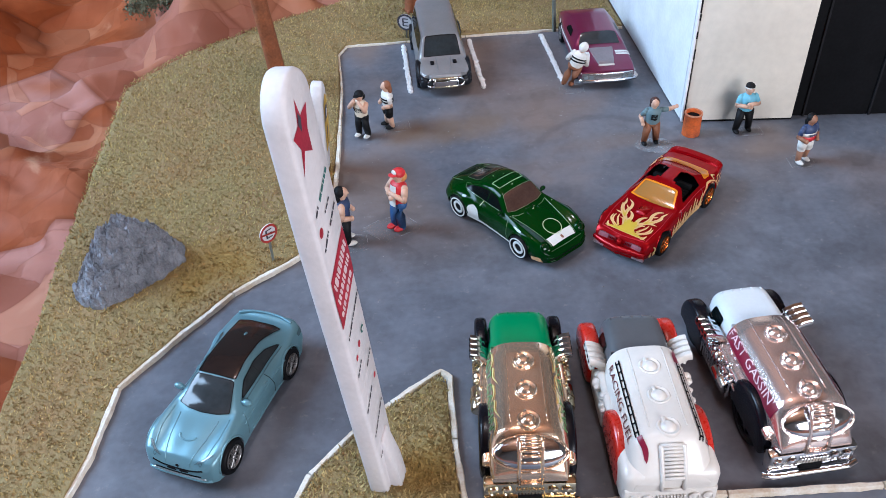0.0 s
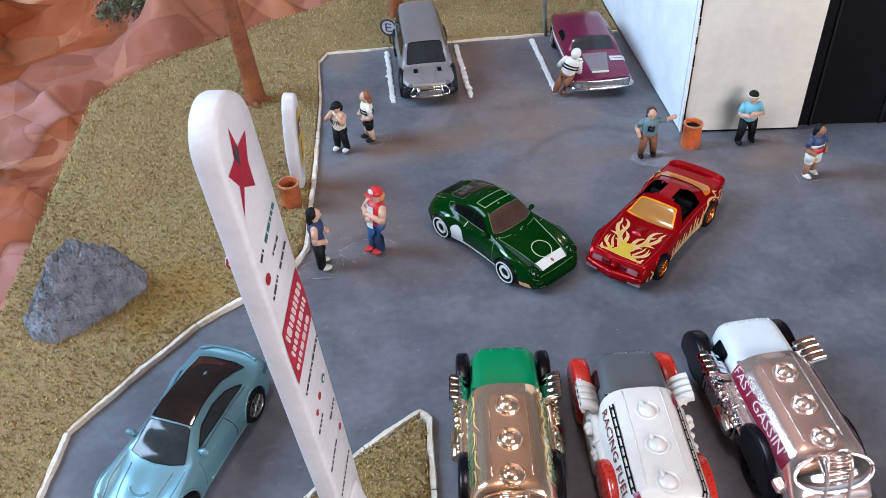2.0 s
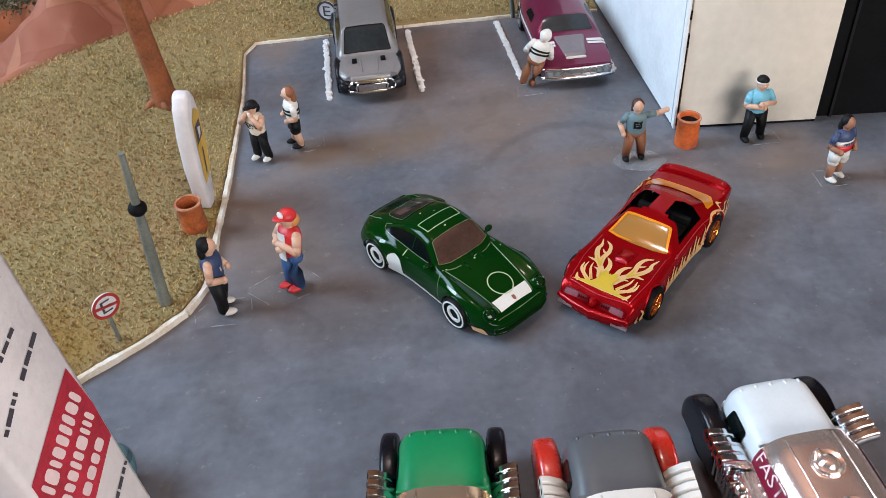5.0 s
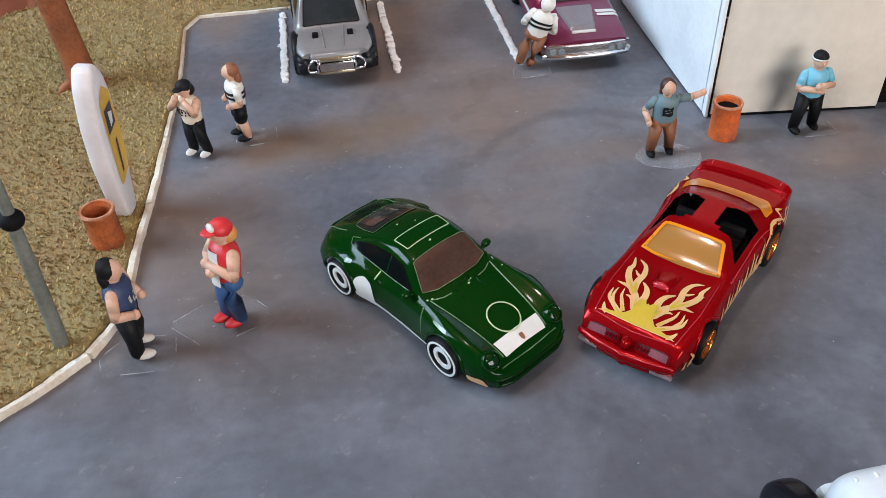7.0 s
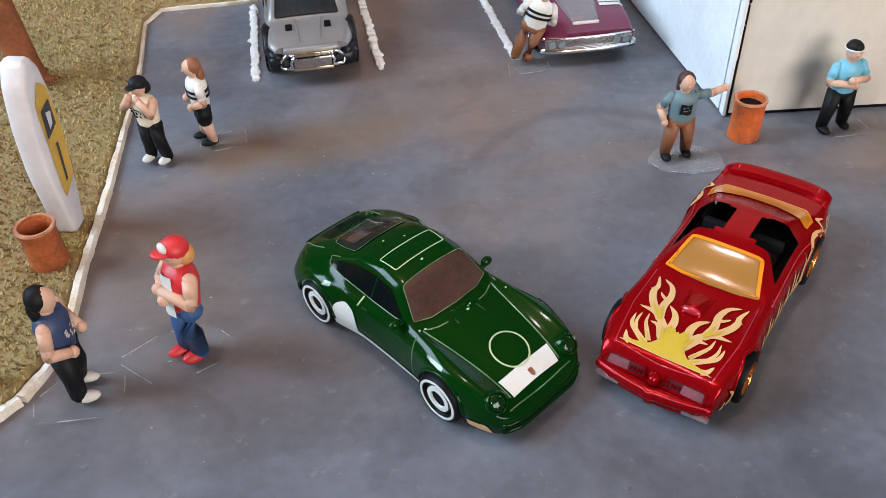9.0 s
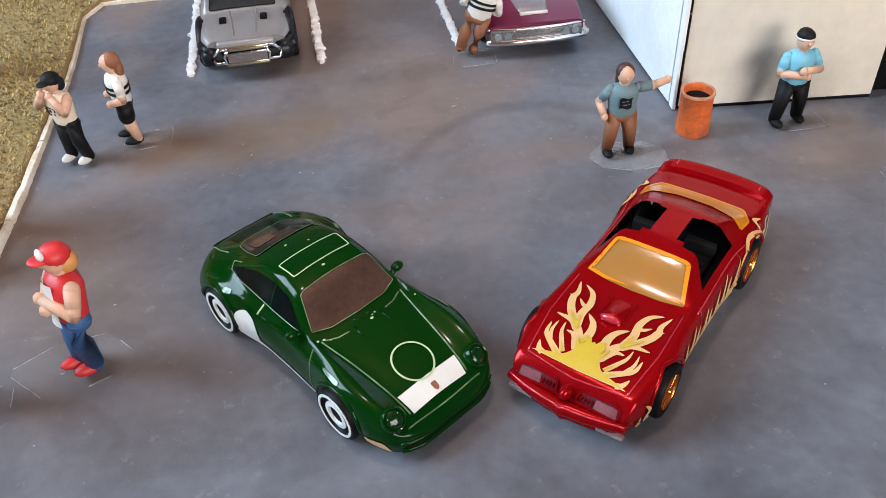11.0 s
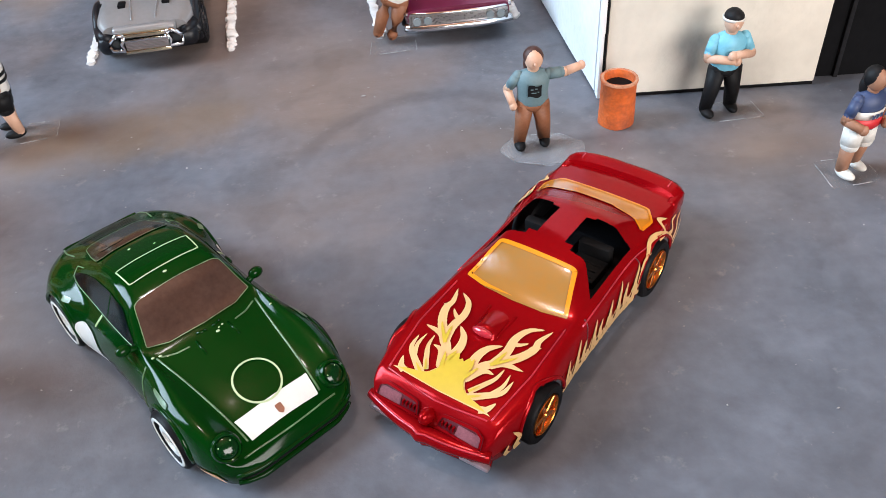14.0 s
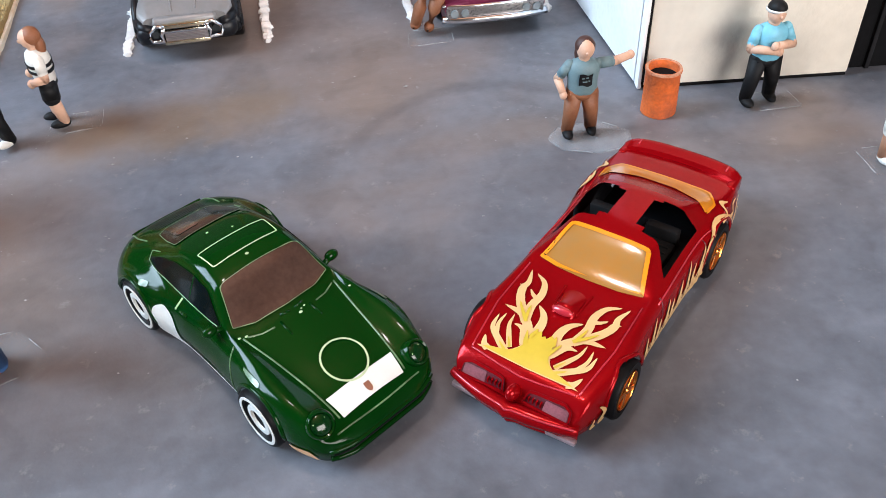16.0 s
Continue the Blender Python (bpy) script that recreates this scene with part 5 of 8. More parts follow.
    # flames on the bonnet: curling licks that grow out of one broad root, mirrored
    root = mm((0, -32.3), (0, -32.3), (9.9, -31.9), (9.9, -31.9), (8.0, -31.3), (5.8, -30.9), (4.0, -30.2), (2.9, -28.8), (2.5, -26.6), (2.1, -24.7), (1.7, -24.9), (1.1, -24.6), (0.5, -25.6), (0, -25.2), (0, -25.2))
    licks = [([(7.6, -31.8), (8.7, -31.2), (9.5, -29.5)], 1.5, 0), ([(4.6, -31.0), (7.2, -29.2), (9.3, -27.4), (9.7, -24.6)], 1.5, 1), ([(7.7, -28.8), (8.7, -26.4), (8.6, -23.8)], 0.95, 0), ([(4.4, -30.0), (5.9, -27.6), (6.9, -25.7), (7.2, -23.4)], 1.15, 1),
             ([(2.8, -28.2), (4.4, -25.6), (6.2, -25.2)], 1.3, 0), ([(2.2, -28.4), (3.8, -24.8), (6.3, -22.7), (10.0, -22.2)], 2.2, 1), ([(4.6, -24.0), (7.8, -20.4), (9.2, -17.4), (9.0, -15.4), (10.0, -12.4)], 2.0, 1),
             ([(4.9, -23.8), (5.6, -20.4), (5.3, -17.2), (6.3, -14.4), (8.6, -12.8)], 2.0, 1), ([(5.2, -18.4), (6.5, -18.0), (7.8, -16.8)], 1.1, 0), ([(8.6, -18.0), (9.0, -17.0), (10.2, -16.6)], 0.9, 0), ([(2.2, -26.6), (1.8, -23.8), (2.5, -21.4), (4.4, -19.6)], 2.1, 1)]
    for s in (1, -1):
        part("flame", patch(tree, smooth_line([(x * s, y) for x, y in root], 3)[::s], "z", 0.00020), M_CREAM, t, "cream flame print on the bonnet", 180)
        part("flame_core", patch(tree, smooth_line([(x * s * 0.90, y * 0.97 - 0.0008) for x, y in root], 3)[::s], "z", 0.00034), M_YELLOW, t, "yellow heart of the flame print", 180)
        for k, (path, w, heart) in enumerate(licks):
            part("flame", patch(tree, lick([(x * s, y) for x, y in path], w)[::s], "z", 0.00022 + 0.000006 * k), M_CREAM, t, "", 180)
            if heart:
                part("flame_core", patch(tree, lick([(x * s, y) for x, y in path], w * 0.40, 0.26)[::s], "z", 0.00036 + 0.000006 * k), M_YELLOW, t, "", 180)
        # flames along the sill, round both arches and over the rear wing
        lift = 0.00022
        for k in range(9):
            y, up, e = -17.4 + 3.15 * k, 1 + 0.02 * k, (0.0, 0.9, -0.5, 0.5, -0.9)[k % 5]
            side_licks = [([(y, 3.6), (y + 2.2, 5.4 * up), (y + 1.8 + 0.5 * e, 7.4 * up), (y + 3.6 + e, (10.2 + e) * up)], 2.3), ([(y + 1.6, 3.9), (y + 3.8, 5.0), (y + 3.2 - 0.6 * e, 6.8), (y + 4.6, 8.4 - e)], 1.5), ([(y + 1.6, 6.2), (y + 2.9, 7.0), (y + 2.7, 8.6 + e)], 0.9)]
            for path, w in side_licks:
                lift += 0.000005
                part("side_flame", patch(tree, lick(path, w), "x", lift, 0.0016, side=s), M_CREAM, t, "", 180)
        for path, w in (([(12.2, 10.6), (13.6, 12.0), (16.0, 12.2)], 1.0), ([(15.0, 12.6), (17.0, 13.4), (19.4, 13.2)], 0.6), ([(19.6, 12.8), (22.0, 12.6), (23.0, 14.0), (25.0, 13.6)], 0.8), ([(23.6, 11.4), (25.6, 11.0), (26.2, 12.6), (28.6, 12.6)], 1.0), ([(25.4, 8.8), (28.0, 9.4), (29.0, 11.2), (31.6, 11.6)], 1.1), ([(25.6, 7.4), (29.0, 7.8), (31.4, 9.6)], 1.1),
                        ([(-29.6, 3.8), (-30.4, 5.6), (-29.8, 7.2), (-31.0, 9.0)], 1.6), ([(-31.6, 3.8), (-32.6, 5.4), (-32.2, 7.0)], 1.2)):
            lift += 0.000005
            part("side_flame", patch(tree, lick(path, w), "x", lift, 0.0016, side=s), M_CREAM, t, "", 180)
        part("sill_flame", patch(tree, mm((-16.4, 3.4), (11.2, 3.4), (11.2, 5.6), (6, 4.7), (-2, 4.9), (-10, 4.5), (-16.0, 4.8)), "x", 0.0002, side=s), M_CREAM, t, "", 180)
        for cy, cz, r0, r1, a0, a1 in ((18.6, 6.1, 6.9, 7.7, 20, 180), (-23.0, 5.7, 6.45, 6.85, 10, 60), (-23.0, 5.7, 6.45, 6.85, 120, 170)):
            arc = [(0.001 * (cy + r1 * math.cos(radians(a))), 0.001 * (cz + r1 * math.sin(radians(a)))) for a in range(a0, a1 + 1, 10)]
            arc2 = [(0.001 * (cy + r0 * math.cos(radians(a))), 0.001 * (cz + r0 * math.sin(radians(a)))) for a in range(a1, a0 - 1, -10)]
            part("arch_flame", patch(tree, arc + arc2, "x", 0.00024, side=s), M_CREAM, t, "cream edge round a wheel arch", 180)


M_LAMPROSE = mat("rose_lamp", (0.30, 0.10, 0.12), 0.3, 0.3, 0.25, 300)
M_GRILLE = mat("grille_dark_red", (0.09, 0.006, 0.012), 0.3, 0.2, 0.2, 200)
M_CHROMERED = mat("worn_silver", (0.6, 0.45, 0.47), 0.3, 0.7, 0.2, 250)
M_SEAT = mat("black_seat_plastic", (0.004, 0.0037, 0.004), 0.7, 0, 0.1, 150, spec=0.15)
M_AMBERREAR = mat("deep_amber_plastic", (0.58, 0.21, 0.02), 0.16, 0.0, 0.1, 60, coat=0.5)
red_car()

M_BLUE = mat("ice_blue_paint", (0.132, 0.252, 0.295), 0.36, 0.35, 0.015, 90, coat=0.2, spec=0.3)
M_BROWNGLASS = mat("brown_roof_plastic", (0.016, 0.011, 0.010), 0.10, 0, 0.1, 60, coat=0.1, spec=0.4)
M_RIMSILVER = mat("silver_rim", (0.26, 0.245, 0.24), 0.28, 0.7, 0.1, 200)
M_SHINEGLASS = mat("reflecting_dark_window", (0.030, 0.035, 0.038), 0.10, 0, 0.2, 60, spec=0.36)
M_GREY = mat("matt_grey_paint", (0.225, 0.220, 0.222), 0.38, 0.25, 0.06, 100, coat=0.25)
M_GREYDARK = mat("dark_grey_plastic", (0.006, 0.007, 0.010), 0.4, 0, 0.1, 100, spec=0.25)
M_PURPLE = mat("purple_red_paint", (0.15, 0.008, 0.045), 0.30, 0.3, 0.06, 90, coat=0.45)
M_GOLD = mat("pale_gold_chrome", (0.78, 0.68, 0.48), 0.18, 1.0, 0.06, 150)
M_SCOOP = mat("grey_scoop", (0.22, 0.19, 0.20), 0.35, 0.3, 0.08, 150)

SEDAN = dict(y=(-35.6, 34.4), round=0.42, chains=[
    ([(-35.6, 8), (-35.0, 11.5), (-33, 13.8), (-25, 15.2), (-10, 14.4), (8, 14.4), (19, 14.9), (28, 14.8), (32, 13.2), (34.4, 11.5)], [(-35.6, 3.4), (-30, 2.8), (25, 3), (34.4, 5)]),
    ([(-35.6, 8.8), (-35.1, 11.2), (-34, 13.2), (-31, 14.8), (-25, 16.0), (-14, 15.0), (0, 14.7), (10, 15.2), (19, 15.6), (26, 15.0), (31, 14.6), (34.4, 12)], [(-35.6, 5.6), (-25, 7.8), (20, 8.6), (34.4, 8.6)]),
    ([(-35.6, 8.4), (-35.1, 10.8), (-34, 12.6), (-31, 14), (-25, 14.8), (-14, 14.2), (0, 13.9), (10, 14.3), (19, 14.6), (26, 14.1), (31, 13.6), (34.4, 11.6)], [(-35.6, 7.4), (-34.6, 9.2), (-33, 11.0), (-25, 12.9), (-14, 12.9), (0, 12.6), (10, 13.0), (19, 13.9), (27, 13.6), (32, 12.8), (34.4, 11.4)]),
    ([(-35.6, 7.2), (-34.6, 9.4), (-33, 11.4), (-25, 12.9), (-15, 12.3), (-6, 11.8), (10, 11.7), (20, 12.2), (28, 12.2), (34.4, 10.8)], [(-35.6, 8.2), (-34.6, 10.0), (-33, 12.0), (-25, 14.3), (-15, 14.9), (-6, 14.9), (10, 15.1), (20, 15.5), (28, 15.0), (31.5, 15.3), (33, 15.0), (34.4, 12.4)]),
    ([(-35.6, 4.5), (-34, 7.4), (-25, 8.8), (-15.5, 10.2), (-4.6, 7.9), (6, 7.7), (16, 7.9), (24, 8.6), (30, 9), (34.4, 8.5)], [(-35.6, 8.4), (-34.6, 10.1), (-33, 11.7), (-25, 13.5), (-15.2, 14.9), (-4.4, 20.0), (4, 20.9), (14, 20.1), (22, 17.8), (27, 15.9), (30, 15.3), (32, 15.8), (33.2, 15.5), (34.4, 12.6)]),
    ([(-35.6, 2.5), (-30, 3.6), (-15, 4.6), (34.4, 4.2)], [(-35.6, 8.5), (-34.6, 10.2), (-33, 12.0), (-25, 13.9), (-16.2, 15.1), (-4.2, 20.7), (4, 21.7), (14, 20.9), (22, 18.5), (27, 16.3), (30, 15.5), (32, 16.0), (33.2, 15.7), (34.4, 12.7)])],
    crown=[(-35.6, 8.5), (-34.6, 10.2), (-33, 12.0), (-25, 13.8), (-16.5, 15.1), (-4.2, 20.8), (4, 21.8), (14, 21), (22, 18.6), (27, 16.4), (30, 15.6), (32, 16.1), (33.2, 15.8), (34.4, 12.8)])


def sedan():
    t = thing("toy_sedan", pose(-0.1480, -0.0606, 0, 0, 0, -24.6), "ice blue metallic die-cast toy sedan with a dark glass roof", "toy car", "parked toy cars")
    WF, WR, zc = -0.0250, 0.0190, 0.0064
    arches = [(WF, zc), (WR, zc)]
    bm, tree = opened(SEDAN, arches, (0.0070, 0.0070))
    part("body", bm, M_BLUE, t, smooth=50)
    arch_lips(t, tree, arches, (0.0070, 0.0070), M_BLUE)
    chassis(t, 0.0116, -0.0330, 0.0305, 0.0024, 0.0085)
    for y in (WF, WR):
        for x in (-0.0157, 0.0157):
            wheel(t, x, y, zc, 0.0064, 0.0046, "ten", M_RIMSILVER, None, "black wheel with a thin-spoked silver rim")
    ws = rounded(mm((-7.5, -4.9), (7.5, -4.9), (9.9, -14.8), (5.5, -16.4), (0, -17.0), (-5.5, -16.4), (-9.9, -14.8)), 0.08)
    part("windshield", patch(tree, ws, "z", 0.00016), M_SHINEGLASS, t, "dark tinted windscreen", 180)
    part("windshield_seal", patch(tree, ws, "z", 0.00026, holes=[outline(ws, 0.00022)]), M_CHASSIS, t, "", 180)
    top_line(tree, mm((-7.4, -4.7), (0, -4.9), (7.4, -4.7)), 0.00022, M_HEADLAMP, t, "roof_header", "pale line between windscreen and roof glass", lift=0.0001)
    rp = rounded(mm((-7.5, -4.3), (7.5, -4.3), (7.0, 4), (6.9, 14), (7.9, 22), (8.9, 26.2), (5, 27.2), (-5, 27.2), (-8.9, 26.2), (-7.9, 22), (-6.9, 14), (-7.0, 4)), 0.1)
    part("roof_panel", patch(tree, rp, "z", 0.0002), M_BROWNGLASS, t, "dark brown see-through roof panel", 180)
    part("roof_seal", patch(tree, rp, "z", 0.0003, holes=[outline(rp, 0.0002)]), M_CHASSIS, t, "", 180)
    top_line(tree, mm((-7.2, 18.2), (0, 17.6), (7.2, 18.2)), 0.00014, M_CHASSIS, t, "glass_seam", lift=0.0001)
    bm = bmesh.new()
    h = tree.ray_cast((0, 0.0168, 0.1), (0, 0, -1))[0]
    ball(bm, h, 0.0005, 0.0012, 0.0006, 12)
    part("roof_fin", bm, M_BLUE, t, smooth=180)
    for s in (1, -1):
        sw = rounded(mm((-8.6, 15.6), (-2.2, 18.9), (6, 19.8), (13.5, 18.6), (18.6, 16.4), (19.2, 15.8), (6, 15.5)), 0.16)
        part("side_window", patch(tree, sw, "x", 0.0002, side=s), M_SHINEGLASS, t, "", 180)
        part("window_seal", patch(tree, sw, "x", 0.0003, side=s, holes=[outline(sw, 0.00022)]), M_CHASSIS, t, "", 180)
        side_line(tree, mm((5.0, 15.6), (4.4, 19.5)), 0.00024, M_CHASSIS, t, "door_pillar", s)
        bm = bmesh.new()
        ball(bm, (0.0138 * s, -0.0090, 0.0158), 0.0019, 0.0013, 0.0012, 14)
        cyl(bm, (0.0108 * s, -0.0088, 0.0150), (0.0132 * s, -0.0090, 0.0156), 0.0007, None, 8)
        part("wing_mirror", bm, M_BLUE, t, smooth=180)
        hp = rounded(mm((6.4 * s, -34.2), (9.2 * s, -33.6), (12.4 * s, -30.6), (11.4 * s, -30.4), (8.8 * s, -32.8))[::s], 0.14)
        lamp = part("headlight", patch(tree, hp, "z", 0.0002), M_HEADLAMP, t, "clear slanted headlight", 180)
        part("lamp_edge", patch(tree, hp, "z", 0.0003, holes=[outline(hp, 0.00014)]), M_SHADEBLUE, lamp, "", 180)
        for x, y in ((8.8, -33.8), (10.4, -32.2)):
            part("lamp_ring", patch(tree, circle(x * 0.001 * s, y * 0.001, 0.0006, 14), "z", 0.00034, holes=[circle(x * 0.001 * s, y * 0.001, 0.00042, 12)]), M_SHADEBLUE, lamp, "", 180)
        side_line(tree, mm((-14, 10.6), (0, 11.0), (12, 11.6), (22, 12.2)), 0.0002, M_BLUE, t, "side_crease", s)
        side_line(tree, mm((-10, 14.6), (6, 14.7), (19, 15.2)), 0.0002, M_SHADEBLUE, t, "belt_line", s)
        side_line(tree, mm((6.6, 5.0), (6.8, 9), (5.6, 14.4)), 0.00014, M_CHASSIS, t, "door_seam", s)
        side_line(tree, mm((-13.6, 5.0), (-13.0, 9), (-12.2, 14)), 0.00014, M_SHADEBLUE, t, "door_seam", s)
        bm = bmesh.new()
        h = tree.ray_cast((0.1 * s, 0.0030, 0.0126), (-s, 0, 0))[0]
        ball(bm, h, 0.0004, 0.0014, 0.0006, 12)
        part("door_handle", bm, M_BLUE, t, smooth=180)
        top_line(tree, mm((4.6 * s, -35.0), (6.6 * s, -27), (7.6 * s, -17.6)), 0.0002, M_BLUE, t, "bonnet_crease")
        top_line(tree, mm((9.8 * s, -32.0), (11.2 * s, -25), (11.0 * s, -16.0)), 0.00022, M_BLUE, t, "bonnet_seam")
        side_line(tree, mm((-11, 4.2), (4, 4.0), (12, 4.6)), 0.0005, M_BLUE, t, "sill_edge", s)
        part("tail_light", patch(tree, rounded(mm((28.6, 11.6), (33.2, 11.2), (33.2, 13.2), (28.2, 13.4)), 0.2), "x", 0.0002, side=s), M_SHADEBLUE, t, "", 180)
        part("nose_grille", patch(tree, rounded(mm((0.5 * s, 6.6), (3.8 * s, 6.7), (4.4 * s, 7.9), (0.8 * s, 7.9))[::s], 0.25), "y", 0.0002, side=-1), M_CHASSIS, t, "small black twin grille", 180)
    bow = [(0.0031 * math.sin(a), -0.0262 - 0.0016 * math.cos(a)) for a in [radians(-100 + 200 * k / 12) for k in range(13)]]
    top_line(tree, bow, 0.0004, M_BLUE, t, "bonnet_scoop", "half-round raised scoop lip", 2)
    front_line(tree, 0.0096, 0.0080, 0.0003, M_CHASSIS, t, "nose_line", "dark line across the nose", bow=0.0010)
    front_line(tree, 0.0088, 0.0056, 0.0003, M_CHASSIS, t, "grille", "narrow black lower grille", bow=0.0006)
    # pale lamp colour paints the highlight on the lower lip
    front_line(tree, 0.0104, 0.0047, 0.0004, M_HEADLAMP, t, "lower_lip", "lower lip with a painted pale highlight", bow=0.0004)
    front_line(tree, 0.0122, 0.0040, 0.0006, M_BLUE, t, "bumper_lip")
    bm = bmesh.new()
    p = tree.ray_cast((0, -0.1, 0.0090), (0, 1, 0))[0]
    ball(bm, p, 0.0007, 0.0003, 0.0007, 12)
    part("badge", bm, M_CHASSIS, t, "small dark round badge", 180)
    top_line(tree, mm((-11.4, 30.6), (-6, 32.3), (0, 32.8), (6, 32.3), (11.4, 30.6)), 0.0006, M_BLUE, t, "tail_spoiler", lift=0.0003)


M_HEADLAMP = mat("clear_lamp", (0.26, 0.31, 0.33), 0.12, 0.3, 0.1, 200, coat=0.5)
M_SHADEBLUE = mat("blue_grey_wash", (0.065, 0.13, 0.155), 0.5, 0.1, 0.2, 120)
sedan()

SUV = dict(y=(-0.0360, 0.0290), round=0.35,
           w0=[(0, .0125), (.08, .0145), (.9, .0145), (1, .0130)], z0=[(0, .0055), (.1, .0050), (1, .0060)],
           w1=[(0, .0126), (.06, .0146), (.18, .0152), (.4, .0143), (.8, .0150), (1, .0135)], z1=[(0, .0085), (1, .0100)],
           w2=[(0, .0118), (.06, .0136), (.18, .0140), (.9, .0136), (1, .0126)], z2=[(0, .0112), (.1, .0128), (.25, .0140), (.9, .0155), (1, .0150)],
           w3=[(0, .0102), (.10, .0114), (.19, .0117), (.30, .0104), (.9, .0102), (1, .0098)], z3=[(0, .0122), (.1, .0140), (.19, .0149), (.295, .0236), (.9, .0244), (1, .0234)],
           w4=[(0, .0050), (.19, .0062), (.30, .0072), (1, .0062)], z4=[(0, .0125), (.1, .0143), (.19, .0153), (.30, .0245), (.6, .0255), (.95, .0256), (1, .0242)],
           z5=[(0, .0124), (.1, .0142), (.19, .0153), (.30, .0247), (.6, .0258), (.95, .0259), (1, .0244)])


def suv():
    t = thing("toy_suv", pose(-0.0462, 0.1898, 0, 0, 0, 0.3) @ Matrix.Diagonal((0.99, 1.09, 1.09, 1)), "matt grey die-cast toy off-road vehicle with a chrome grille", "toy car", "parked toy cars")
    WF, WR, zc = -0.0250, 0.0180, 0.0066
    bm, tree = car_shell(t, SUV, [(WF, zc), (WR, zc)], 0.0076, M_GREY)
    part("body", bm, M_GREY, t, smooth=40)
    chassis(t, 0.0115, -0.0300, 0.0270, 0.0035, 0.0090)
    for y in (WF, WR):
        for x in (-0.0156, 0.0156):
            wheel(t, x, y, zc, 0.0066, 0.0048, "five", M_GREYDARK, None, "chunky black wheel with a dark rim")
    wsp = rounded([(-0.0088, -0.0171), (0.0088, -0.0171), (0.0108, -0.0232), (-0.0108, -0.0232)], 0.1)
    part("windshield", patch(tree, wsp, "z", 0.0002), M_SHINEGLASS, t, "dark flat windscreen", 180)
    part("windshield_seal", patch(tree, wsp, "z", 0.0003, holes=[outline(wsp, 0.0003)]), M_CHASSIS, t, "", 180)
    for s in (1, -1):
        part("side_window", patch(tree, rounded([(-0.0185, 0.0168), (-0.0140, 0.0226), (0.0230, 0.0228), (0.0230, 0.0170)], 0.08), "x", 0.0002, side=s), M_DARKGLASS, t, "", 180)
        bm = bmesh.new()
        box(bm, 0.0064 * s - 0.0011, 0.0064 * s + 0.0011, -0.0296, -0.0266, 0.0136, 0.0151, 0.0003)
        part("bonnet_vent", bm, M_CHASSIS, t, "black bonnet vent")
        # plastic wheel arch flares
        for wy, wr in ((WF, 0.0013), (WR, 0.0012)):
            arch = [(0.0142 * s, wy + 0.0080 * math.cos(radians(a)), zc - 0.0004 + 0.0070 * math.sin(radians(a))) for a in range(-10, 191, 10)]
            part("arch_flare", bent_bar(arch, wr, 14), M_GREYDARK, t, "dark plastic arch flare", 180)
        for vz in (-0.0290, -0.0276):
            h = tree.ray_cast((0.0064 * s, vz, 0.1), (0, 0, -1))[0]
            bm = bmesh.new()
            box(bm, 0.0064 * s - 0.0009, 0.0064 * s + 0.0009, vz - 0.0003, vz + 0.0003, h.z - 0.0002, h.z + 0.0004, 0.0001, 1)
            part("vent_slat", bm, M_SCOOP, t, "pale slat in the bonnet vent")
        top_line(tree, mm((3.4 * s, -34.5), (3.9 * s, -28), (4.4 * s, -23.6)), 0.0003, M_GREY, t, "bonnet_ridge")
        hexa = [(0.0062, 0.0106), (0.0086, 0.0110), (0.0110, 0.0092), (0.0114, 0.0078), (0.0106, 0.0066), (0.0070, 0.0066), (0.0076, 0.0084), (0.0062, 0.0106)]
        part("lamp_bracket", bent_bar([(x * 0.93 * s, -0.0390 + 0.0010 * (x / 0.012) ** 3, z) for x, z in hexa], 0.00055), M_CHROME, t, "chrome six-sided lamp surround", 180)
        bm = bmesh.new()
        cyl(bm, (0.0086 * s, -0.0370, 0.0086), (0.0086 * s, -0.0385, 0.0086), 0.0011, 0.0010, 14)
        part("lamp", bm, M_SHINEGLASS, t, smooth=50)
        # corner of the bumper that rises to the arch
        corner = [(0.0098 * s, -0.0364, 0.0088), (0.0122 * s, -0.0352, 0.0092), (0.0140 * s, -0.0325, 0.0100)]
        part("bumper_corner", bent_bar(corner, [0.0014, 0.0018, 0.0014], 14), M_GREYDARK, t, "", 180)
    bm = bmesh.new()
    box(bm, -0.0146, 0.0146, -0.0378, -0.0318, 0.0045, 0.0100, 0.0024, 3)
    part("bumper", bm, M_GREYDARK, t, "dark grey plastic bumper")
    bm = bmesh.new()
    box(bm, -0.0092, 0.0092, -0.0380, -0.0345, 0.0098, 0.0124, 0.0011, 3)
    part("nose", bm, M_GREY, t)
    bm = bmesh.new()
    box(bm, -0.0062, 0.0062, -0.0386, -0.0377, 0.0062, 0.0094, 0.0003)
    grille = part("grille", bm, M_GREY, t, "grey mesh grille")
    for k in range(7):
        bm = bmesh.new()
        box(bm, -0.0060, 0.0060, -0.0388, -0.0384, 0.00655 + 0.0004 * k, 0.00672 + 0.0004 * k, 0.0, 0)
        part("mesh_wire", bm, M_SCOOP, grille)
    for z, h, y, m in ((0.0060, 0.00055, -0.0391, M_GOLD), (0.0093, 0.0004, -0.0393, M_CHROME), (0.0106, 0.0006, -0.0391, M_GOLD)):
        bm = bmesh.new()
        box(bm, -0.0066, 0.0066, y, -0.0376, z - h, z + h, 0.0003)
        part("grille_bar", bm, m, t, "pale gold bar" if m == M_GOLD else "chrome bar")


suv()

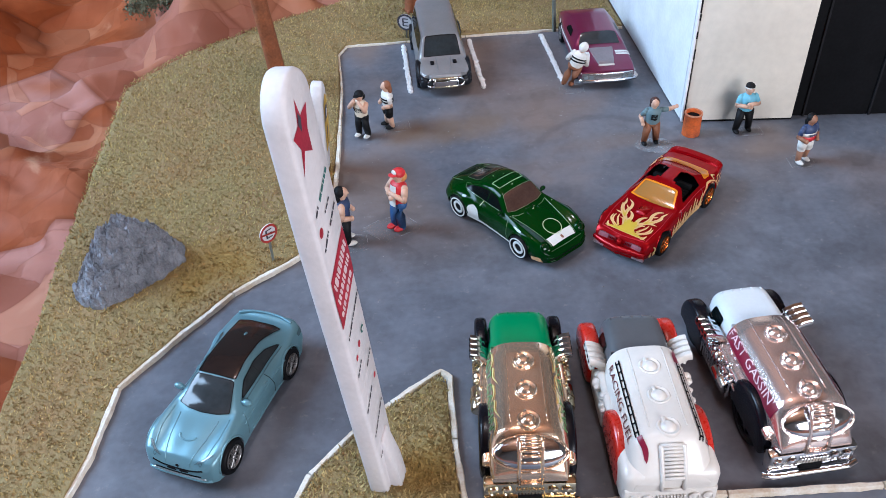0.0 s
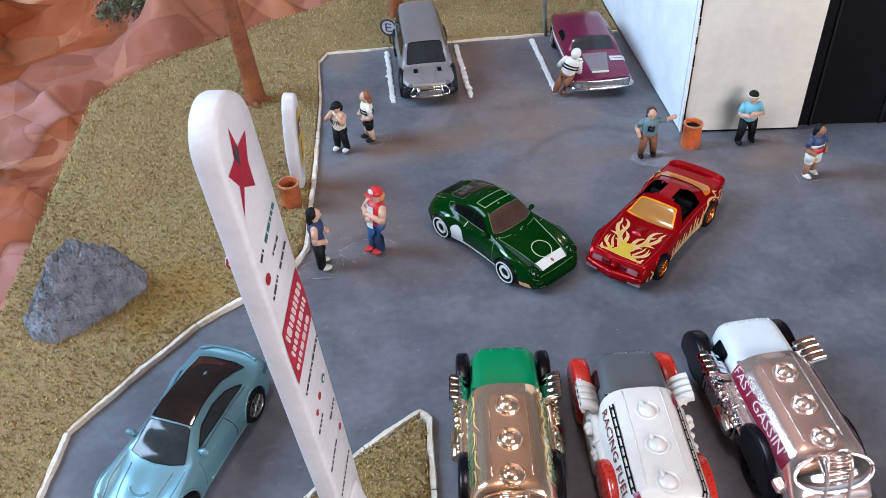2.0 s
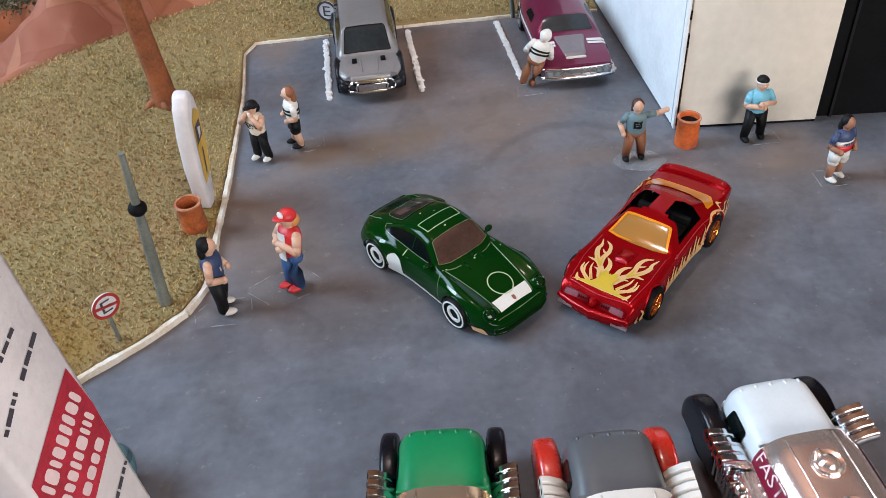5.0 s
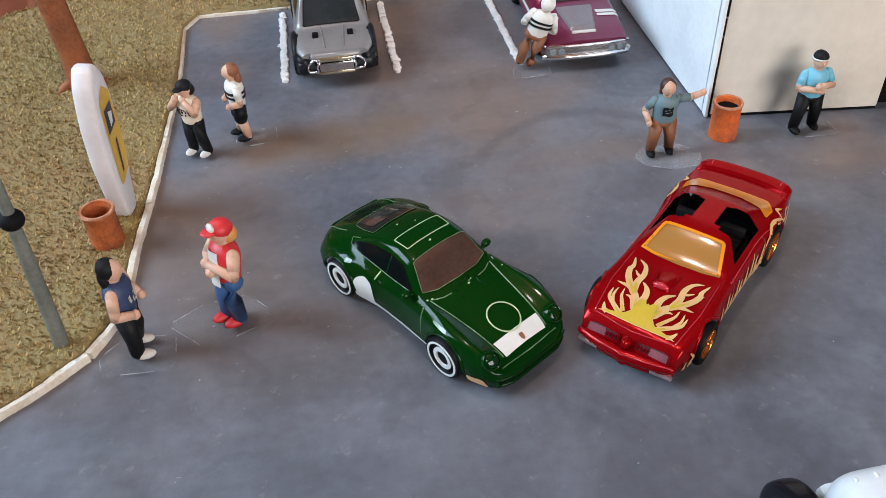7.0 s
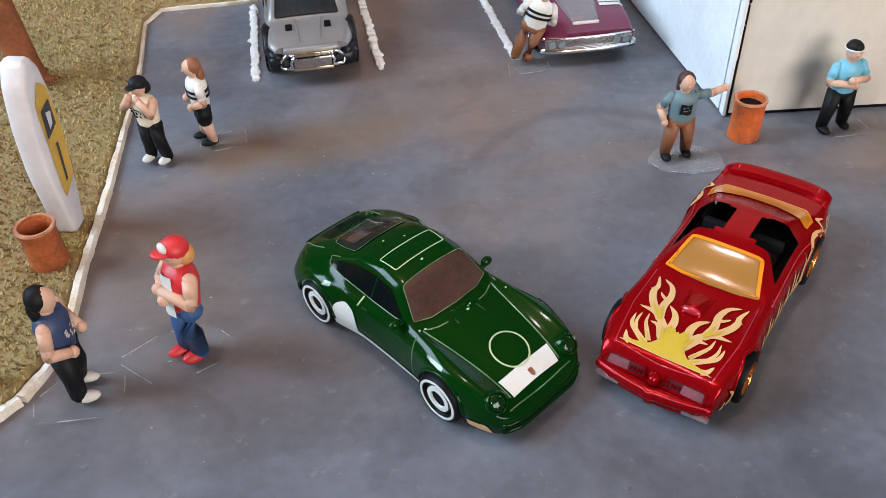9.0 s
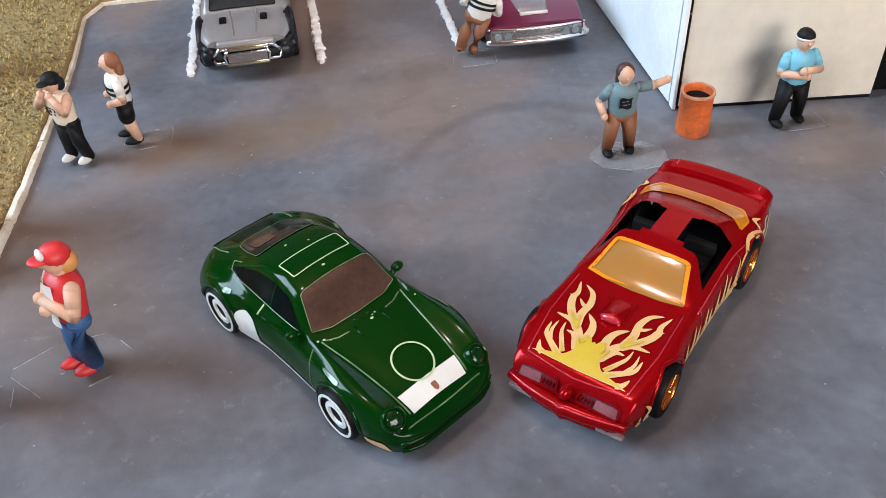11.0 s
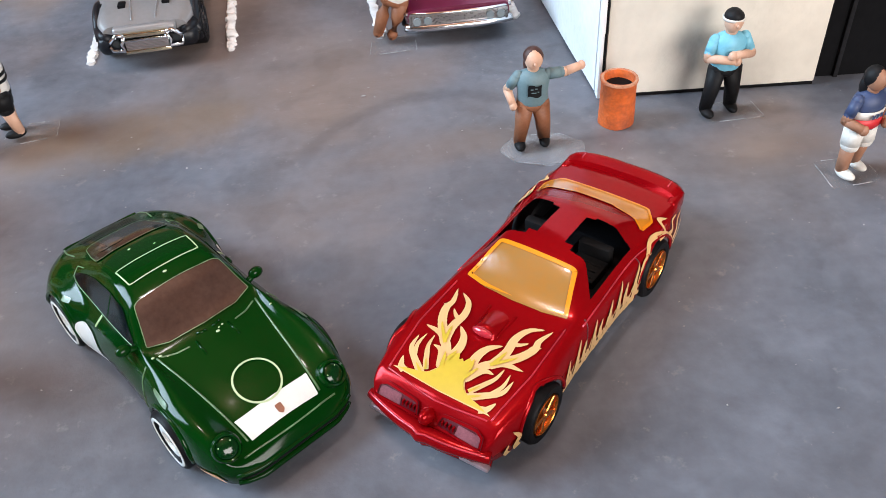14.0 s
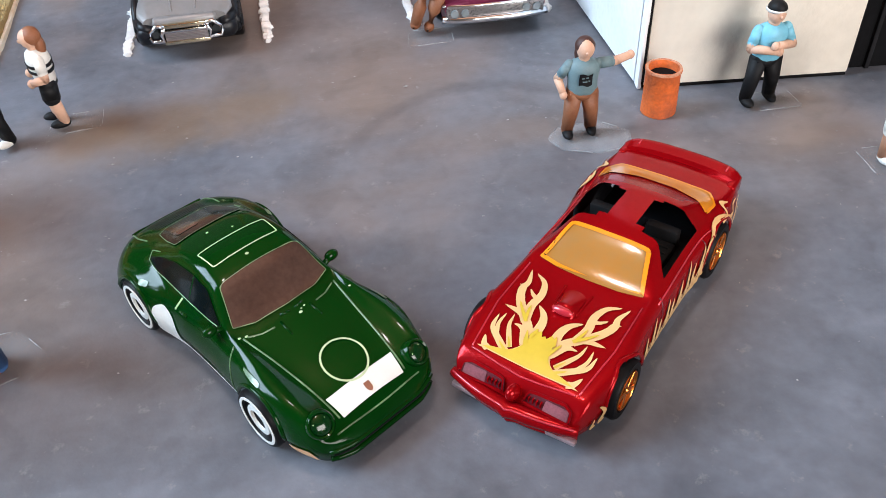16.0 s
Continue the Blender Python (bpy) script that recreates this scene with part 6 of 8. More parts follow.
MUSCLE = dict(y=(-0.0390, 0.0300), round=0.35,
              w0=[(0, .0125), (.1, .0140), (.9, .0140), (1, .0120)], z0=[(0, .0045), (.1, .0035), (1, .0050)],
              w1=[(0, .0140), (.08, .0147), (.3, .0147), (.7, .0152), (1, .0135)], z1=[(0, .0075), (1, .0085)],
              w2=[(0, .0138), (.08, .0142), (.3, .0142), (.7, .0146), (1, .0128)], z2=[(0, .0098), (.1, .0112), (.35, .0122), (.7, .0130), (1, .0120)],
              w3=[(0, .0125), (.1, .0130), (.33, .0126), (.43, .0100), (.75, .0100), (.92, .0112), (1, .0110)], z3=[(0, .0104), (.1, .0117), (.33, .0134), (.43, .0176), (.75, .0174), (.92, .0150), (1, .0128)],
              w4=[(0, .0060), (.33, .0065), (.5, .0060), (1, .0055)], z4=[(0, .0106), (.1, .0120), (.33, .0138), (.43, .0185), (.75, .0183), (.92, .0154), (1, .0131)],
              z5=[(0, .0107), (.1, .0121), (.33, .0139), (.43, .0187), (.75, .0185), (.92, .0156), (1, .0132)])


def muscle():
    t = thing("toy_muscle_coupe", pose(0.0456, 0.1832, 0, 0, 0, -1.8) @ Matrix.Scale(1.07, 4), "purple-red die-cast toy muscle coupe with a white bonnet stripe", "toy car", "parked toy cars")
    WF, WR, zc = -0.0250, 0.0175, 0.0056
    bm, tree = car_shell(t, MUSCLE, [(WF, zc), (WR, zc)], 0.0065, M_PURPLE)
    part("body", bm, M_PURPLE, t, smooth=40)
    chassis(t, 0.0118, -0.0340, 0.0270, 0.0028, 0.0085)
    for y in (WF, WR):
        for x in (-0.0150, 0.0150):
            wheel(t, x, y, zc, 0.0057, 0.0044, "five", M_RIMSILVER, None, "black wheel with a silver rim")
    part("windshield", patch(tree, rounded([(-0.0092, -0.0098), (0.0092, -0.0098), (0.0112, -0.0158), (-0.0112, -0.0158)], 0.1), "z", 0.0002), M_SHINEGLASS, t, "dark tinted windscreen", 180)
    for s in (1, -1):
        part("side_window", patch(tree, rounded([(-0.0056, 0.0140), (-0.0020, 0.0161), (0.0046, 0.0161), (0.0062, 0.0150), (0.0056, 0.0140)], 0.18), "x", 0.0002, side=s), M_DARKGLASS, t, "", 180)
        for y0, y1 in ((-0.0262, -0.0246), (-0.0240, -0.0222)):
            part("bonnet_stripe", patch(tree, [(0.0068 * s, y0), (0.0142 * s, y0), (0.0142 * s, y1), (0.0068 * s, y1)][::s], "z", 0.0002), M_WHITE, t, "white cross stripe", 180)
        part("side_stripe", patch(tree, [(-0.0262, 0.0098), (0.024, 0.0104), (0.024, 0.0116), (-0.0262, 0.0112)], "x", 0.0002, side=s), M_WHITE, t, "", 180)
        for k, x in enumerate((0.0086, 0.0116)):
            bm = bmesh.new()
            cyl(bm, (x * s, -0.0384, 0.0074), (x * s, -0.0400, 0.0074), 0.0013, 0.0011, 14)
            part("headlight", bm, M_HEADLAMP, t, "round clear headlight", 40)
    bm = bmesh.new()
    q = bmesh.new()
    grid(q, lambda u, v: ((v - 0.5) * (0.0100 + 0.0056 * u), -0.0340 + u * 0.0150 - 0.0010 * (1 - u) * (1 - (2 * v - 1) ** 2), 0.0104 + 0.0020 * u + 0.0024 * min(1, 8 * v, 8 * (1 - v)) * min(1, 0.35 + 6 * u) * (1 - 0.45 * u)), 14, 16)
    add(bm, q)
    part("bonnet_scoop", bm, M_SCOOP, t, "grey raised bonnet scoop", 40)
    bm = bmesh.new()
    box(bm, -0.0042, 0.0042, -0.0354, -0.0343, 0.0110, 0.0122, 0.0004)
    part("scoop_lip", bm, M_WHITE, t)
    for nm, z0, z1, w in (("bumper", 0.0042, 0.0064, 0.0148), ("grille_trim", 0.0088, 0.0098, 0.0146)):
        part(nm, bent_bar([(w * k / 6, -0.0398 + 0.0016 * abs(k / 6) ** 3, (z0 + z1) / 2) for k in range(-6, 7)], (z1 - z0) / 2), M_CHROME, t, "chrome trim", 180)
    bm = bmesh.new()
    box(bm, -0.0138, 0.0138, -0.0396, -0.0384, 0.0052, 0.0092, 0.0006)
    part("grille", bm, M_RIMSILVER, t, "silver full-width grille")


muscle()

# ---- tanker hot rods ----
M_GREENCAB = mat("green_plastic_cab", (0.0, 0.19, 0.065), 0.3, 0, 0.05, 100, coat=0.4)
M_GREYCAB = mat("grey_plastic_cab", (0.085, 0.09, 0.098), 0.35, 0, 0.06, 100, coat=0.3)
M_WHITECAB = mat("white_plastic_cab", (0.62, 0.66, 0.68), 0.35, 0, 0.04, 100, coat=0.3)
M_TANKWHITE = mat("white_tank", (0.68, 0.64, 0.585), 0.35, 0, 0.04, 80, coat=0.3)
# copper tint: the brown ceiling's reflection put into the chrome's base colour
M_TANKCHROME = mat("copper_tinted_chrome_tank", (0.97, 0.80, 0.73), 0.19, 0.88, 0.02, 60)
M_REDFENDER = mat("red_plastic", (0.52, 0.022, 0.012), 0.28, 0, 0.05, 100, coat=0.4)
M_BLACKFENDER = mat("black_plastic", (0.006, 0.006, 0.009), 0.25, 0, 0.05, 100, spec=0.2)
# gold chrome, browner than its own tone to carry the ceiling's reflection
M_TANKGOLD = mat("gold_chrome_tank", (0.95, 0.72, 0.52), 0.19, 0.9, 0.02, 60)
M_LETTER_RED = mat("red_print", (0.20, 0.008, 0.03), 0.35, 0, 0.08, 100)
M_LETTER_PINK = mat("pink_white_print", (0.80, 0.62, 0.62), 0.4, 0, 0.08, 100)
M_LETTER_GREEN = mat("green_print", (0.10, 0.26, 0.08), 0.4, 0, 0.1, 100)
M_LETTER_DARK = mat("dark_maroon_print", (0.11, 0.018, 0.025), 0.4, 0, 0.08, 100)
M_STRAW = mat("straw_pinstripe", (0.62, 0.50, 0.18), 0.4, 0, 0.08, 100)


def letters(text, length, height):
    """Flat letters in the built-in font as a mesh, from the origin along x."""
    cu = bpy.data.curves.new("letters", "FONT")
    cu.body, cu.size, cu.resolution_u = text, 1.0, 2
    ob = bpy.data.objects.new("letters", cu)
    scene.collection.objects.link(ob)
    bpy.context.view_layer.update()
    me = bpy.data.meshes.new_from_object(ob.evaluated_get(bpy.context.evaluated_depsgraph_get()))
    bm = bmesh.new()
    bm.from_mesh(me)
    bpy.data.objects.remove(ob)
    bpy.data.curves.remove(cu)
    bpy.data.meshes.remove(me)
    xs, ys = [v.co.x for v in bm.verts], [v.co.y for v in bm.verts]
    for v in bm.verts:
        v.co = Vector(((v.co.x - min(xs)) / (max(xs) - min(xs)) * length, (v.co.y - min(ys)) / (max(ys) - min(ys)) * height, 0))
    return bm


def lay(bm, tree, origin, u, v, n, lift):
    """Lays flat work on a surface: its x runs along u, its y along v, cast down along -n."""
    o, u, v, n = Vector(origin), Vector(u).normalized(), Vector(v).normalized(), Vector(n).normalized()
    bad = []
    for w in bm.verts:
        p = o + u * w.co.x + v * w.co.y
        hit = tree.ray_cast(p + n * 0.03, -n)
        if hit[0] is None:
            bad.append(w)
        else:
            w.co = hit[0] + n * lift
    bmesh.ops.delete(bm, geom=bad, context="VERTS")
    return bm


def flat_bar(run, y, half, thick):
    """A flat-sided pipe bent in the x-z plane at one y, with its edges taken off."""
    bm = bmesh.new()
    rings = []
    run = [Vector(p) for p in run]
    for i, p in enumerate(run):
        d = (run[min(i + 1, len(run) - 1)] - run[max(i - 1, 0)]).normalized()
        nr = Vector((-d.y, d.x))
        ring = []
        for a, b in ((-1, -0.6), (-0.6, -1), (0.6, -1), (1, -0.6), (1, 0.6), (0.6, 1), (-0.6, 1), (-1, 0.6)):
            q = p + nr * thick * b
            ring.append(bm.verts.new((q.x, y + half * a, q.y)))
        rings.append(ring)
    for a, b in zip(rings, rings[1:]):
        for k in range(8):
            bm.faces.new((a[k], a[(k + 1) % 8], b[(k + 1) % 8], b[k]))
    bm.faces.new(rings[0])
    bm.faces.new(rings[-1])
    return bm


def tanker(m, label, cab_m, tank_m, base_m, fender_m, style):
    t = thing("toy_tanker", m, label, "toy truck", "parked tanker toys")
    # tank: long barrel with a sloping rounded tail
    bm = bmesh.new()

    def tank(u, v):
        y = 0.0068 - 0.0448 * u
        a = math.pi * v
        tail = max(0.0, (u - 0.79) / 0.21)
        h = 0.0142 * (1 - 0.74 * tail**1.35)
        w = 0.0126 * (1 - 0.10 * tail**2) * (0.93 + 0.07 * min(1, u * 8))
        c, s = math.cos(a), math.sin(a)
        e = 0.62
        return (w * math.copysign(abs(c) ** e, c), y, 0.0138 + h * (abs(s) ** e) * (0.96 + 0.04 * min(1, u * 12)))
    vs = grid(bm, tank, 40, 40)
    bm.faces.new(vs[0])
    bm.faces.new(vs[-1])
    bmesh.ops.recalc_face_normals(bm, faces=bm.faces)
    tree = BVHTree.FromBMesh(bm)
    part("tank", bm, tank_m, t, smooth=60)
    for k in range(3):
        y = -0.0022 - 0.0120 * k
        z = tree.ray_cast((0, y, 0.1), (0, 0, -1))[0].z
        low = 0.0007 if style == "white" else 0.0
        z -= low
        bm = bmesh.new()
        lathe(bm, [(z - 0.0008, 0.0037), (z + 0.0006, 0.0036), (z + 0.0010, 0.0032), (z + 0.0007, 0.0024), (z + 0.0010, 0.0019), (z + 0.0016, 0.0016), (z + 0.0018, 0.0009), (z + 0.0018, 0.0001)], 24, "z", (0, y, 0))
        cap = part("filler_cap", bm, tank_m, t, "round raised filler cap", 50)
        bm = bmesh.new()
        box(bm, -0.0016, -0.0005, y + 0.0010, y + 0.0032, z, z + 0.0016, 0.0003)
        part("hinge", bm, tank_m, cap)
    if style == "white":
        bm = bmesh.new()
        box(bm, -0.0149, 0.0149, -0.0378, -0.0100, 0.0048, 0.0196, 0.0034, 4)
        part("tank_skirt", bm, tank_m, t, "broad white lower half of the tank", 50)
    # barrel seams
    for s in (1, -1):
        line = [tree.ray_cast((0.0056 * s, 0.0060 - 0.0032 * k, 0.1), (0, 0, -1))[0] for k in range(11)]
        part("tank_seam", bent_bar([p for p in line if p], 0.00022), tank_m, t, smooth=180)
    # ladder over the tail
    pts = []
    for k in range(10):
        y = -0.0318 - 0.0061 * k / 9
        z = tree.ray_cast((0, y, 0.1), (0, 0, -1))[0]
        pts.append((y, (z.z if z else 0.016) + 0.0008 + (0 if style == "white" else 0.0050 * math.sin(math.pi * k / 9) ** 0.5)))
    pts.append((-0.0384, pts[-1][1] - 0.0050))
    lad = part("ladder", bent_bar([(0.0034, y, z) for y, z in pts], 0.0007), tank_m, t, "tail ladder", 180)
    part("rail", bent_bar([(-0.0034, y, z) for y, z in pts], 0.0007), tank_m, lad, smooth=180)
    for k in range(0, 11):
        y, z = pts[min(k, 10)]
        bm = bmesh.new()
        cyl(bm, (-0.0034, y, z), (0.0034, y, z), 0.00055, None, 8)
        part("rung", bm, tank_m, lad, smooth=180)
    # frame and tail panel
    bm = bmesh.new()
    box(bm, -0.0118, 0.0118, -0.0360, 0.0250, 0.0040, 0.0145, 0.0010)
    part("chassis", bm, base_m, t)
    bm = bmesh.new()
    box(bm, -0.0142, 0.0142, -0.0382, -0.0340, 0.0045, 0.0128, 0.0010)
    part("tail_panel", bm, base_m, t)
    for s in (1, -1):
        for x in (0.0070, 0.0112):
            bm = bmesh.new()
            lathe(bm, [(0, 0.0017), (0.0008, 0.0017), (0.0010, 0.0013), (0.0007, 0.0010), (0.0011, 0.0002)], 16, "z")
            bm.transform(pose(x * s, -0.0381, 0.0098, 90, 0, 0))
            part("tail_light", bm, base_m, t, smooth=50)
        # side tube, running board, engine block
        bm = bmesh.new()
        cyl(bm, (0.0128 * s, 0.0060, 0.0158), (0.0128 * s, -0.0330, 0.0158), 0.0016, None, 14, 0.0003)
        part("side_tube", bm, tank_m, t, smooth=50)
        bm = bmesh.new()
        box(bm, 0.0128 * s - 0.0022, 0.0128 * s + 0.0022, -0.0075, 0.0120, 0.0045, 0.0120, 0.0008)
        part("side_box", bm, base_m, t)
        if style != "white":
            # ribbed engine block and a lying cylinder beside it
            bm = bmesh.new()
            box(bm, 0.0142 * s - 0.0018, 0.0142 * s + 0.0018, 0.0040, 0.0160, 0.0060, 0.0142, 0.0006)
            block = part("engine_block", bm, base_m, t, "ribbed chrome engine block")
            for k in range(6):
                y = 0.0050 + 0.0019 * k
                bm = bmesh.new()
                box(bm, 0.0146 * s - 0.0019, 0.0146 * s + 0.0019, y, y + 0.0009, 0.0070, 0.0148, 0.0003)
                part("rib", bm, base_m, block)
            bm = bmesh.new()
            cyl(bm, (0.0150 * s, -0.0070, 0.0092), (0.0150 * s, 0.0026, 0.0092), 0.0024, None, 18, 0.0005)
            cyl(bm, (0.0150 * s, -0.0030, 0.0092), (0.0150 * s, -0.0022, 0.0092), 0.0027, None, 18)
            part("air_cylinder", bm, base_m, t, "short chrome cylinder", 40)
            part("side_pipe", bent_bar([(0.0136 * s, 0.0030, 0.0136), (0.0142 * s, -0.0040, 0.0130), (0.0140 * s, -0.0110, 0.0126)], 0.0009, 10), tank_m, t, smooth=180)
        for k in range(11):
            bm = bmesh.new()
            q = bmesh.new()
            rr = random.Random(k)
            lathe(q, [(-0.0010, 0.0012), (0.0006, 0.0012), (0.0010, 0.0008), (0.0010, 0.0001)], 10, "z")
            q.transform(pose(0.0138 * s + rr.uniform(-0.0008, 0.0020) * s, 0.0135 - 0.0021 * k, 0.0115 + rr.uniform(0, 0.0045), rr.uniform(-40, 40), 35 * s, 0) @ Matrix.Scale(rr.uniform(0.7, 1.5), 4))
            add(bm, q)
            part("engine_fitting", bm, base_m, t, smooth=50)
        for k in range(4):
            y = 0.0150 - 0.0025 * k
            reach = 0.0026 if style == "chrome" else 0.0008
            run = [(0.0108, 0.0136), (0.0118, 0.0168), (0.0132 + 0.2 * reach, 0.0192), (0.0150 + 0.6 * reach, 0.0204), (0.0164 + reach, 0.0207)]
            pipe = part("exhaust_pipe", flat_bar([(x * s, z) for x, z in run], y, 0.00116, 0.00150), M_CHROME if style != "white" else tank_m, t, "", 40)
            bm = bmesh.new()
            ex = (0.0164 + reach) * s
            box(bm, min(ex, ex + 0.00012 * s), max(ex, ex + 0.00012 * s), y - 0.0006, y + 0.0006, 0.0202, 0.0212)
            part("pipe_mouth", bm, M_BLACK, pipe, "dark open end")
        # wheels and fenders
        wheel(t, 0.0141 * s, -0.0190, 0.0104, 0.0104, 0.0046, "five", {"gold": M_CHROME, "white": M_CHROME, "chrome": M_BLACKFENDER}[style], None, "large black rear wheel")
        wheel(t, 0.0150 * s, 0.0240, 0.0080, 0.0080, 0.0044, "five", {"gold": M_CHROME, "white": M_CHROME, "chrome": M_BLACKFENDER}[style], None, "black front wheel")
        for (y, z, r, x0, x1, back) in ((-0.0190, 0.0104, 0.0112, 0.0100, 0.0152 if style != "chrome" else 0.0148, 1.22), (0.0240, 0.0080, 0.0100, 0.0108, 0.0154 if style == "gold" else 0.0166, 1.25)):
            # closed arch over the wheel, drawn out behind it
            bm = bmesh.new()

            def fen(u, v):
                a = radians(-22 + 214 * u)
                rr = r * (1 - 0.30 * abs(2 * v - 1) ** 3.5)
                return ((x0 + (x1 - x0) * (0.5 - 0.5 * math.cos(math.pi * v))) * s, y - rr * math.cos(a) * (back if math.cos(a) > 0 else 1.0), max(0.0030, z + rr * math.sin(a)))
            vs = grid(bm, fen, 26, 12)
            for k in (0, -1):
                bm.faces.new([row[k] for row in vs])
            part("fender", bm, fender_m, t, "rounded %s fender" % ("red" if style == "white" else "black"), 50)
    bm = bmesh.new()
    for k in range(9):
        x = -0.0040 + k * 0.0010
        box(bm, x - 0.00035, x + 0.00035, -0.0390, -0.0378, 0.0086, 0.0108, 0.0001, 1)
    part("ribbed_grille", bm, base_m, t)
    bm = bmesh.new()
    box(bm, -0.0036, 0.0036, -0.0386, -0.0378, 0.0050, 0.0078, 0.0002)
    part("tow_recess", bm, M_BLACK, t)
    part("bumper", bent_bar([(0.0154 * k / 5, -0.0392 + (0.0012 if abs(k) == 5 else 0), 0.0042) for k in range(-5, 6)], 0.0011), base_m, t, smooth=60)
    # eye-shaped dome at the top of the tail
    if style != "white":
        m = pose(0, -0.0338, 0.0226, -44, 0, 0)
        bm = bmesh.new()
        ball(bm, (0, 0, 0), 0.0114, 0.0030, 0.0052, 28, m)
        dome = part("tail_dome", bm, M_CHROME, t, "curved mirror-like tail dome", 180)
        rim = [m @ Vector((0.0115 * math.cos(a * math.pi / 16), -0.0008, 0.0053 * math.sin(a * math.pi / 16))) for a in range(33)]
        part("dome_rim", bent_bar(rim, 0.00032), tank_m, dome, smooth=180)
    # cab: rounded box with raked front, roof lamps, side window
    bm = bmesh.new()

    def cab(u, v):
        y = 0.0074 + 0.0206 * u
        a = math.pi * v
        c, s = math.cos(a), math.sin(a)
        k = max(0.0, (u - 0.72) / 0.28)
        w = (0.0112 - 0.0008 * u) * (1 - 0.30 * k**2.2)
        h = 0.0154 * (1 - 0.36 * k**2.5) * (0.96 + 0.04 * math.sin(math.pi * u))
        e = 0.40
        return (w * math.copysign(abs(c) ** e, c), y, 0.0092 + h * abs(s) ** e)
    vs = grid(bm, cab, 24, 40)
    bm.faces.new(vs[0])
    bm.faces.new(vs[-1])
    bmesh.ops.recalc_face_normals(bm, faces=bm.faces)
    ctree = BVHTree.FromBMesh(bm)
    body = part("cab", bm, cab_m, t, "smooth plastic cab", 50)
    for k in range(5):
        bm = bmesh.new()
        x = (k - 2) * 0.0036
        h = ctree.ray_cast((x, 0.0236, 0.1), (0, 0, -1))[0]
        ball(bm, (x, 0.0236, h.z), 0.0004, 0.0007, 0.0004, 8)
        part("roof_lamp", bm, cab_m, body, smooth=180)
    for s in (1, -1):
        part("cab_window", patch(ctree, rounded([(0.0130, 0.0165), (0.0130, 0.0215), (0.0200, 0.0215), (0.0215, 0.0165)], 0.15), "x", 0.0002, side=s), M_DARKGLASS, body, "", 180)
    bm = bmesh.new()
    box(bm, -0.0102, 0.0102, 0.0074, 0.0082, 0.0233, 0.0247, 0.0003)
    part("cab_rear_edge", bm, cab_m, body)
    bm = bmesh.new()
    box(bm, -0.0075, 0.0075, 0.0260, 0.0310, 0.0045, 0.0125, 0.0018)
    part("nose", bm, cab_m, t)
    # print along both flanks of the tank
    for s in (1, -1):
        u, v = ((0, -1, 0), (0.75, 0, 0.66)) if s < 0 else ((0, 1, 0), (-0.75, 0, 0.66))
        n = (0.66 * s, 0, 0.75)
        back = 0.0035 if style == "white" else 0.0
        o = (0.0120 * s, (0.0055 if s < 0 else -0.0270) - back, 0.0226)
        if style == "chrome":
            q = bmesh.new()
            grid(q, lambda a, b: (-0.001 + a * 0.0360, -0.0016 + b * 0.0042, 0), 24, 8)
            part("print_band", lay(q, tree, o, u, v, n, 0.0002), M_LETTER_RED, t, "red printed band", 180)
            part("lettering", lay(letters("FAST GASSIN'", 0.0325, 0.0030), tree, o, u, v, n, 0.00045), M_LETTER_PINK, t, "pale lettering on a red band", 180)
        elif style == "gold":
            part("lettering", lay(letters("FAST GASSIN'", 0.0325, 0.0030), tree, o, u, v, n, 0.0003), M_LETTER_GREEN, t, "green lettering", 180)
            for k in range(5):
                q = bmesh.new()
                bend = 1.6 if k % 2 else -1.6
                x0 = 2 + 6.6 * k
                tp = lick([(x0, 3.4 + 0.5 * (k % 2)), (x0 + 3.8, 3.7), (x0 + 7.2, 3.7 + bend)], 0.7, n=10)
                q.faces.new([q.verts.new((a, b, 0)) for a, b in tp])
                bmesh.ops.triangulate(q, faces=(q.normal_update(), q.faces[:])[1])
                part("scroll_line", lay(q, tree, o, u, v, n, 0.0003 + 0.00002 * k), M_STRAW, t, "", 180)
        else:
            part("lettering", lay(letters("RACING FUEL", 0.0300, 0.0024), tree, o, u, v, n, 0.0003), M_LETTER_DARK, t, "dark maroon lettering", 180)
            q = bmesh.new()
            for b0 in (0.0034, 0.0046):
                grid(q, lambda a, b: (a * 0.0300, b0 + b * 0.0005, 0), 24, 1)
            for k in range(9):
                x = 0.001 + k * 0.0034
                grid(q, lambda a, b: (x + a * 0.0006, 0.0034 + b * 0.0014, 0), 1, 2)
            part("print_stripe", lay(q, tree, o, u, v, n, 0.0003), M_CHASSIS, t, "black hose stripe", 180)
            q = bmesh.new()
            tp = lick([(30.0, 4.8), (33.6, 4.6), (36.6, 2.6)], 2.2, n=10)
            q.faces.new([q.verts.new((a, b, 0)) for a, b in tp])
            bmesh.ops.triangulate(q, faces=(q.normal_update(), q.faces[:])[1])
            part("print_flame", lay(q, tree, o, u, v, n, 0.00034), M_LETTER_RED, t, "", 180)


tanker(pose(-0.0429, -0.0786, 0, 0, 0, -6.1) @ Matrix.Scale(1.05, 4), "chrome toy fuel tanker with a green cab", M_GREENCAB, M_TANKGOLD, M_GOLD, M_BLACKFENDER, "gold")
tanker(pose(-0.0016, -0.0864, 0, 0, 0, -3.1) @ Matrix.Scale(1.05, 4), "white toy fuel tanker with a grey cab and red fenders", M_GREYCAB, M_TANKWHITE, M_TANKWHITE, M_REDFENDER, "white")
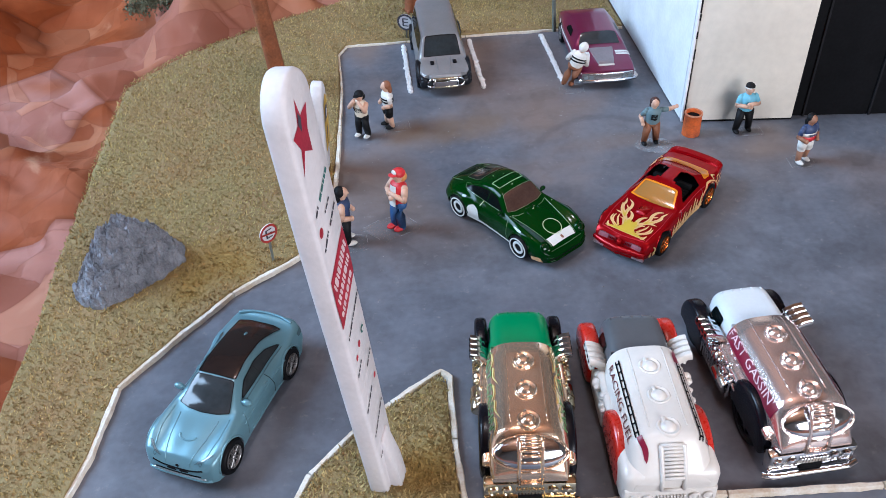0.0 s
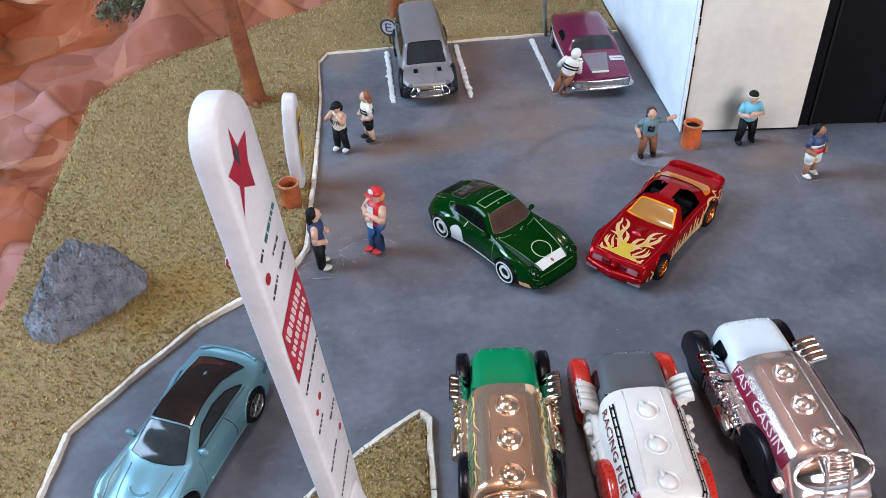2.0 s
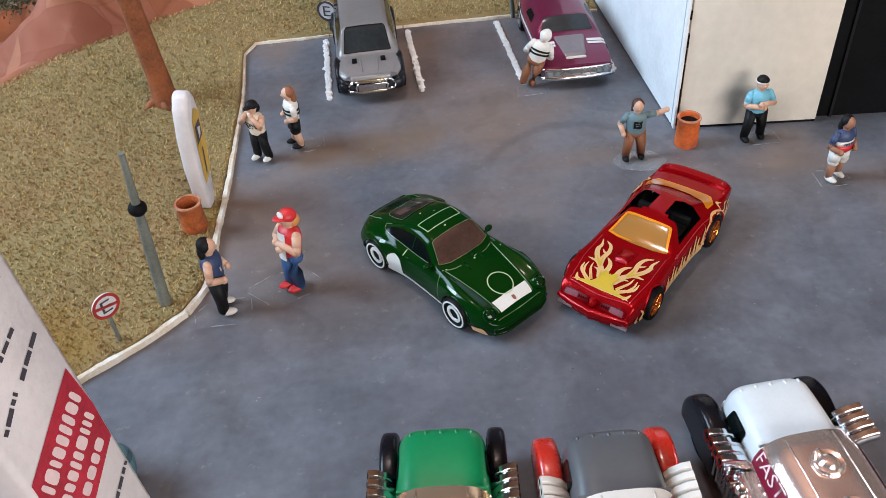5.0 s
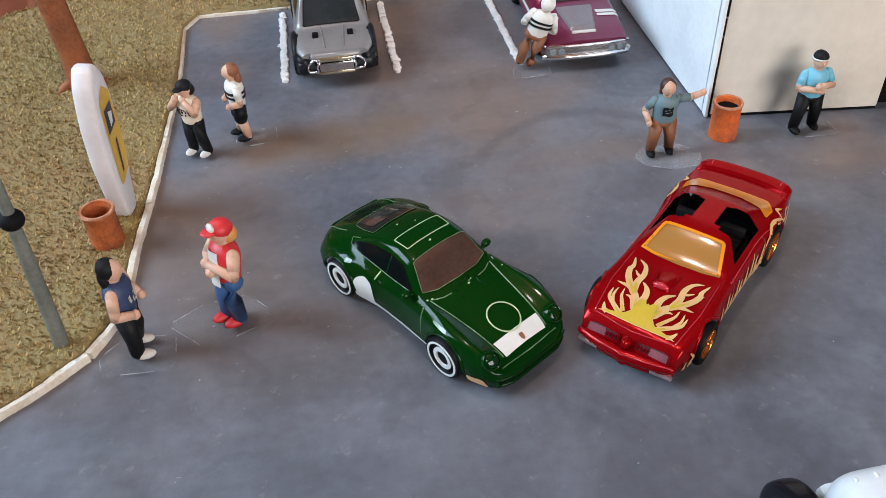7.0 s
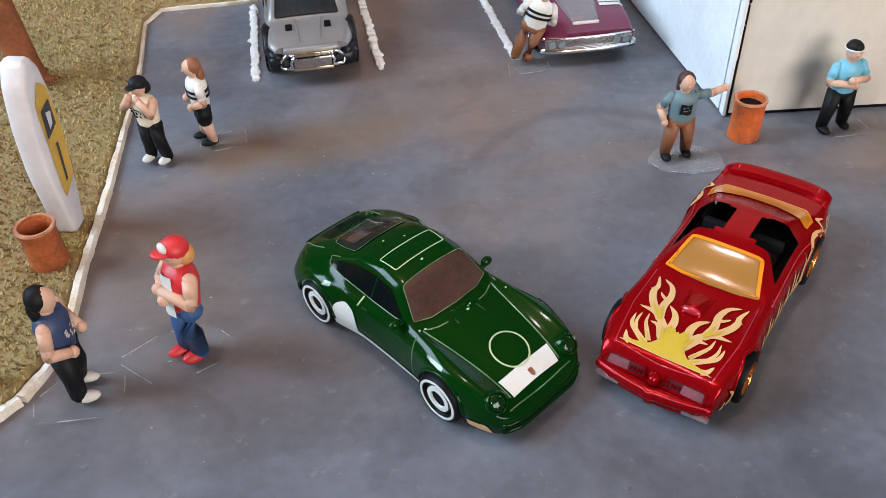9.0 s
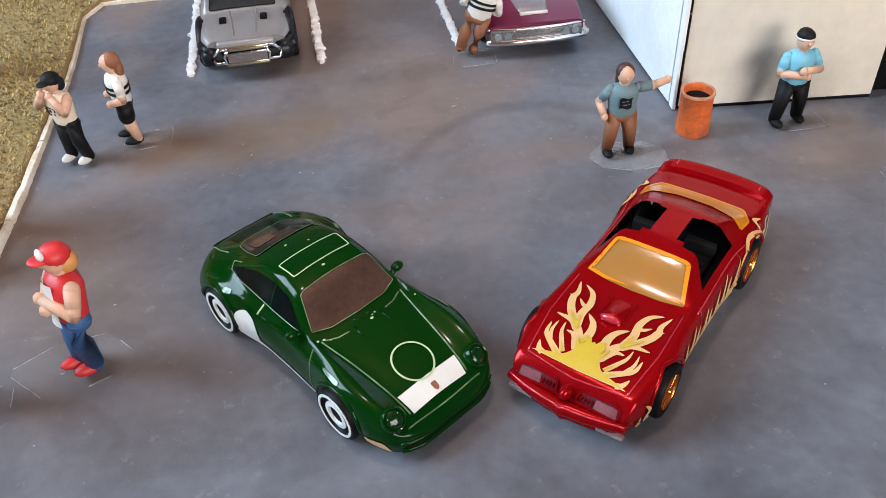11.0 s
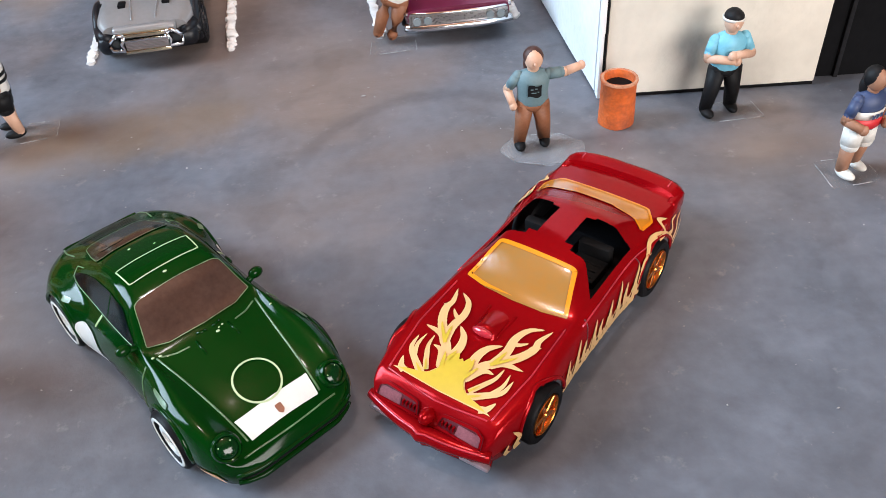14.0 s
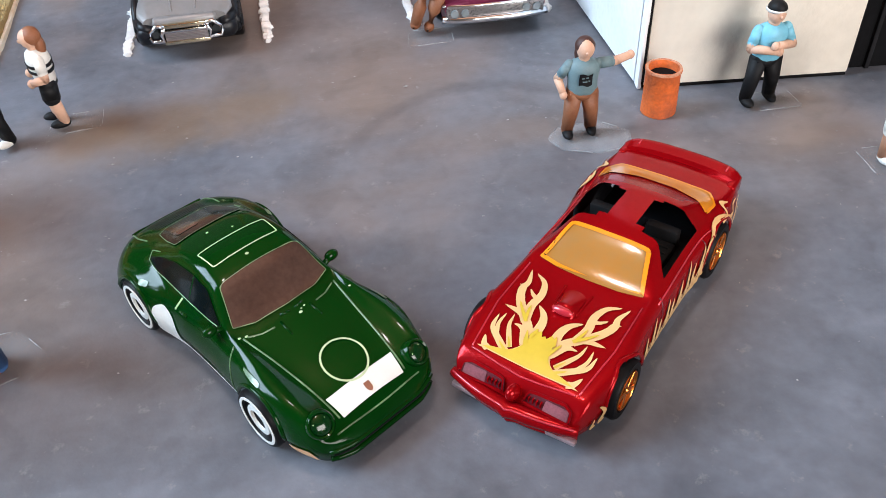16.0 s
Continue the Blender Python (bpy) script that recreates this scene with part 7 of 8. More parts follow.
tanker(pose(0.0446, -0.0784, 0, 0, 0, 2.0) @ Matrix.Scale(1.05, 4), "chrome toy fuel tanker with a white cab and black fenders", M_WHITECAB, M_TANKCHROME, M_CHROME, M_BLACKFENDER, "chrome")
# ---- building, signs, bins, poles, trees, rock ----
M_ORANGEBIN = mat("orange_bin_paint", (0.68, 0.13, 0.02), 0.6, 0, 0.3, 150, 0.0005, 900, color2=(0.28, 0.06, 0.02))
M_CLAYBIN = mat("rusty_bin_paint", (0.55, 0.135, 0.035), 0.65, 0, 0.3, 150, 0.0006, 900)
M_POLE = mat("grey_green_pole", (0.17, 0.18, 0.15), 0.7, 0, 0.2, 120, 0.0003, 900)
M_STAR = mat("red_star_print", (0.42, 0.012, 0.04), 0.55, 0, 0.15, 150)
M_INK = mat("dark_ink", (0.05, 0.045, 0.06), 0.6, 0, 0.1, 100)
M_TEALINK = mat("teal_ink", (0.04, 0.16, 0.14), 0.6, 0, 0.1, 100)
M_YELPANEL = mat("yellow_sign_print", (0.66, 0.40, 0.06), 0.6, 0, 0.12, 80)
M_SIGNRED = mat("red_sign_ring", (0.42, 0.03, 0.02), 0.6, 0, 0.2, 200)
M_LEAF = mat("dry_lichen", (0.14, 0.15, 0.09), 0.95, 0, 0.2, 100, island=0.4)
# lighter and bluer than the front: cool window light put into the colour
M_COOLCARD = mat("cool_lit_card", (0.86, 0.87, 0.88), 0.7, 0, 0.06, 60, 0.0003, 600)
M_SLAT = mat("dark_door_strip", (0.014, 0.014, 0.016), 0.7, 0, 0.2, 80, spec=0.15)


def building():
    t = thing("building", pose(0.0737, 0.0998, 0, 0, 0, -7.0), "white card building with a black garage opening", "building")
    H = 0.13
    bm = bmesh.new()
    box(bm, 0.0016, 0.0575, 0, 0.003, 0.0012, H, 0.0004)
    part("front_wall", bm, M_WALLW, t, "white card front wall, warm light in its tint")
    bm = bmesh.new()
    box(bm, -0.0002, 0.0010, -0.0004, 0.0030, 0.0004, H, 0.0004)
    part("corner_strip", bm, M_COOLCARD, t, "white corner strip with a dark crack")
    bm = bmesh.new()
    rnd = random.Random(5)
    z = 0.002
    while z < H - 0.01:
        h = rnd.uniform(0.002, 0.011)
        box(bm, 0.0010 - rnd.uniform(0.0, 0.0003), 0.0012 + rnd.uniform(0.0, 0.0003) + 0.0006 * z / H, -0.00045, 0.001, z, z + h, 0)
        z += h + rnd.choice((0.0, 0.001, 0.003, 0.006))
    part("crack", bm, M_BLACK, t)
    bm = bmesh.new()
    box(bm, 0, 0.003, 0.0032, 0.19, 0.0008, H, 0.0004, m=pose(0, 0, 0, 0, 0, 6.9))
    part("side_wall", bm, M_COOLCARD, t, "white card side wall, cool light in its tint")
    bm = bmesh.new()
    box(bm, 0.0018, 0.0575, 0.0006, 0.0026, 0.0, 0.0014)
    part("base_gap", bm, M_BLACK, t)
    bm = bmesh.new()
    box(bm, 0.0577, 0.15, 0.0040, 0.0058, 0.0, H, 0.0002)
    door = part("garage_door", bm, M_BLACK, t, "black garage opening")
    for x in (0.0640, 0.0980):
        bm = bmesh.new()
        box(bm, x, x + 0.0012, 0.0030, 0.0042, 0.0, H, 0.0002)
        part("door_strip", bm, M_SLAT, door)
    bm = bmesh.new()
    box(bm, -0.002, 0.152, -0.002, 0.20, H, H + 0.003, 0.0004)
    part("roof", bm, M_WALLW, t)


building()


def slab(profile, thick, bevel=0.0008):
    """An upright slab: profile in (along y, up z), thick along x."""
    bm = bmesh.new()
    prism(bm, profile, -thick / 2, thick / 2, Matrix(((0, 0, 1, 0), (1, 0, 0, 0), (0, 1, 0, 0), (0, 0, 0, 1))), bevel)
    return bm


def on_face(poly, x):
    """A thin printed shape on the slab's face at x, outline in (y, z)."""
    bm = bmesh.new()
    bm.faces.new([bm.verts.new((x, a, b)) for a, b in poly])
    bm.normal_update()
    bmesh.ops.triangulate(bm, faces=bm.faces[:])
    return bm


def slanted(p, q, h):
    """A line of print from p to q, h high, in words of uneven length."""
    p, q = Vector(p), Vector(q)
    rnd = random.Random(int(p.y * 1e5))
    d = (q - p).normalized()
    nr = Vector((-d.y, d.x)) * h / 2
    out, s, total = [], 0.0, (q - p).length
    while s < total - 0.0003:
        ln = min(rnd.uniform(0.0007, 0.0024), total - s)
        a, b = p + d * s, p + d * (s + ln)
        k = rnd.uniform(0.7, 1.1)
        out.append([tuple(a - nr * k), tuple(b - nr), tuple(b + nr * k), tuple(a + nr)])
        s += ln + 0.0004
    return out


def totem():
    t = thing("totem_sign", pose(-0.0938, -0.1012, 0.0, 0, -4.0, -15.0), "tall white rounded totem sign with red and dark print", "sign")
    W, T, C = 0.0093, 0.0064, -0.0006
    prof = [(C - W * 0.66, 0.0005), (C + W * 0.93, 0.0005), (C + W, 0.05), (C + W, 0.143)] + [(C + W * math.cos(a * math.pi / 26), 0.1450 + W * 1.1 * math.sin(a * math.pi / 26)) for a in range(1, 26)] + [(C - W, 0.143), (C - W, 0.11), (C - W * 0.84, 0.05)]
    part("panel", slab(prof, T, 0.0012), M_SIGNW, t, "chalky white panel", 50)
    bm = bmesh.new()
    prism(bm, [(0.0030, 0.0005), (0.0072, 0.0005), (0.0066, 0.0120), (0.0042, 0.0250), (0.0030, 0.0250)], -0.0034, 0.0038, Matrix(((1, 0, 0, 0), (0, 0, 1, 0), (0, 1, 0, 0), (0, 0, 0, 1))), 0.0006)
    part("foot", bm, M_SIGNW, t, "white wedge at the foot", 40)
    f = T / 2 + 0.00015
    star = [(-0.0033, 0.1497), (-0.0020, 0.1446), (0.0030, 0.1452), (0.0003, 0.1396), (0.0002, 0.1335), (-0.0044, 0.1364), (-0.0082, 0.1312), (-0.0061, 0.1378), (-0.0090, 0.1422), (-0.0048, 0.1434)]
    part("star_print", on_face(star, f), M_STAR, t, "red pointed star shape", 180)
    part("star_shade", on_face([(-0.0036, 0.1462), (-0.0022, 0.1442), (-0.0034, 0.1408), (-0.0046, 0.1432)], f + 0.0001), M_INK, t, "dark edge of the star", 180)
    rows = [((-0.0032, 0.1208), (0.0055, 0.1249), 0.0013, 0), ((-0.0017, 0.1160), (0.0031, 0.1177), 0.0008, 1), ((-0.0005, 0.1110), (0.0063, 0.1142), 0.0010, 1), ((-0.0076, 0.1188), (-0.0050, 0.1204), 0.0010, 1), ((-0.0075, 0.1078), (-0.0024, 0.1107), 0.0010, 1),
            ((-0.0071, 0.0753), (0.0075, 0.0815), 0.0010, 1), ((-0.0070, 0.0600), (-0.0020, 0.0622), 0.0010, 1), ((0.0010, 0.0560), (0.0070, 0.0586), 0.0010, 1), ((-0.0072, 0.0440), (0.0010, 0.0476), 0.0010, 1), ((-0.0060, 0.0310), (0.0060, 0.0360), 0.0009, 1), ((-0.0055, 0.0200), (0.0020, 0.0232), 0.0009, 1)]
    for p, q, h, k in rows:
        for poly in slanted(p, q, h):
            part("text_bar", on_face(poly, f), M_INK if k else M_TEALINK, t, "", 180)
    for y, z, r in ((-0.0069, 0.1136, 0.0014), (-0.0008, 0.0677, 0.0011), (-0.0045, 0.0655, 0.0009), (0.0050, 0.0480, 0.0010)):
        part("print_dot", on_face(circle(y, z, r, 16), f), M_REDBLOCK, t, "", 180)
    part("print_ring", on_face(circle(0.0038, 0.0692, 0.0013, 18), f), M_TEALINK, t, "small teal disc", 180)
    part("print_ring", on_face(circle(0.0038, 0.0692, 0.0007, 14), f + 0.0001), M_SIGNW, t, "", 180)
    block = [(-0.0089, 0.0985), (-0.0092, 0.0900), (-0.0088, 0.0812), (-0.0020, 0.0840), (0.0077, 0.0882), (0.0079, 0.0960), (0.0070, 0.1050), (0.0000, 0.1022)]
    part("red_block", on_face(block, f), M_REDBLOCK, t, "red printed block with pale unreadable script", 180)
    # lines of pale script, too worn to read
    for p, q, h in (((-0.0076, 0.0950), (0.0060, 0.1004), 0.0034), ((-0.0074, 0.0898), (0.0066, 0.0956), 0.0030), ((-0.0074, 0.0850), (0.0058, 0.0904), 0.0024)):
        for poly in slanted(p, q, h):
            part("text_bar", on_face(rounded(poly, 0.3, 2), f + 0.0001), M_LETTER_PINK, t, "", 180)


M_REDBLOCK = mat("red_block_print", (0.50, 0.018, 0.045), 0.55, 0, 0.2, 150)
totem()


def small_totem():
    t = thing("small_totem_sign", pose(-0.1152, 0.0848, 0.0, 0, 4.0, -9) @ Matrix.Diagonal((1, 1, 1.08, 1)), "white chalky totem sign with a yellow printed panel", "sign")
    prof = [(-0.0030, 0.0010), (0.0080, 0.0010), (0.0098, 0.0100), (0.0120, 0.0240), (0.0112, 0.0360), (0.0075, 0.0440), (0.0020, 0.0478), (-0.0040, 0.0478), (-0.0090, 0.0430), (-0.0118, 0.0330), (-0.0112, 0.0215), (-0.0072, 0.0110)]
    slim = lambda poly: [(a * 0.60, b) for a, b in poly]
    part("panel", slab(slim(rounded(prof, 0.2, 2)), 0.0056, 0.0010), M_SIGNW, t, "chalky white panel", 50)
    f = 0.0029 + 0.0002
    part("yellow_print", on_face(slim(rounded([(-0.0042, 0.0125), (0.0086, 0.0150), (0.0098, 0.0270), (0.0070, 0.0390), (0.0005, 0.0420), (-0.0062, 0.0380)], 0.15)), f), M_YELPANEL, t, "yellow printed panel", 180)
    part("logo_shape", on_face([(-0.0026, 0.0290), (0.0034, 0.0300), (0.0030, 0.0365), (-0.0024, 0.0360)], f + 0.0002), M_INK, t, "dark square mark", 180)
    part("logo_shape", on_face([(-0.0006, 0.0306), (0.0012, 0.0312), (0.0020, 0.0340), (-0.0008, 0.0350)], f + 0.0004), M_SIGNW, t, "", 180)
    part("text_bar", on_face([(0.0000, 0.0160), (0.0012, 0.0162), (0.0016, 0.0262), (0.0004, 0.0262)], f + 0.0002), M_INK, t, "", 180)


small_totem()


def bin_can(x, y, r, h, material, label, fill=0.82):
    t = thing("litter_bin", pose(x, y, 0.0), label, "bin", "litter bins")
    bm = bmesh.new()
    lathe(bm, [(0.0002, 0.001), (0.0002, r * 1.02), (h * 0.3, r), (h * 0.92, r * 0.98), (h * 0.95, r * 1.05), (h, r * 1.04), (h, r * 0.86), (h * 0.94, r * 0.84), (h * 0.45, r * 0.80), (h * 0.4, 0.001)], 32, "z")
    for v in bm.verts:
        v.co.x += 0.0004 * noise.noise((v.co.x * 300, v.co.y * 300, v.co.z * 200 + x * 50))
        v.co.y += 0.0004 * noise.noise((v.co.y * 300, v.co.x * 300, v.co.z * 200))
    body = part("body", bm, material, t, "", 50)
    bm = bmesh.new()
    lathe(bm, [(h * 0.96, r * 0.87), (h * 1.01, r * 0.9), (h * 1.01, r * 1.03), (h * 0.97, r * 1.07)], 32, "z", caps=False)
    part("rim", bm, M_CLAYRIM, t, "pale worn rim", 50)
    # black disc added to make the inside of the bin dark
    bm = bmesh.new()
    lathe(bm, [(h * fill, 0.0001), (h * fill, r * 0.825), (h * (fill + 0.02), r * 0.825), (h * (fill + 0.03), 0.0001)], 24, "z")
    part("dark_disc", bm, M_BLACK, t, "black disc that darkens the inside")


M_CLAYRIM = mat("worn_rim", (0.50, 0.26, 0.16), 0.7, 0, 0.4, 300, color2=(0.3, 0.08, 0.03))
bin_can(0.0752, 0.0886, 0.0044, 0.0128, M_ORANGEBIN, "orange painted litter bin by the building corner")
bin_can(-0.1176, 0.0716, 0.0046, 0.0138, M_CLAYBIN, "rust-red litter bin beside the small totem", 0.55)


def road_sign(x, y, z, r, rz, base_z, ring_m, crossed, label):
    t = thing("road_sign", pose(x, y, 0, 0, 0, rz), label, "road sign", "road signs")
    bm = bmesh.new()
    cyl(bm, (0, 0.0006, base_z - 0.002), (0, 0.0006, z - r * 0.5), 0.0006, None, 10)
    part("post", bm, M_POLE, t, smooth=50)
    bm = bmesh.new()
    lathe(bm, [(-0.0003, 0.0001), (-0.0003, r), (0.0003, r), (0.0003, 0.0001)], 32, "z")
    bm.transform(pose(0, 0, z, 90, 0, 0))
    disc = part("disc", bm, M_SIGNW, t, "white round sign face", 40)
    bm = bmesh.new()
    lathe(bm, [(0.0003, r * 1.02), (0.0005, r * 1.02), (0.0005, r * 0.80), (0.0003, r * 0.80)], 32, "z", caps=False)
    bm.transform(pose(0, 0, z, 90, 0, 0))
    part("ring", bm, ring_m, disc, "", 40)
    bm = letters("E", r * 0.75, r * 1.0)
    bm.transform(pose(-r * 0.37, -0.0005, z - r * 0.5, 90, 0, 0))
    part("letter", bm, M_INK, disc, "", 180)
    if crossed:
        bm = bmesh.new()
        box(bm, -r * 0.85, r * 0.85, -0.0008, -0.0006, -r * 0.09, r * 0.09, m=pose(0, 0, z, 0, 12, 0))
        part("bar", bm, ring_m, disc)


road_sign(-0.0634, 0.2205, 0.0128, 0.0052, -24, 0.0022, M_INK, False, "white round parking sign with a black letter")
road_sign(-0.1366, 0.0178, 0.0172, 0.0045, 42, 0.0022, M_SIGNRED, True, "white round no-parking sign with a red ring")


def pole(x, y, top, r, label, knob=None):
    t = thing("thin_pole", pose(x, y, 0), label, "pole")
    part("shaft", bent_bar([(0, 0, -0.001), (top[0] * 0.5, top[1] * 0.5, top[2] * 0.5), top], [r * 1.15, r, r * 0.55], 12), M_POLE, t, smooth=60)
    if knob:
        bm = bmesh.new()
        ball(bm, (top[0] * knob, top[1] * knob, top[2] * knob), r * 1.7, r * 1.7, r * 1.5, 14)
        part("knob", bm, M_BLACK, t, "small black knob", 60)


pole(-0.1240, 0.0322, (0.0046, -0.003, 0.0640), 0.0017, "grey-green tapered pole with a black knob", 0.68)
pole(0.0298, 0.2172, (-0.0025, 0.0, 0.050), 0.0011, "thin olive pole behind the parked coupe")


def tree(x, y, lean, h, r, seed, label):
    t = thing("tree", pose(x, y, 0), label, "tree")
    rnd = random.Random(seed)
    path = [(lean[0] * s + 0.001 * math.sin(s * 5 + seed), lean[1] * s, -0.002 + (h + 0.002) * s) for s in (0, 0.04, 0.12, 0.3, 0.5, 0.75, 1.0)]
    bm = bent_bar(path, [r * 1.45, r * 1.2, r * 1.02, r * 0.95, r * 0.88, r * 0.75, r * 0.5], 16)
    for v in bm.verts:
        v.co += v.normal * 0 + Vector((noise.noise(v.co * 200), noise.noise(v.co * 200 + Vector((5, 0, 0))), 0)) * 0.0007
    trunk = part("trunk", bm, M_TRUNK, t, "red-brown clay trunk", 60)
    for k in range(5):
        a = k * 1.3 + seed
        part("root", bent_bar([(0, 0, 0.004), (r * 1.3 * math.cos(a), r * 1.3 * math.sin(a), 0.0025), (r * 2.1 * math.cos(a + 0.2), r * 2.1 * math.sin(a + 0.2), 0.0012)], [r * 0.5, r * 0.35, r * 0.12], 8), M_TRUNK, trunk, smooth=180)
    tips = []
    for k in range(6):
        a, s = k * 1.05 + seed, 0.72 + 0.05 * k
        p = Vector((lean[0] * s, lean[1] * s, h * s))
        q = p + Vector((0.020 * math.cos(a), 0.020 * math.sin(a), 0.022))
        part("limb", bent_bar([p, p.lerp(q, 0.5) + Vector((0, 0, 0.003)), q], [r * 0.4, r * 0.3, r * 0.15], 8), M_TRUNK, trunk, smooth=180)
        tips.append(q)
    leaf_cloud("crown", tips, 0.014, 900, seed, t)


def leaf_cloud(name, tips, spread, count, seed, parent, kind=""):
    """Many small bent leaves round a handful of tips."""
    rnd = random.Random(seed)
    verts, faces = [], []
    for k in range(count):
        c = rnd.choice(tips)
        p = Vector(c) + Vector((rnd.gauss(0, 1), rnd.gauss(0, 1), rnd.gauss(0, 0.7))) * spread * 0.6
        a, b = Vector((rnd.gauss(0, 1), rnd.gauss(0, 1), rnd.gauss(0, 1))).normalized(), Vector((rnd.gauss(0, 1), rnd.gauss(0, 1), rnd.gauss(0, 1))).normalized()
        s = rnd.uniform(0.0008, 0.0022)
        i = len(verts)
        verts += [p - a * s, p + b * s * 0.5, p + a * s, p - b * s * 0.5 + Vector((0, 0, s * 0.3))]
        faces += [(i, i + 1, i + 2), (i, i + 2, i + 3)]
    me = bpy.data.meshes.new(name)
    me.from_pydata([tuple(v) for v in verts], [], faces)
    me.materials.append(M_LEAF)
    ob = new(name, me)
    if parent:
        ob.parent = parent
    return ob


tree(-0.1405, 0.1690, (-0.006, 0.004), 0.125, 0.0050, 1, "model tree with a red-brown clay trunk on the verge")
tree(-0.0560, 0.2600, (-0.002, 0.002), 0.120, 0.0042, 4, "model tree with a red-brown trunk behind the parked vehicles")
t = thing("shrub", pose(-0.222, 0.291, 0.0), "grey-green dry lichen shrub on the paper", "shrub")
leaf_cloud("foliage", [Vector((dx, dy, dz)) for dx, dy, dz in ((-0.018, 0.0, 0.007), (-0.008, 0.004, 0.009), (0.002, 0.0, 0.010), (0.012, 0.003, 0.008), (0.020, -0.001, 0.006), (0.006, 0.010, 0.012), (-0.012, 0.012, 0.012))], 0.008, 2200, 8, t)
part("stem", bent_bar([(0, 0.004, -0.008), (0.001, 0.005, 0.004), (0.002, 0.006, 0.010)], [0.0016, 0.0012, 0.0006]), M_TRUNK, t, smooth=180)


def rock():
    base = [(-0.2215, 0.0080), (-0.2160, -0.0010), (-0.2070, -0.0042), (-0.1960, 0.0015), (-0.1860, 0.0110), (-0.1755, 0.0225), (-0.1780, 0.0330), (-0.1900, 0.0440), (-0.2020, 0.0420), (-0.2120, 0.0300)]
    loop = along(base + base[:1], 0.0005)[:-1]
    top = Vector((-0.2015, 0.0245))
    bm = bmesh.new()
    rows = []
    R = 84
    for k in range(R + 1):
        f = 1 - k / R
        row = []
        for p in loop:
            q = top + (p - top) * (0.05 + 0.95 * f)
            z = 0.0228 * min(1.0, 1.25 * (1 - f)) ** 0.80 * (1 + 0.05 * noise.noise((q.x * 60, q.y * 60, 2))) + 0.0022
            q = q + Vector((noise.noise((q.x * 240, q.y * 240, 11)), noise.noise((q.x * 240, q.y * 240, 17)))) * 0.0012
            z += 0.0026 * abs(noise.noise((q.x * 230, q.y * 230, z * 200))) + 0.0026 * noise.noise((q.x * 430, q.y * 430, 5)) + 0.0019 * noise.noise((q.x * 850, q.y * 850, 8)) + 0.0015 * noise.noise((q.x * 1500, q.y * 1500, z * 900)) - (0.003 if k == 0 else 0)
            row.append(bm.verts.new((q.x + 0.0008 * noise.noise((q.x * 300, q.y * 300, 3)), q.y, z)))
        rows.append(row)
    n = len(loop)
    for a, b in zip(rows, rows[1:]):
        for i in range(n):
            bm.faces.new((a[i], a[(i + 1) % n], b[(i + 1) % n], b[i]))
    bm.faces.new(rows[-1])
    tagged(obj("boulder", bm, M_ROCK, smooth=30), "rough blue-grey model boulder on the turf", "rock")


rock()


M_DUST = mat("pale_dust", (0.42, 0.41, 0.40), 0.8, 0, 0.3, 200)


def specks():
    """White crumbs and paint dust scattered on the road."""
    rnd = random.Random(11)
    verts, faces = [], []
    for k in range(320):
        x, y = rnd.uniform(-0.10, 0.17), rnd.uniform(-0.06, 0.20)
        if rnd.random() < 0.35:
            x, y = rnd.gauss(-0.03, 0.05), rnd.gauss(0.09, 0.03)
        s = 0.00010 + 0.00026 * rnd.random() ** 2.5 * (1.6 if rnd.random() < 0.08 else 1)
        if not (-0.10 < x < 0.2 and -0.05 < y < 0.2) or (x > 0.07 and y > 0.09):
            continue
        a = rnd.uniform(0, 6.28)
        st = rnd.choice((1, 1, 1.6, 2.4))
        i = len(verts)
        verts += [(x + s * st * math.cos(a + j * 1.57) * rnd.uniform(0.4, 1), y + s * math.sin(a + j * 1.57) * rnd.uniform(0.4, 1), 0.0004) for j in range(4)] + [(x, y, 0.0004 + s * 0.8)]
        faces += [(i, i + 1, i + 4), (i + 1, i + 2, i + 4), (i + 2, i + 3, i + 4), (i + 3, i, i + 4)]
    me = bpy.data.meshes.new("dust_specks")
    me.from_pydata(verts, [], faces)
    me.materials.append(M_DUST)
    tagged(new("dust_specks", me), "tiny white crumbs and dust on the road", "dust", kind="stuff")


specks()

# ---- painted figurines: each one plain mesh ----
SKIN = mat("skin_paint", (0.60, 0.36, 0.25), 0.6, 0, 0.08, 200)
SKINDARK = mat("brown_skin_paint", (0.30, 0.14, 0.08), 0.6, 0, 0.08, 200)
C_BLACK = mat("black_clay", (0.006, 0.006, 0.007), 0.6, 0, 0.1, 200, spec=0.2)
C_WHITE = mat("white_clay", (0.66, 0.63, 0.58), 0.6, 0, 0.08, 200)
C_CREAM = mat("cream_clay", (0.72, 0.60, 0.46), 0.6, 0, 0.08, 200)
C_RED = mat("red_clay", (0.55, 0.02, 0.025), 0.5, 0, 0.08, 200)
C_BLUE = mat("denim_clay", (0.03, 0.09, 0.23), 0.6, 0, 0.1, 200)
C_BROWN = mat("brown_clay", (0.24, 0.085, 0.035), 0.6, 0, 0.12, 200)
C_TEAL = mat("teal_clay", (0.12, 0.19, 0.21), 0.6, 0, 0.08, 200)
C_SKY = mat("sky_blue_clay", (0.15, 0.43, 0.56), 0.55, 0, 0.08, 200)
C_NAVY = mat("navy_clay", (0.03, 0.05, 0.12), 0.55, 0, 0.08, 200)
C_DARKHAIR = mat("dark_brown_hair_paint", (0.055, 0.018, 0.012), 0.6, 0, 0.1, 200)
C_GINGER = mat("ginger_clay", (0.60, 0.27, 0.08), 0.6, 0, 0.1, 200)


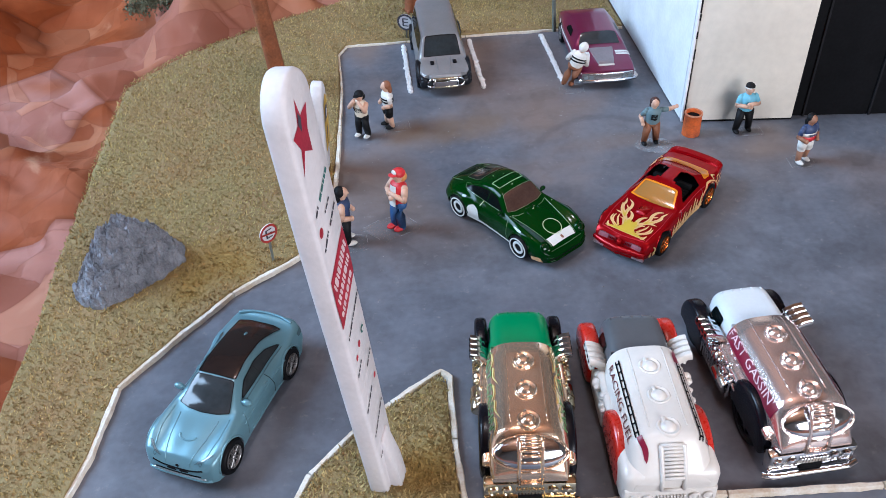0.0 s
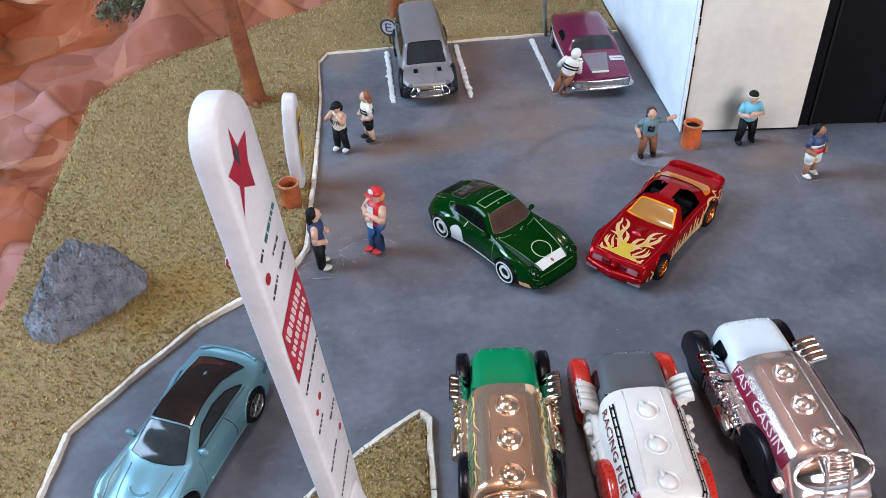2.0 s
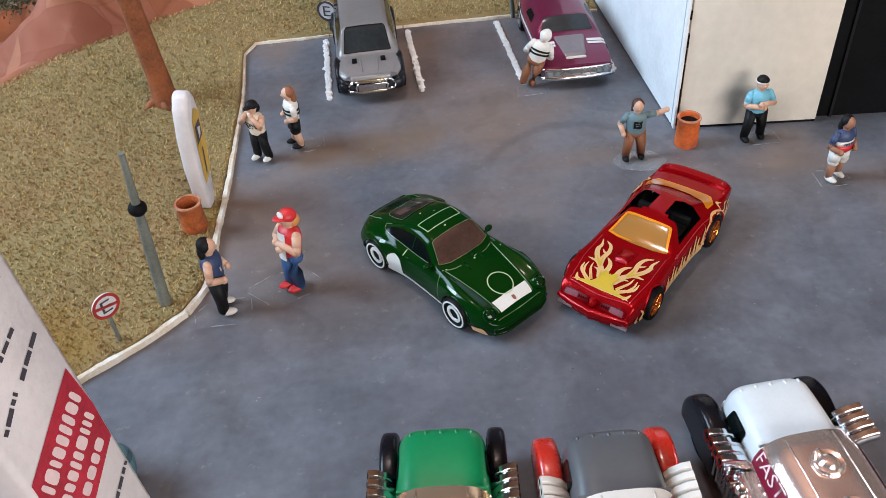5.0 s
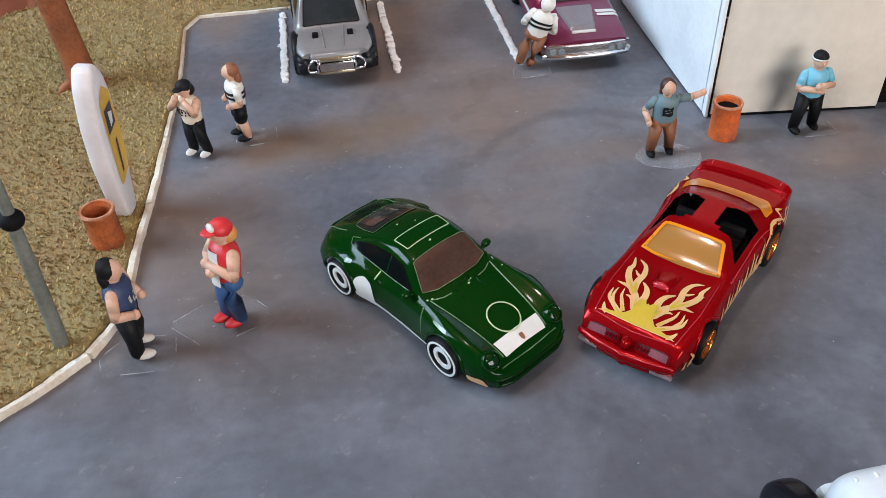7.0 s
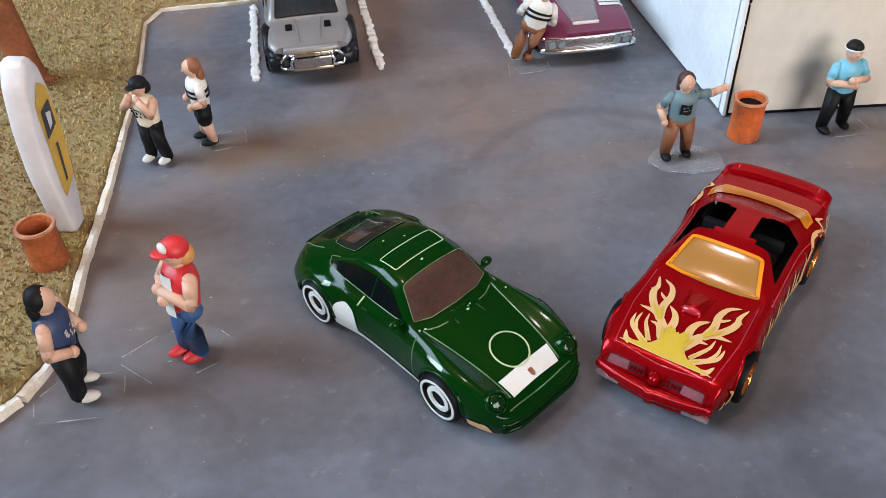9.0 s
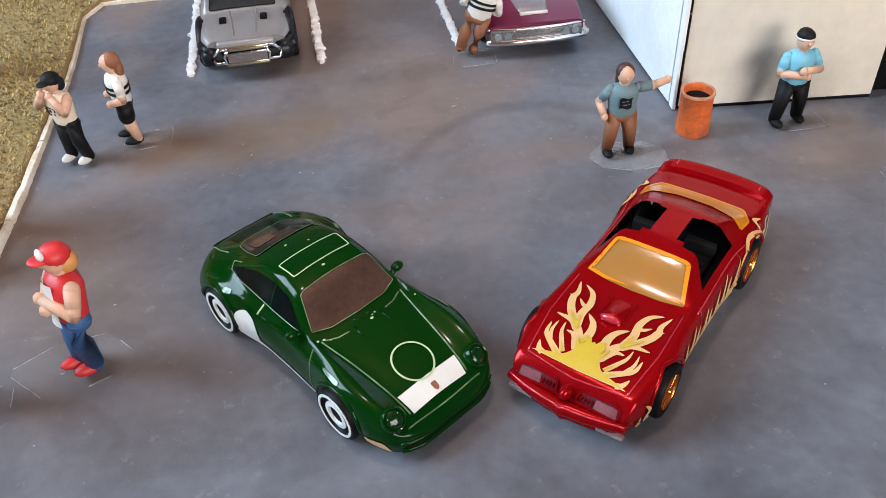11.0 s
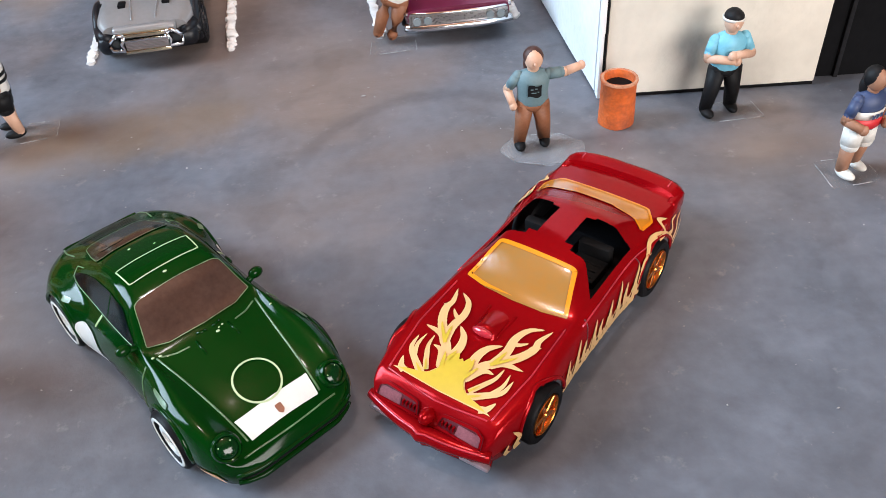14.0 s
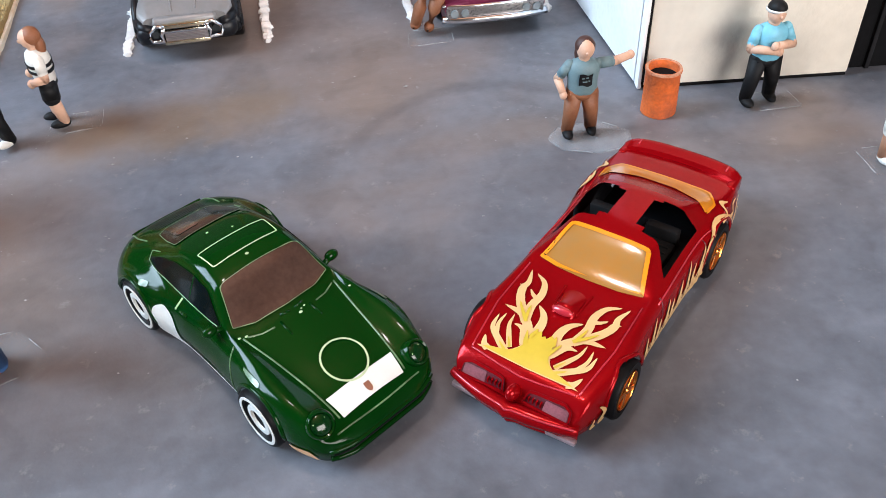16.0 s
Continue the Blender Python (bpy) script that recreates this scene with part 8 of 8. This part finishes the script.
def limb(bm, pts, rs, mi):
    q = bent_bar(pts, rs, 12)
    add(bm, q, mi)
    for p, r in ((pts[0], rs[0]), (pts[-1], rs[-1])):
        ball(bm, p, r, r, r, 10, None, mi)


def figurine(x, y, rz, H, mats, label, arms="down", head="bare", bare_arms=True, shorts=False, band=None, stance=0.10, lean=0.0, side=0.0):
    """mats: skin, top, legs, shoes, hair, extra. Front at -y."""
    bm = bmesh.new()
    SK, TOP, LEG, SHOE, HAIR, EXTRA = range(6)
    for s in (1, -1):
        hip, knee, foot = (0.070 * s, 0, 0.46), ((0.045 + stance * 0.45) * s, -0.012, 0.26), (stance * s, 0.01 + 0.02 * s, 0.06)
        if shorts:
            limb(bm, [hip, (0.085 * s, -0.01, 0.32)], [0.090, 0.086], LEG)
            limb(bm, [(0.085 * s, -0.01, 0.33), foot], [0.068, 0.052], SK)
        else:
            limb(bm, [hip, knee, foot], [0.090, 0.074, 0.062], LEG)
        ball(bm, (foot[0], foot[1] - 0.045, 0.04), 0.056, 0.105, 0.042, 12, None, EXTRA if band == "vest" else SHOE)
        sh = (0.142 * s, 0.0, 0.745)
        if arms == "down":
            el, ha = (0.21 * s, 0.02, 0.60), (0.18 * s, -0.06, 0.47)
        elif arms == "crossed":
            el, ha = (0.21 * s, -0.05, 0.60), (-0.03 * s, -0.155, 0.62 + 0.03 * s)
        elif arms == "face":
            el, ha = (0.19 * s, -0.12, 0.66), (0.06 * s, -0.13, 0.82)
        elif arms == "point":
            el, ha = ((0.31, 0.02, 0.745), (0.46, 0.06, 0.775)) if s > 0 else ((-0.24, 0.03, 0.60), (-0.19, -0.06, 0.47))
        else:
            el, ha = (0.22 * s, 0.0, 0.58), (0.12 * s, -0.13, 0.52)
        limb(bm, [sh, tuple((Vector(sh) + (Vector(el) - Vector(sh)) * 0.7))], [0.054, 0.050], TOP if not bare_arms or bare_arms == "half" else SK)
        limb(bm, [el, ha], [0.044, 0.036], SK if bare_arms else TOP)
        limb(bm, [tuple((Vector(sh) + (Vector(el) - Vector(sh)) * 0.6)), el], [0.047, 0.044], SK if bare_arms else TOP)
        ball(bm, ha, 0.042, 0.040, 0.044, 10, None, SK)
    q = bmesh.new()
    lathe(q, [(0.44, 0.02), (0.44, 0.122), (0.50, 0.132), (0.60, 0.137), (0.70, 0.150), (0.765, 0.132), (0.80, 0.075), (0.82, 0.03)], 20, "z")
    q.transform(Matrix.Diagonal((1.08, 0.78, 1, 1)))
    add(bm, q, TOP)
    ball(bm, (0, 0, 0.455), 0.138, 0.104, 0.075, 14, None, LEG)
    limb(bm, [(0, 0, 0.79), (0, -0.005, 0.85)], [0.058, 0.058], SK)
    first = len(bm.verts)
    ball(bm, (0, -0.015, 0.905), 0.082, 0.088, 0.098, 16, None, SK)
    ball(bm, (0, -0.100, 0.897), 0.014, 0.018, 0.020, 8, None, SK)
    if head == "cap":
        ball(bm, (0, -0.005, 0.935), 0.094, 0.098, 0.075, 14, None, EXTRA)
        ball(bm, (0, -0.095, 0.930), 0.065, 0.075, 0.016, 12, None, EXTRA)
        if band == "vest":
            ball(bm, (0, -0.086, 0.962), 0.052, 0.022, 0.036, 12, None, SHOE)
        ball(bm, (0, 0.045, 0.872), 0.092, 0.075, 0.080, 12, None, HAIR)
    elif head == "long":
        ball(bm, (0, 0.012, 0.922), 0.096, 0.092, 0.092, 14, None, HAIR)
        ball(bm, (0, 0.055, 0.83), 0.088, 0.055, 0.115, 12, None, HAIR)
    elif head == "hood":
        ball(bm, (0, 0.008, 0.912), 0.098, 0.098, 0.104, 14, None, TOP)
    elif head == "beanie":
        ball(bm, (0, -0.004, 0.955), 0.088, 0.092, 0.066, 14, None, EXTRA)
        q = bmesh.new()
        lathe(q, [(0.925, 0.092), (0.925, 0.097), (0.948, 0.097), (0.948, 0.09)], 20, "z", caps=False)
        add(bm, q, 6)
    else:
        ball(bm, (0, 0.014, 0.925), 0.094, 0.088, 0.090, 14, None, HAIR)
    bm.verts.ensure_lookup_table()
    for v in bm.verts[first:]:
        v.co = Vector((0, 0, 0.86)) + (v.co - Vector((0, 0, 0.86))) * 1.02
    if band == "flag":
        for z0, z1, r, mi in ((0.595, 0.665, 0.1535, 6), (0.50, 0.592, 0.1545, EXTRA)):
            q = bmesh.new()
            lathe(q, [(z0, 0.150), (z0, r), (z1, r + 0.003), (z1, 0.150)], 20, "z", caps=False)
            q.transform(Matrix.Diagonal((1.09, 0.80, 1, 1)))
            add(bm, q, mi)
        for bx in (-0.07, -0.02, 0.03, 0.08):
            q = bmesh.new()
            grid(q, lambda u, v: (bx - 0.016 + 0.032 * u, -0.134, 0.610 + 0.04 * v), 1, 1)
            add(bm, q, TOP)
    if band == "chest":
        for bx, bw in ((-0.082, 0.034), (-0.040, 0.022), (0.000, 0.030), (0.042, 0.024), (0.082, 0.034)):
            for bz, bh in ((0.600, 0.022), (0.632, 0.030), (0.668, 0.018)):
                q = bmesh.new()
                k = 0.012 * math.sin(bx * 190 + bz * 60)
                grid(q, lambda u, v: (bx + k - bw / 2 + bw * u, -0.132 + 0.026 * (bx / 0.09) ** 2, bz + k * 0.5 + bh * v), 1, 1)
                add(bm, q, EXTRA)
    elif band == "patch":
        q = bmesh.new()
        grid(q, lambda u, v: (-0.066 + 0.132 * u + 0.006 * math.sin(9 * v), -0.131 + 0.014 * (2 * u - 1) ** 2, 0.585 + 0.115 * v + 0.008 * math.sin(7 * u)), 8, 3)
        add(bm, q, EXTRA)
        for bx, bz, bw in ((-0.03, 0.66, 0.03), (0.012, 0.665, 0.026), (-0.01, 0.625, 0.05), (0.034, 0.632, 0.016)):
            q = bmesh.new()
            grid(q, lambda u, v: (bx - bw / 2 + bw * u, -0.1335, bz + 0.012 * v), 1, 1)
            add(bm, q, TOP)
    elif band == "stripes":
        for z in (0.60, 0.66):
            q = bmesh.new()
            lathe(q, [(z, 0.150), (z, 0.158), (z + 0.030, 0.160), (z + 0.030, 0.150)], 20, "z", caps=False)
            q.transform(Matrix.Diagonal((1.08, 0.79, 1, 1)))
            add(bm, q, EXTRA)
    elif band == "vest":
        q = bmesh.new()
        grid(q, lambda u, v: (-0.075 + 0.15 * u, -0.128 + 0.020 * (2 * u - 1) ** 2 + 0.006 * v, 0.44 + 0.33 * v), 6, 6)
        add(bm, q, SHOE)
    for v in bm.verts:
        v.co.z = max(v.co.z, 0.0)
        k = noise.noise(v.co * 9) * 0.008
        v.co += Vector((k, -k, k * 0.5))
    bm.transform(Matrix.Diagonal((H * 0.93, H * 0.93, H * 0.97, 1)))
    ob = obj("figurine", bm, mats + [C_WHITE], smooth=180)
    ob.matrix_world = pose(x, y, 0.0006 + abs(math.sin(radians(side))) * (stance + 0.05) * H, lean, side, rz)
    return tagged(ob, label, "figurine", "painted figurines")


figurine(-0.0938, 0.1142, -38, 0.0280, [SKIN, C_CREAM, C_BLACK, C_WHITE, C_BLACK, C_BLACK], "painted figurine with a black cap, cream vest and black trousers", "face", "cap", True, False, "chest")
figurine(-0.0797, 0.1212, -75, 0.0280, [SKIN, C_WHITE, C_BLACK, C_BLACK, C_BROWN, C_BLACK], "painted figurine with long brown hair and striped shirt", "bend", "long", "half", True, "stripes")
figurine(-0.0807, 0.0332, -58, 0.0330, [SKIN, C_RED, C_BLUE, C_WHITE, C_GINGER, C_RED], "painted figurine with a red cap, red vest and blue trousers", "crossed", "cap", True, False, "vest", 0.060, -6)
figurine(-0.1040, 0.0275, 86, 0.0310, [SKIN, C_NAVY, C_BLACK, C_WHITE, C_BLACK, C_WHITE], "painted figurine with black hair, dark vest and white shoes", "bend", "long", True, False, "chest")
figurine(0.0222, 0.1460, 165, 0.0286, [SKIN, C_WHITE, C_BROWN, C_BLACK, C_WHITE, C_BLACK], "painted figurine in a white hooded top leaning on the coupe", "bend", "hood", False, False, "stripes", 0.08, 0, -19)
figurine(0.0518, 0.0830, -6, 0.0270, [SKIN, C_TEAL, C_BROWN, C_BLACK, C_DARKHAIR, C_BLACK], "painted figurine in a teal shirt pointing sideways", "point", "long", "half", False, "patch", 0.125)
figurine(0.1012, 0.0862, 0, 0.0284, [SKIN, C_SKY, C_BLACK, C_BLACK, C_BLACK, C_BLACK], "painted figurine in a sky blue shirt with folded arms", "crossed", "beanie", "half", False, None, 0.135)
figurine(0.1195, 0.0552, 18, 0.0275, [SKINDARK, C_NAVY, C_WHITE, C_WHITE, C_BLACK, C_RED], "painted figurine with dark hair, striped top and white shorts", "bend", "long", "half", True, "flag")


def clear_plate(x, y, poly, material=None, label="clear plastic base plate glued under a figurine"):
    """A thin clear plate; broken pale bars paint the glints and scratches of its cut edges."""
    rnd = random.Random(int(abs(x) * 1e5))
    bm = bmesh.new()
    prism(bm, poly, 0.0003, 0.0008)
    ob = obj("base_plate", bm, material or M_CLEAR, smooth=30)
    ob.location = (x, y, 0)
    ob.visible_shadow = False
    tagged(ob, label, "base plate", "figurine base plates")
    for a, b in zip(poly, poly[1:] + poly[:1]):
        a, b = Vector(a), Vector(b)
        f0, f1 = rnd.uniform(0, 0.45), rnd.uniform(0.55, 1)
        steps = [a.lerp(b, f0 + (f1 - f0) * k / 6) for k in range(7)]
        wid = [rnd.uniform(0.00004, 0.00014) for k in range(7)]
        part("plate_edge", bent_bar([(p.x + rnd.uniform(-1, 1) * 0.00008, p.y, 0.0008) for p in steps], wid, 6), M_CUTEDGE, ob, "pale scratched edge with painted glints", 180)


def clear_material(name, haze):
    m = bpy.data.materials.new(name)
    m.use_nodes = True
    n, l = m.node_tree.nodes, m.node_tree.links
    b = n["Principled BSDF"]
    b.inputs["Base Color"].default_value = (0.75, 0.78, 0.8, 1)
    b.inputs["Roughness"].default_value = 0.12
    tr, mx = n.new("ShaderNodeBsdfTransparent"), n.new("ShaderNodeMixShader")
    mx.inputs[0].default_value = haze
    l.new(tr.outputs[0], mx.inputs[1])
    l.new(b.outputs[0], mx.inputs[2])
    l.new(mx.outputs[0], n["Material Output"].inputs["Surface"])
    return m


M_CLEAR = clear_material("clear_plastic", 0.014)
M_HAZY = clear_material("hazy_clear_plastic", 0.06)
M_CUTEDGE = mat("glint_scratch_edge", (0.42, 0.42, 0.43), 0.5, 0, 0.35, 300)
clear_plate(0.0545, 0.0800, [(-0.0110, 0.0020), (-0.0085, -0.0035), (-0.0010, -0.0068), (0.0085, -0.0060), (0.0100, 0.0010), (0.0040, 0.0065), (-0.0070, 0.0068)], M_HAZY)
clear_plate(-0.0795, 0.0320, [(-0.0184, 0.0026), (-0.0075, -0.0081), (0.0107, 0.0005), (0.0022, 0.0103), (-0.0090, 0.0090)])
clear_plate(-0.1035, 0.0260, [(-0.0094, -0.0063), (0.0069, -0.0071), (0.0089, -0.0046), (0.0080, 0.0050), (-0.0050, 0.0060), (-0.0104, 0.0004)])
clear_plate(-0.0767, 0.1192, [(-0.0060, -0.0050), (0.0080, -0.0030), (0.0075, 0.0055), (-0.0055, 0.0050)])
clear_plate(0.0245, 0.1425, [(-0.0075, -0.0045), (0.0065, -0.0040), (0.0070, 0.0050), (-0.0060, 0.0055)])
clear_plate(0.1032, 0.0848, [(-0.0070, -0.0035), (0.0085, -0.0040), (0.0080, 0.0040), (-0.0060, 0.0050)])
clear_plate(0.1187, 0.0545, [(-0.0055, -0.0050), (0.0070, -0.0045), (0.0065, 0.0050), (-0.0050, 0.0055)])
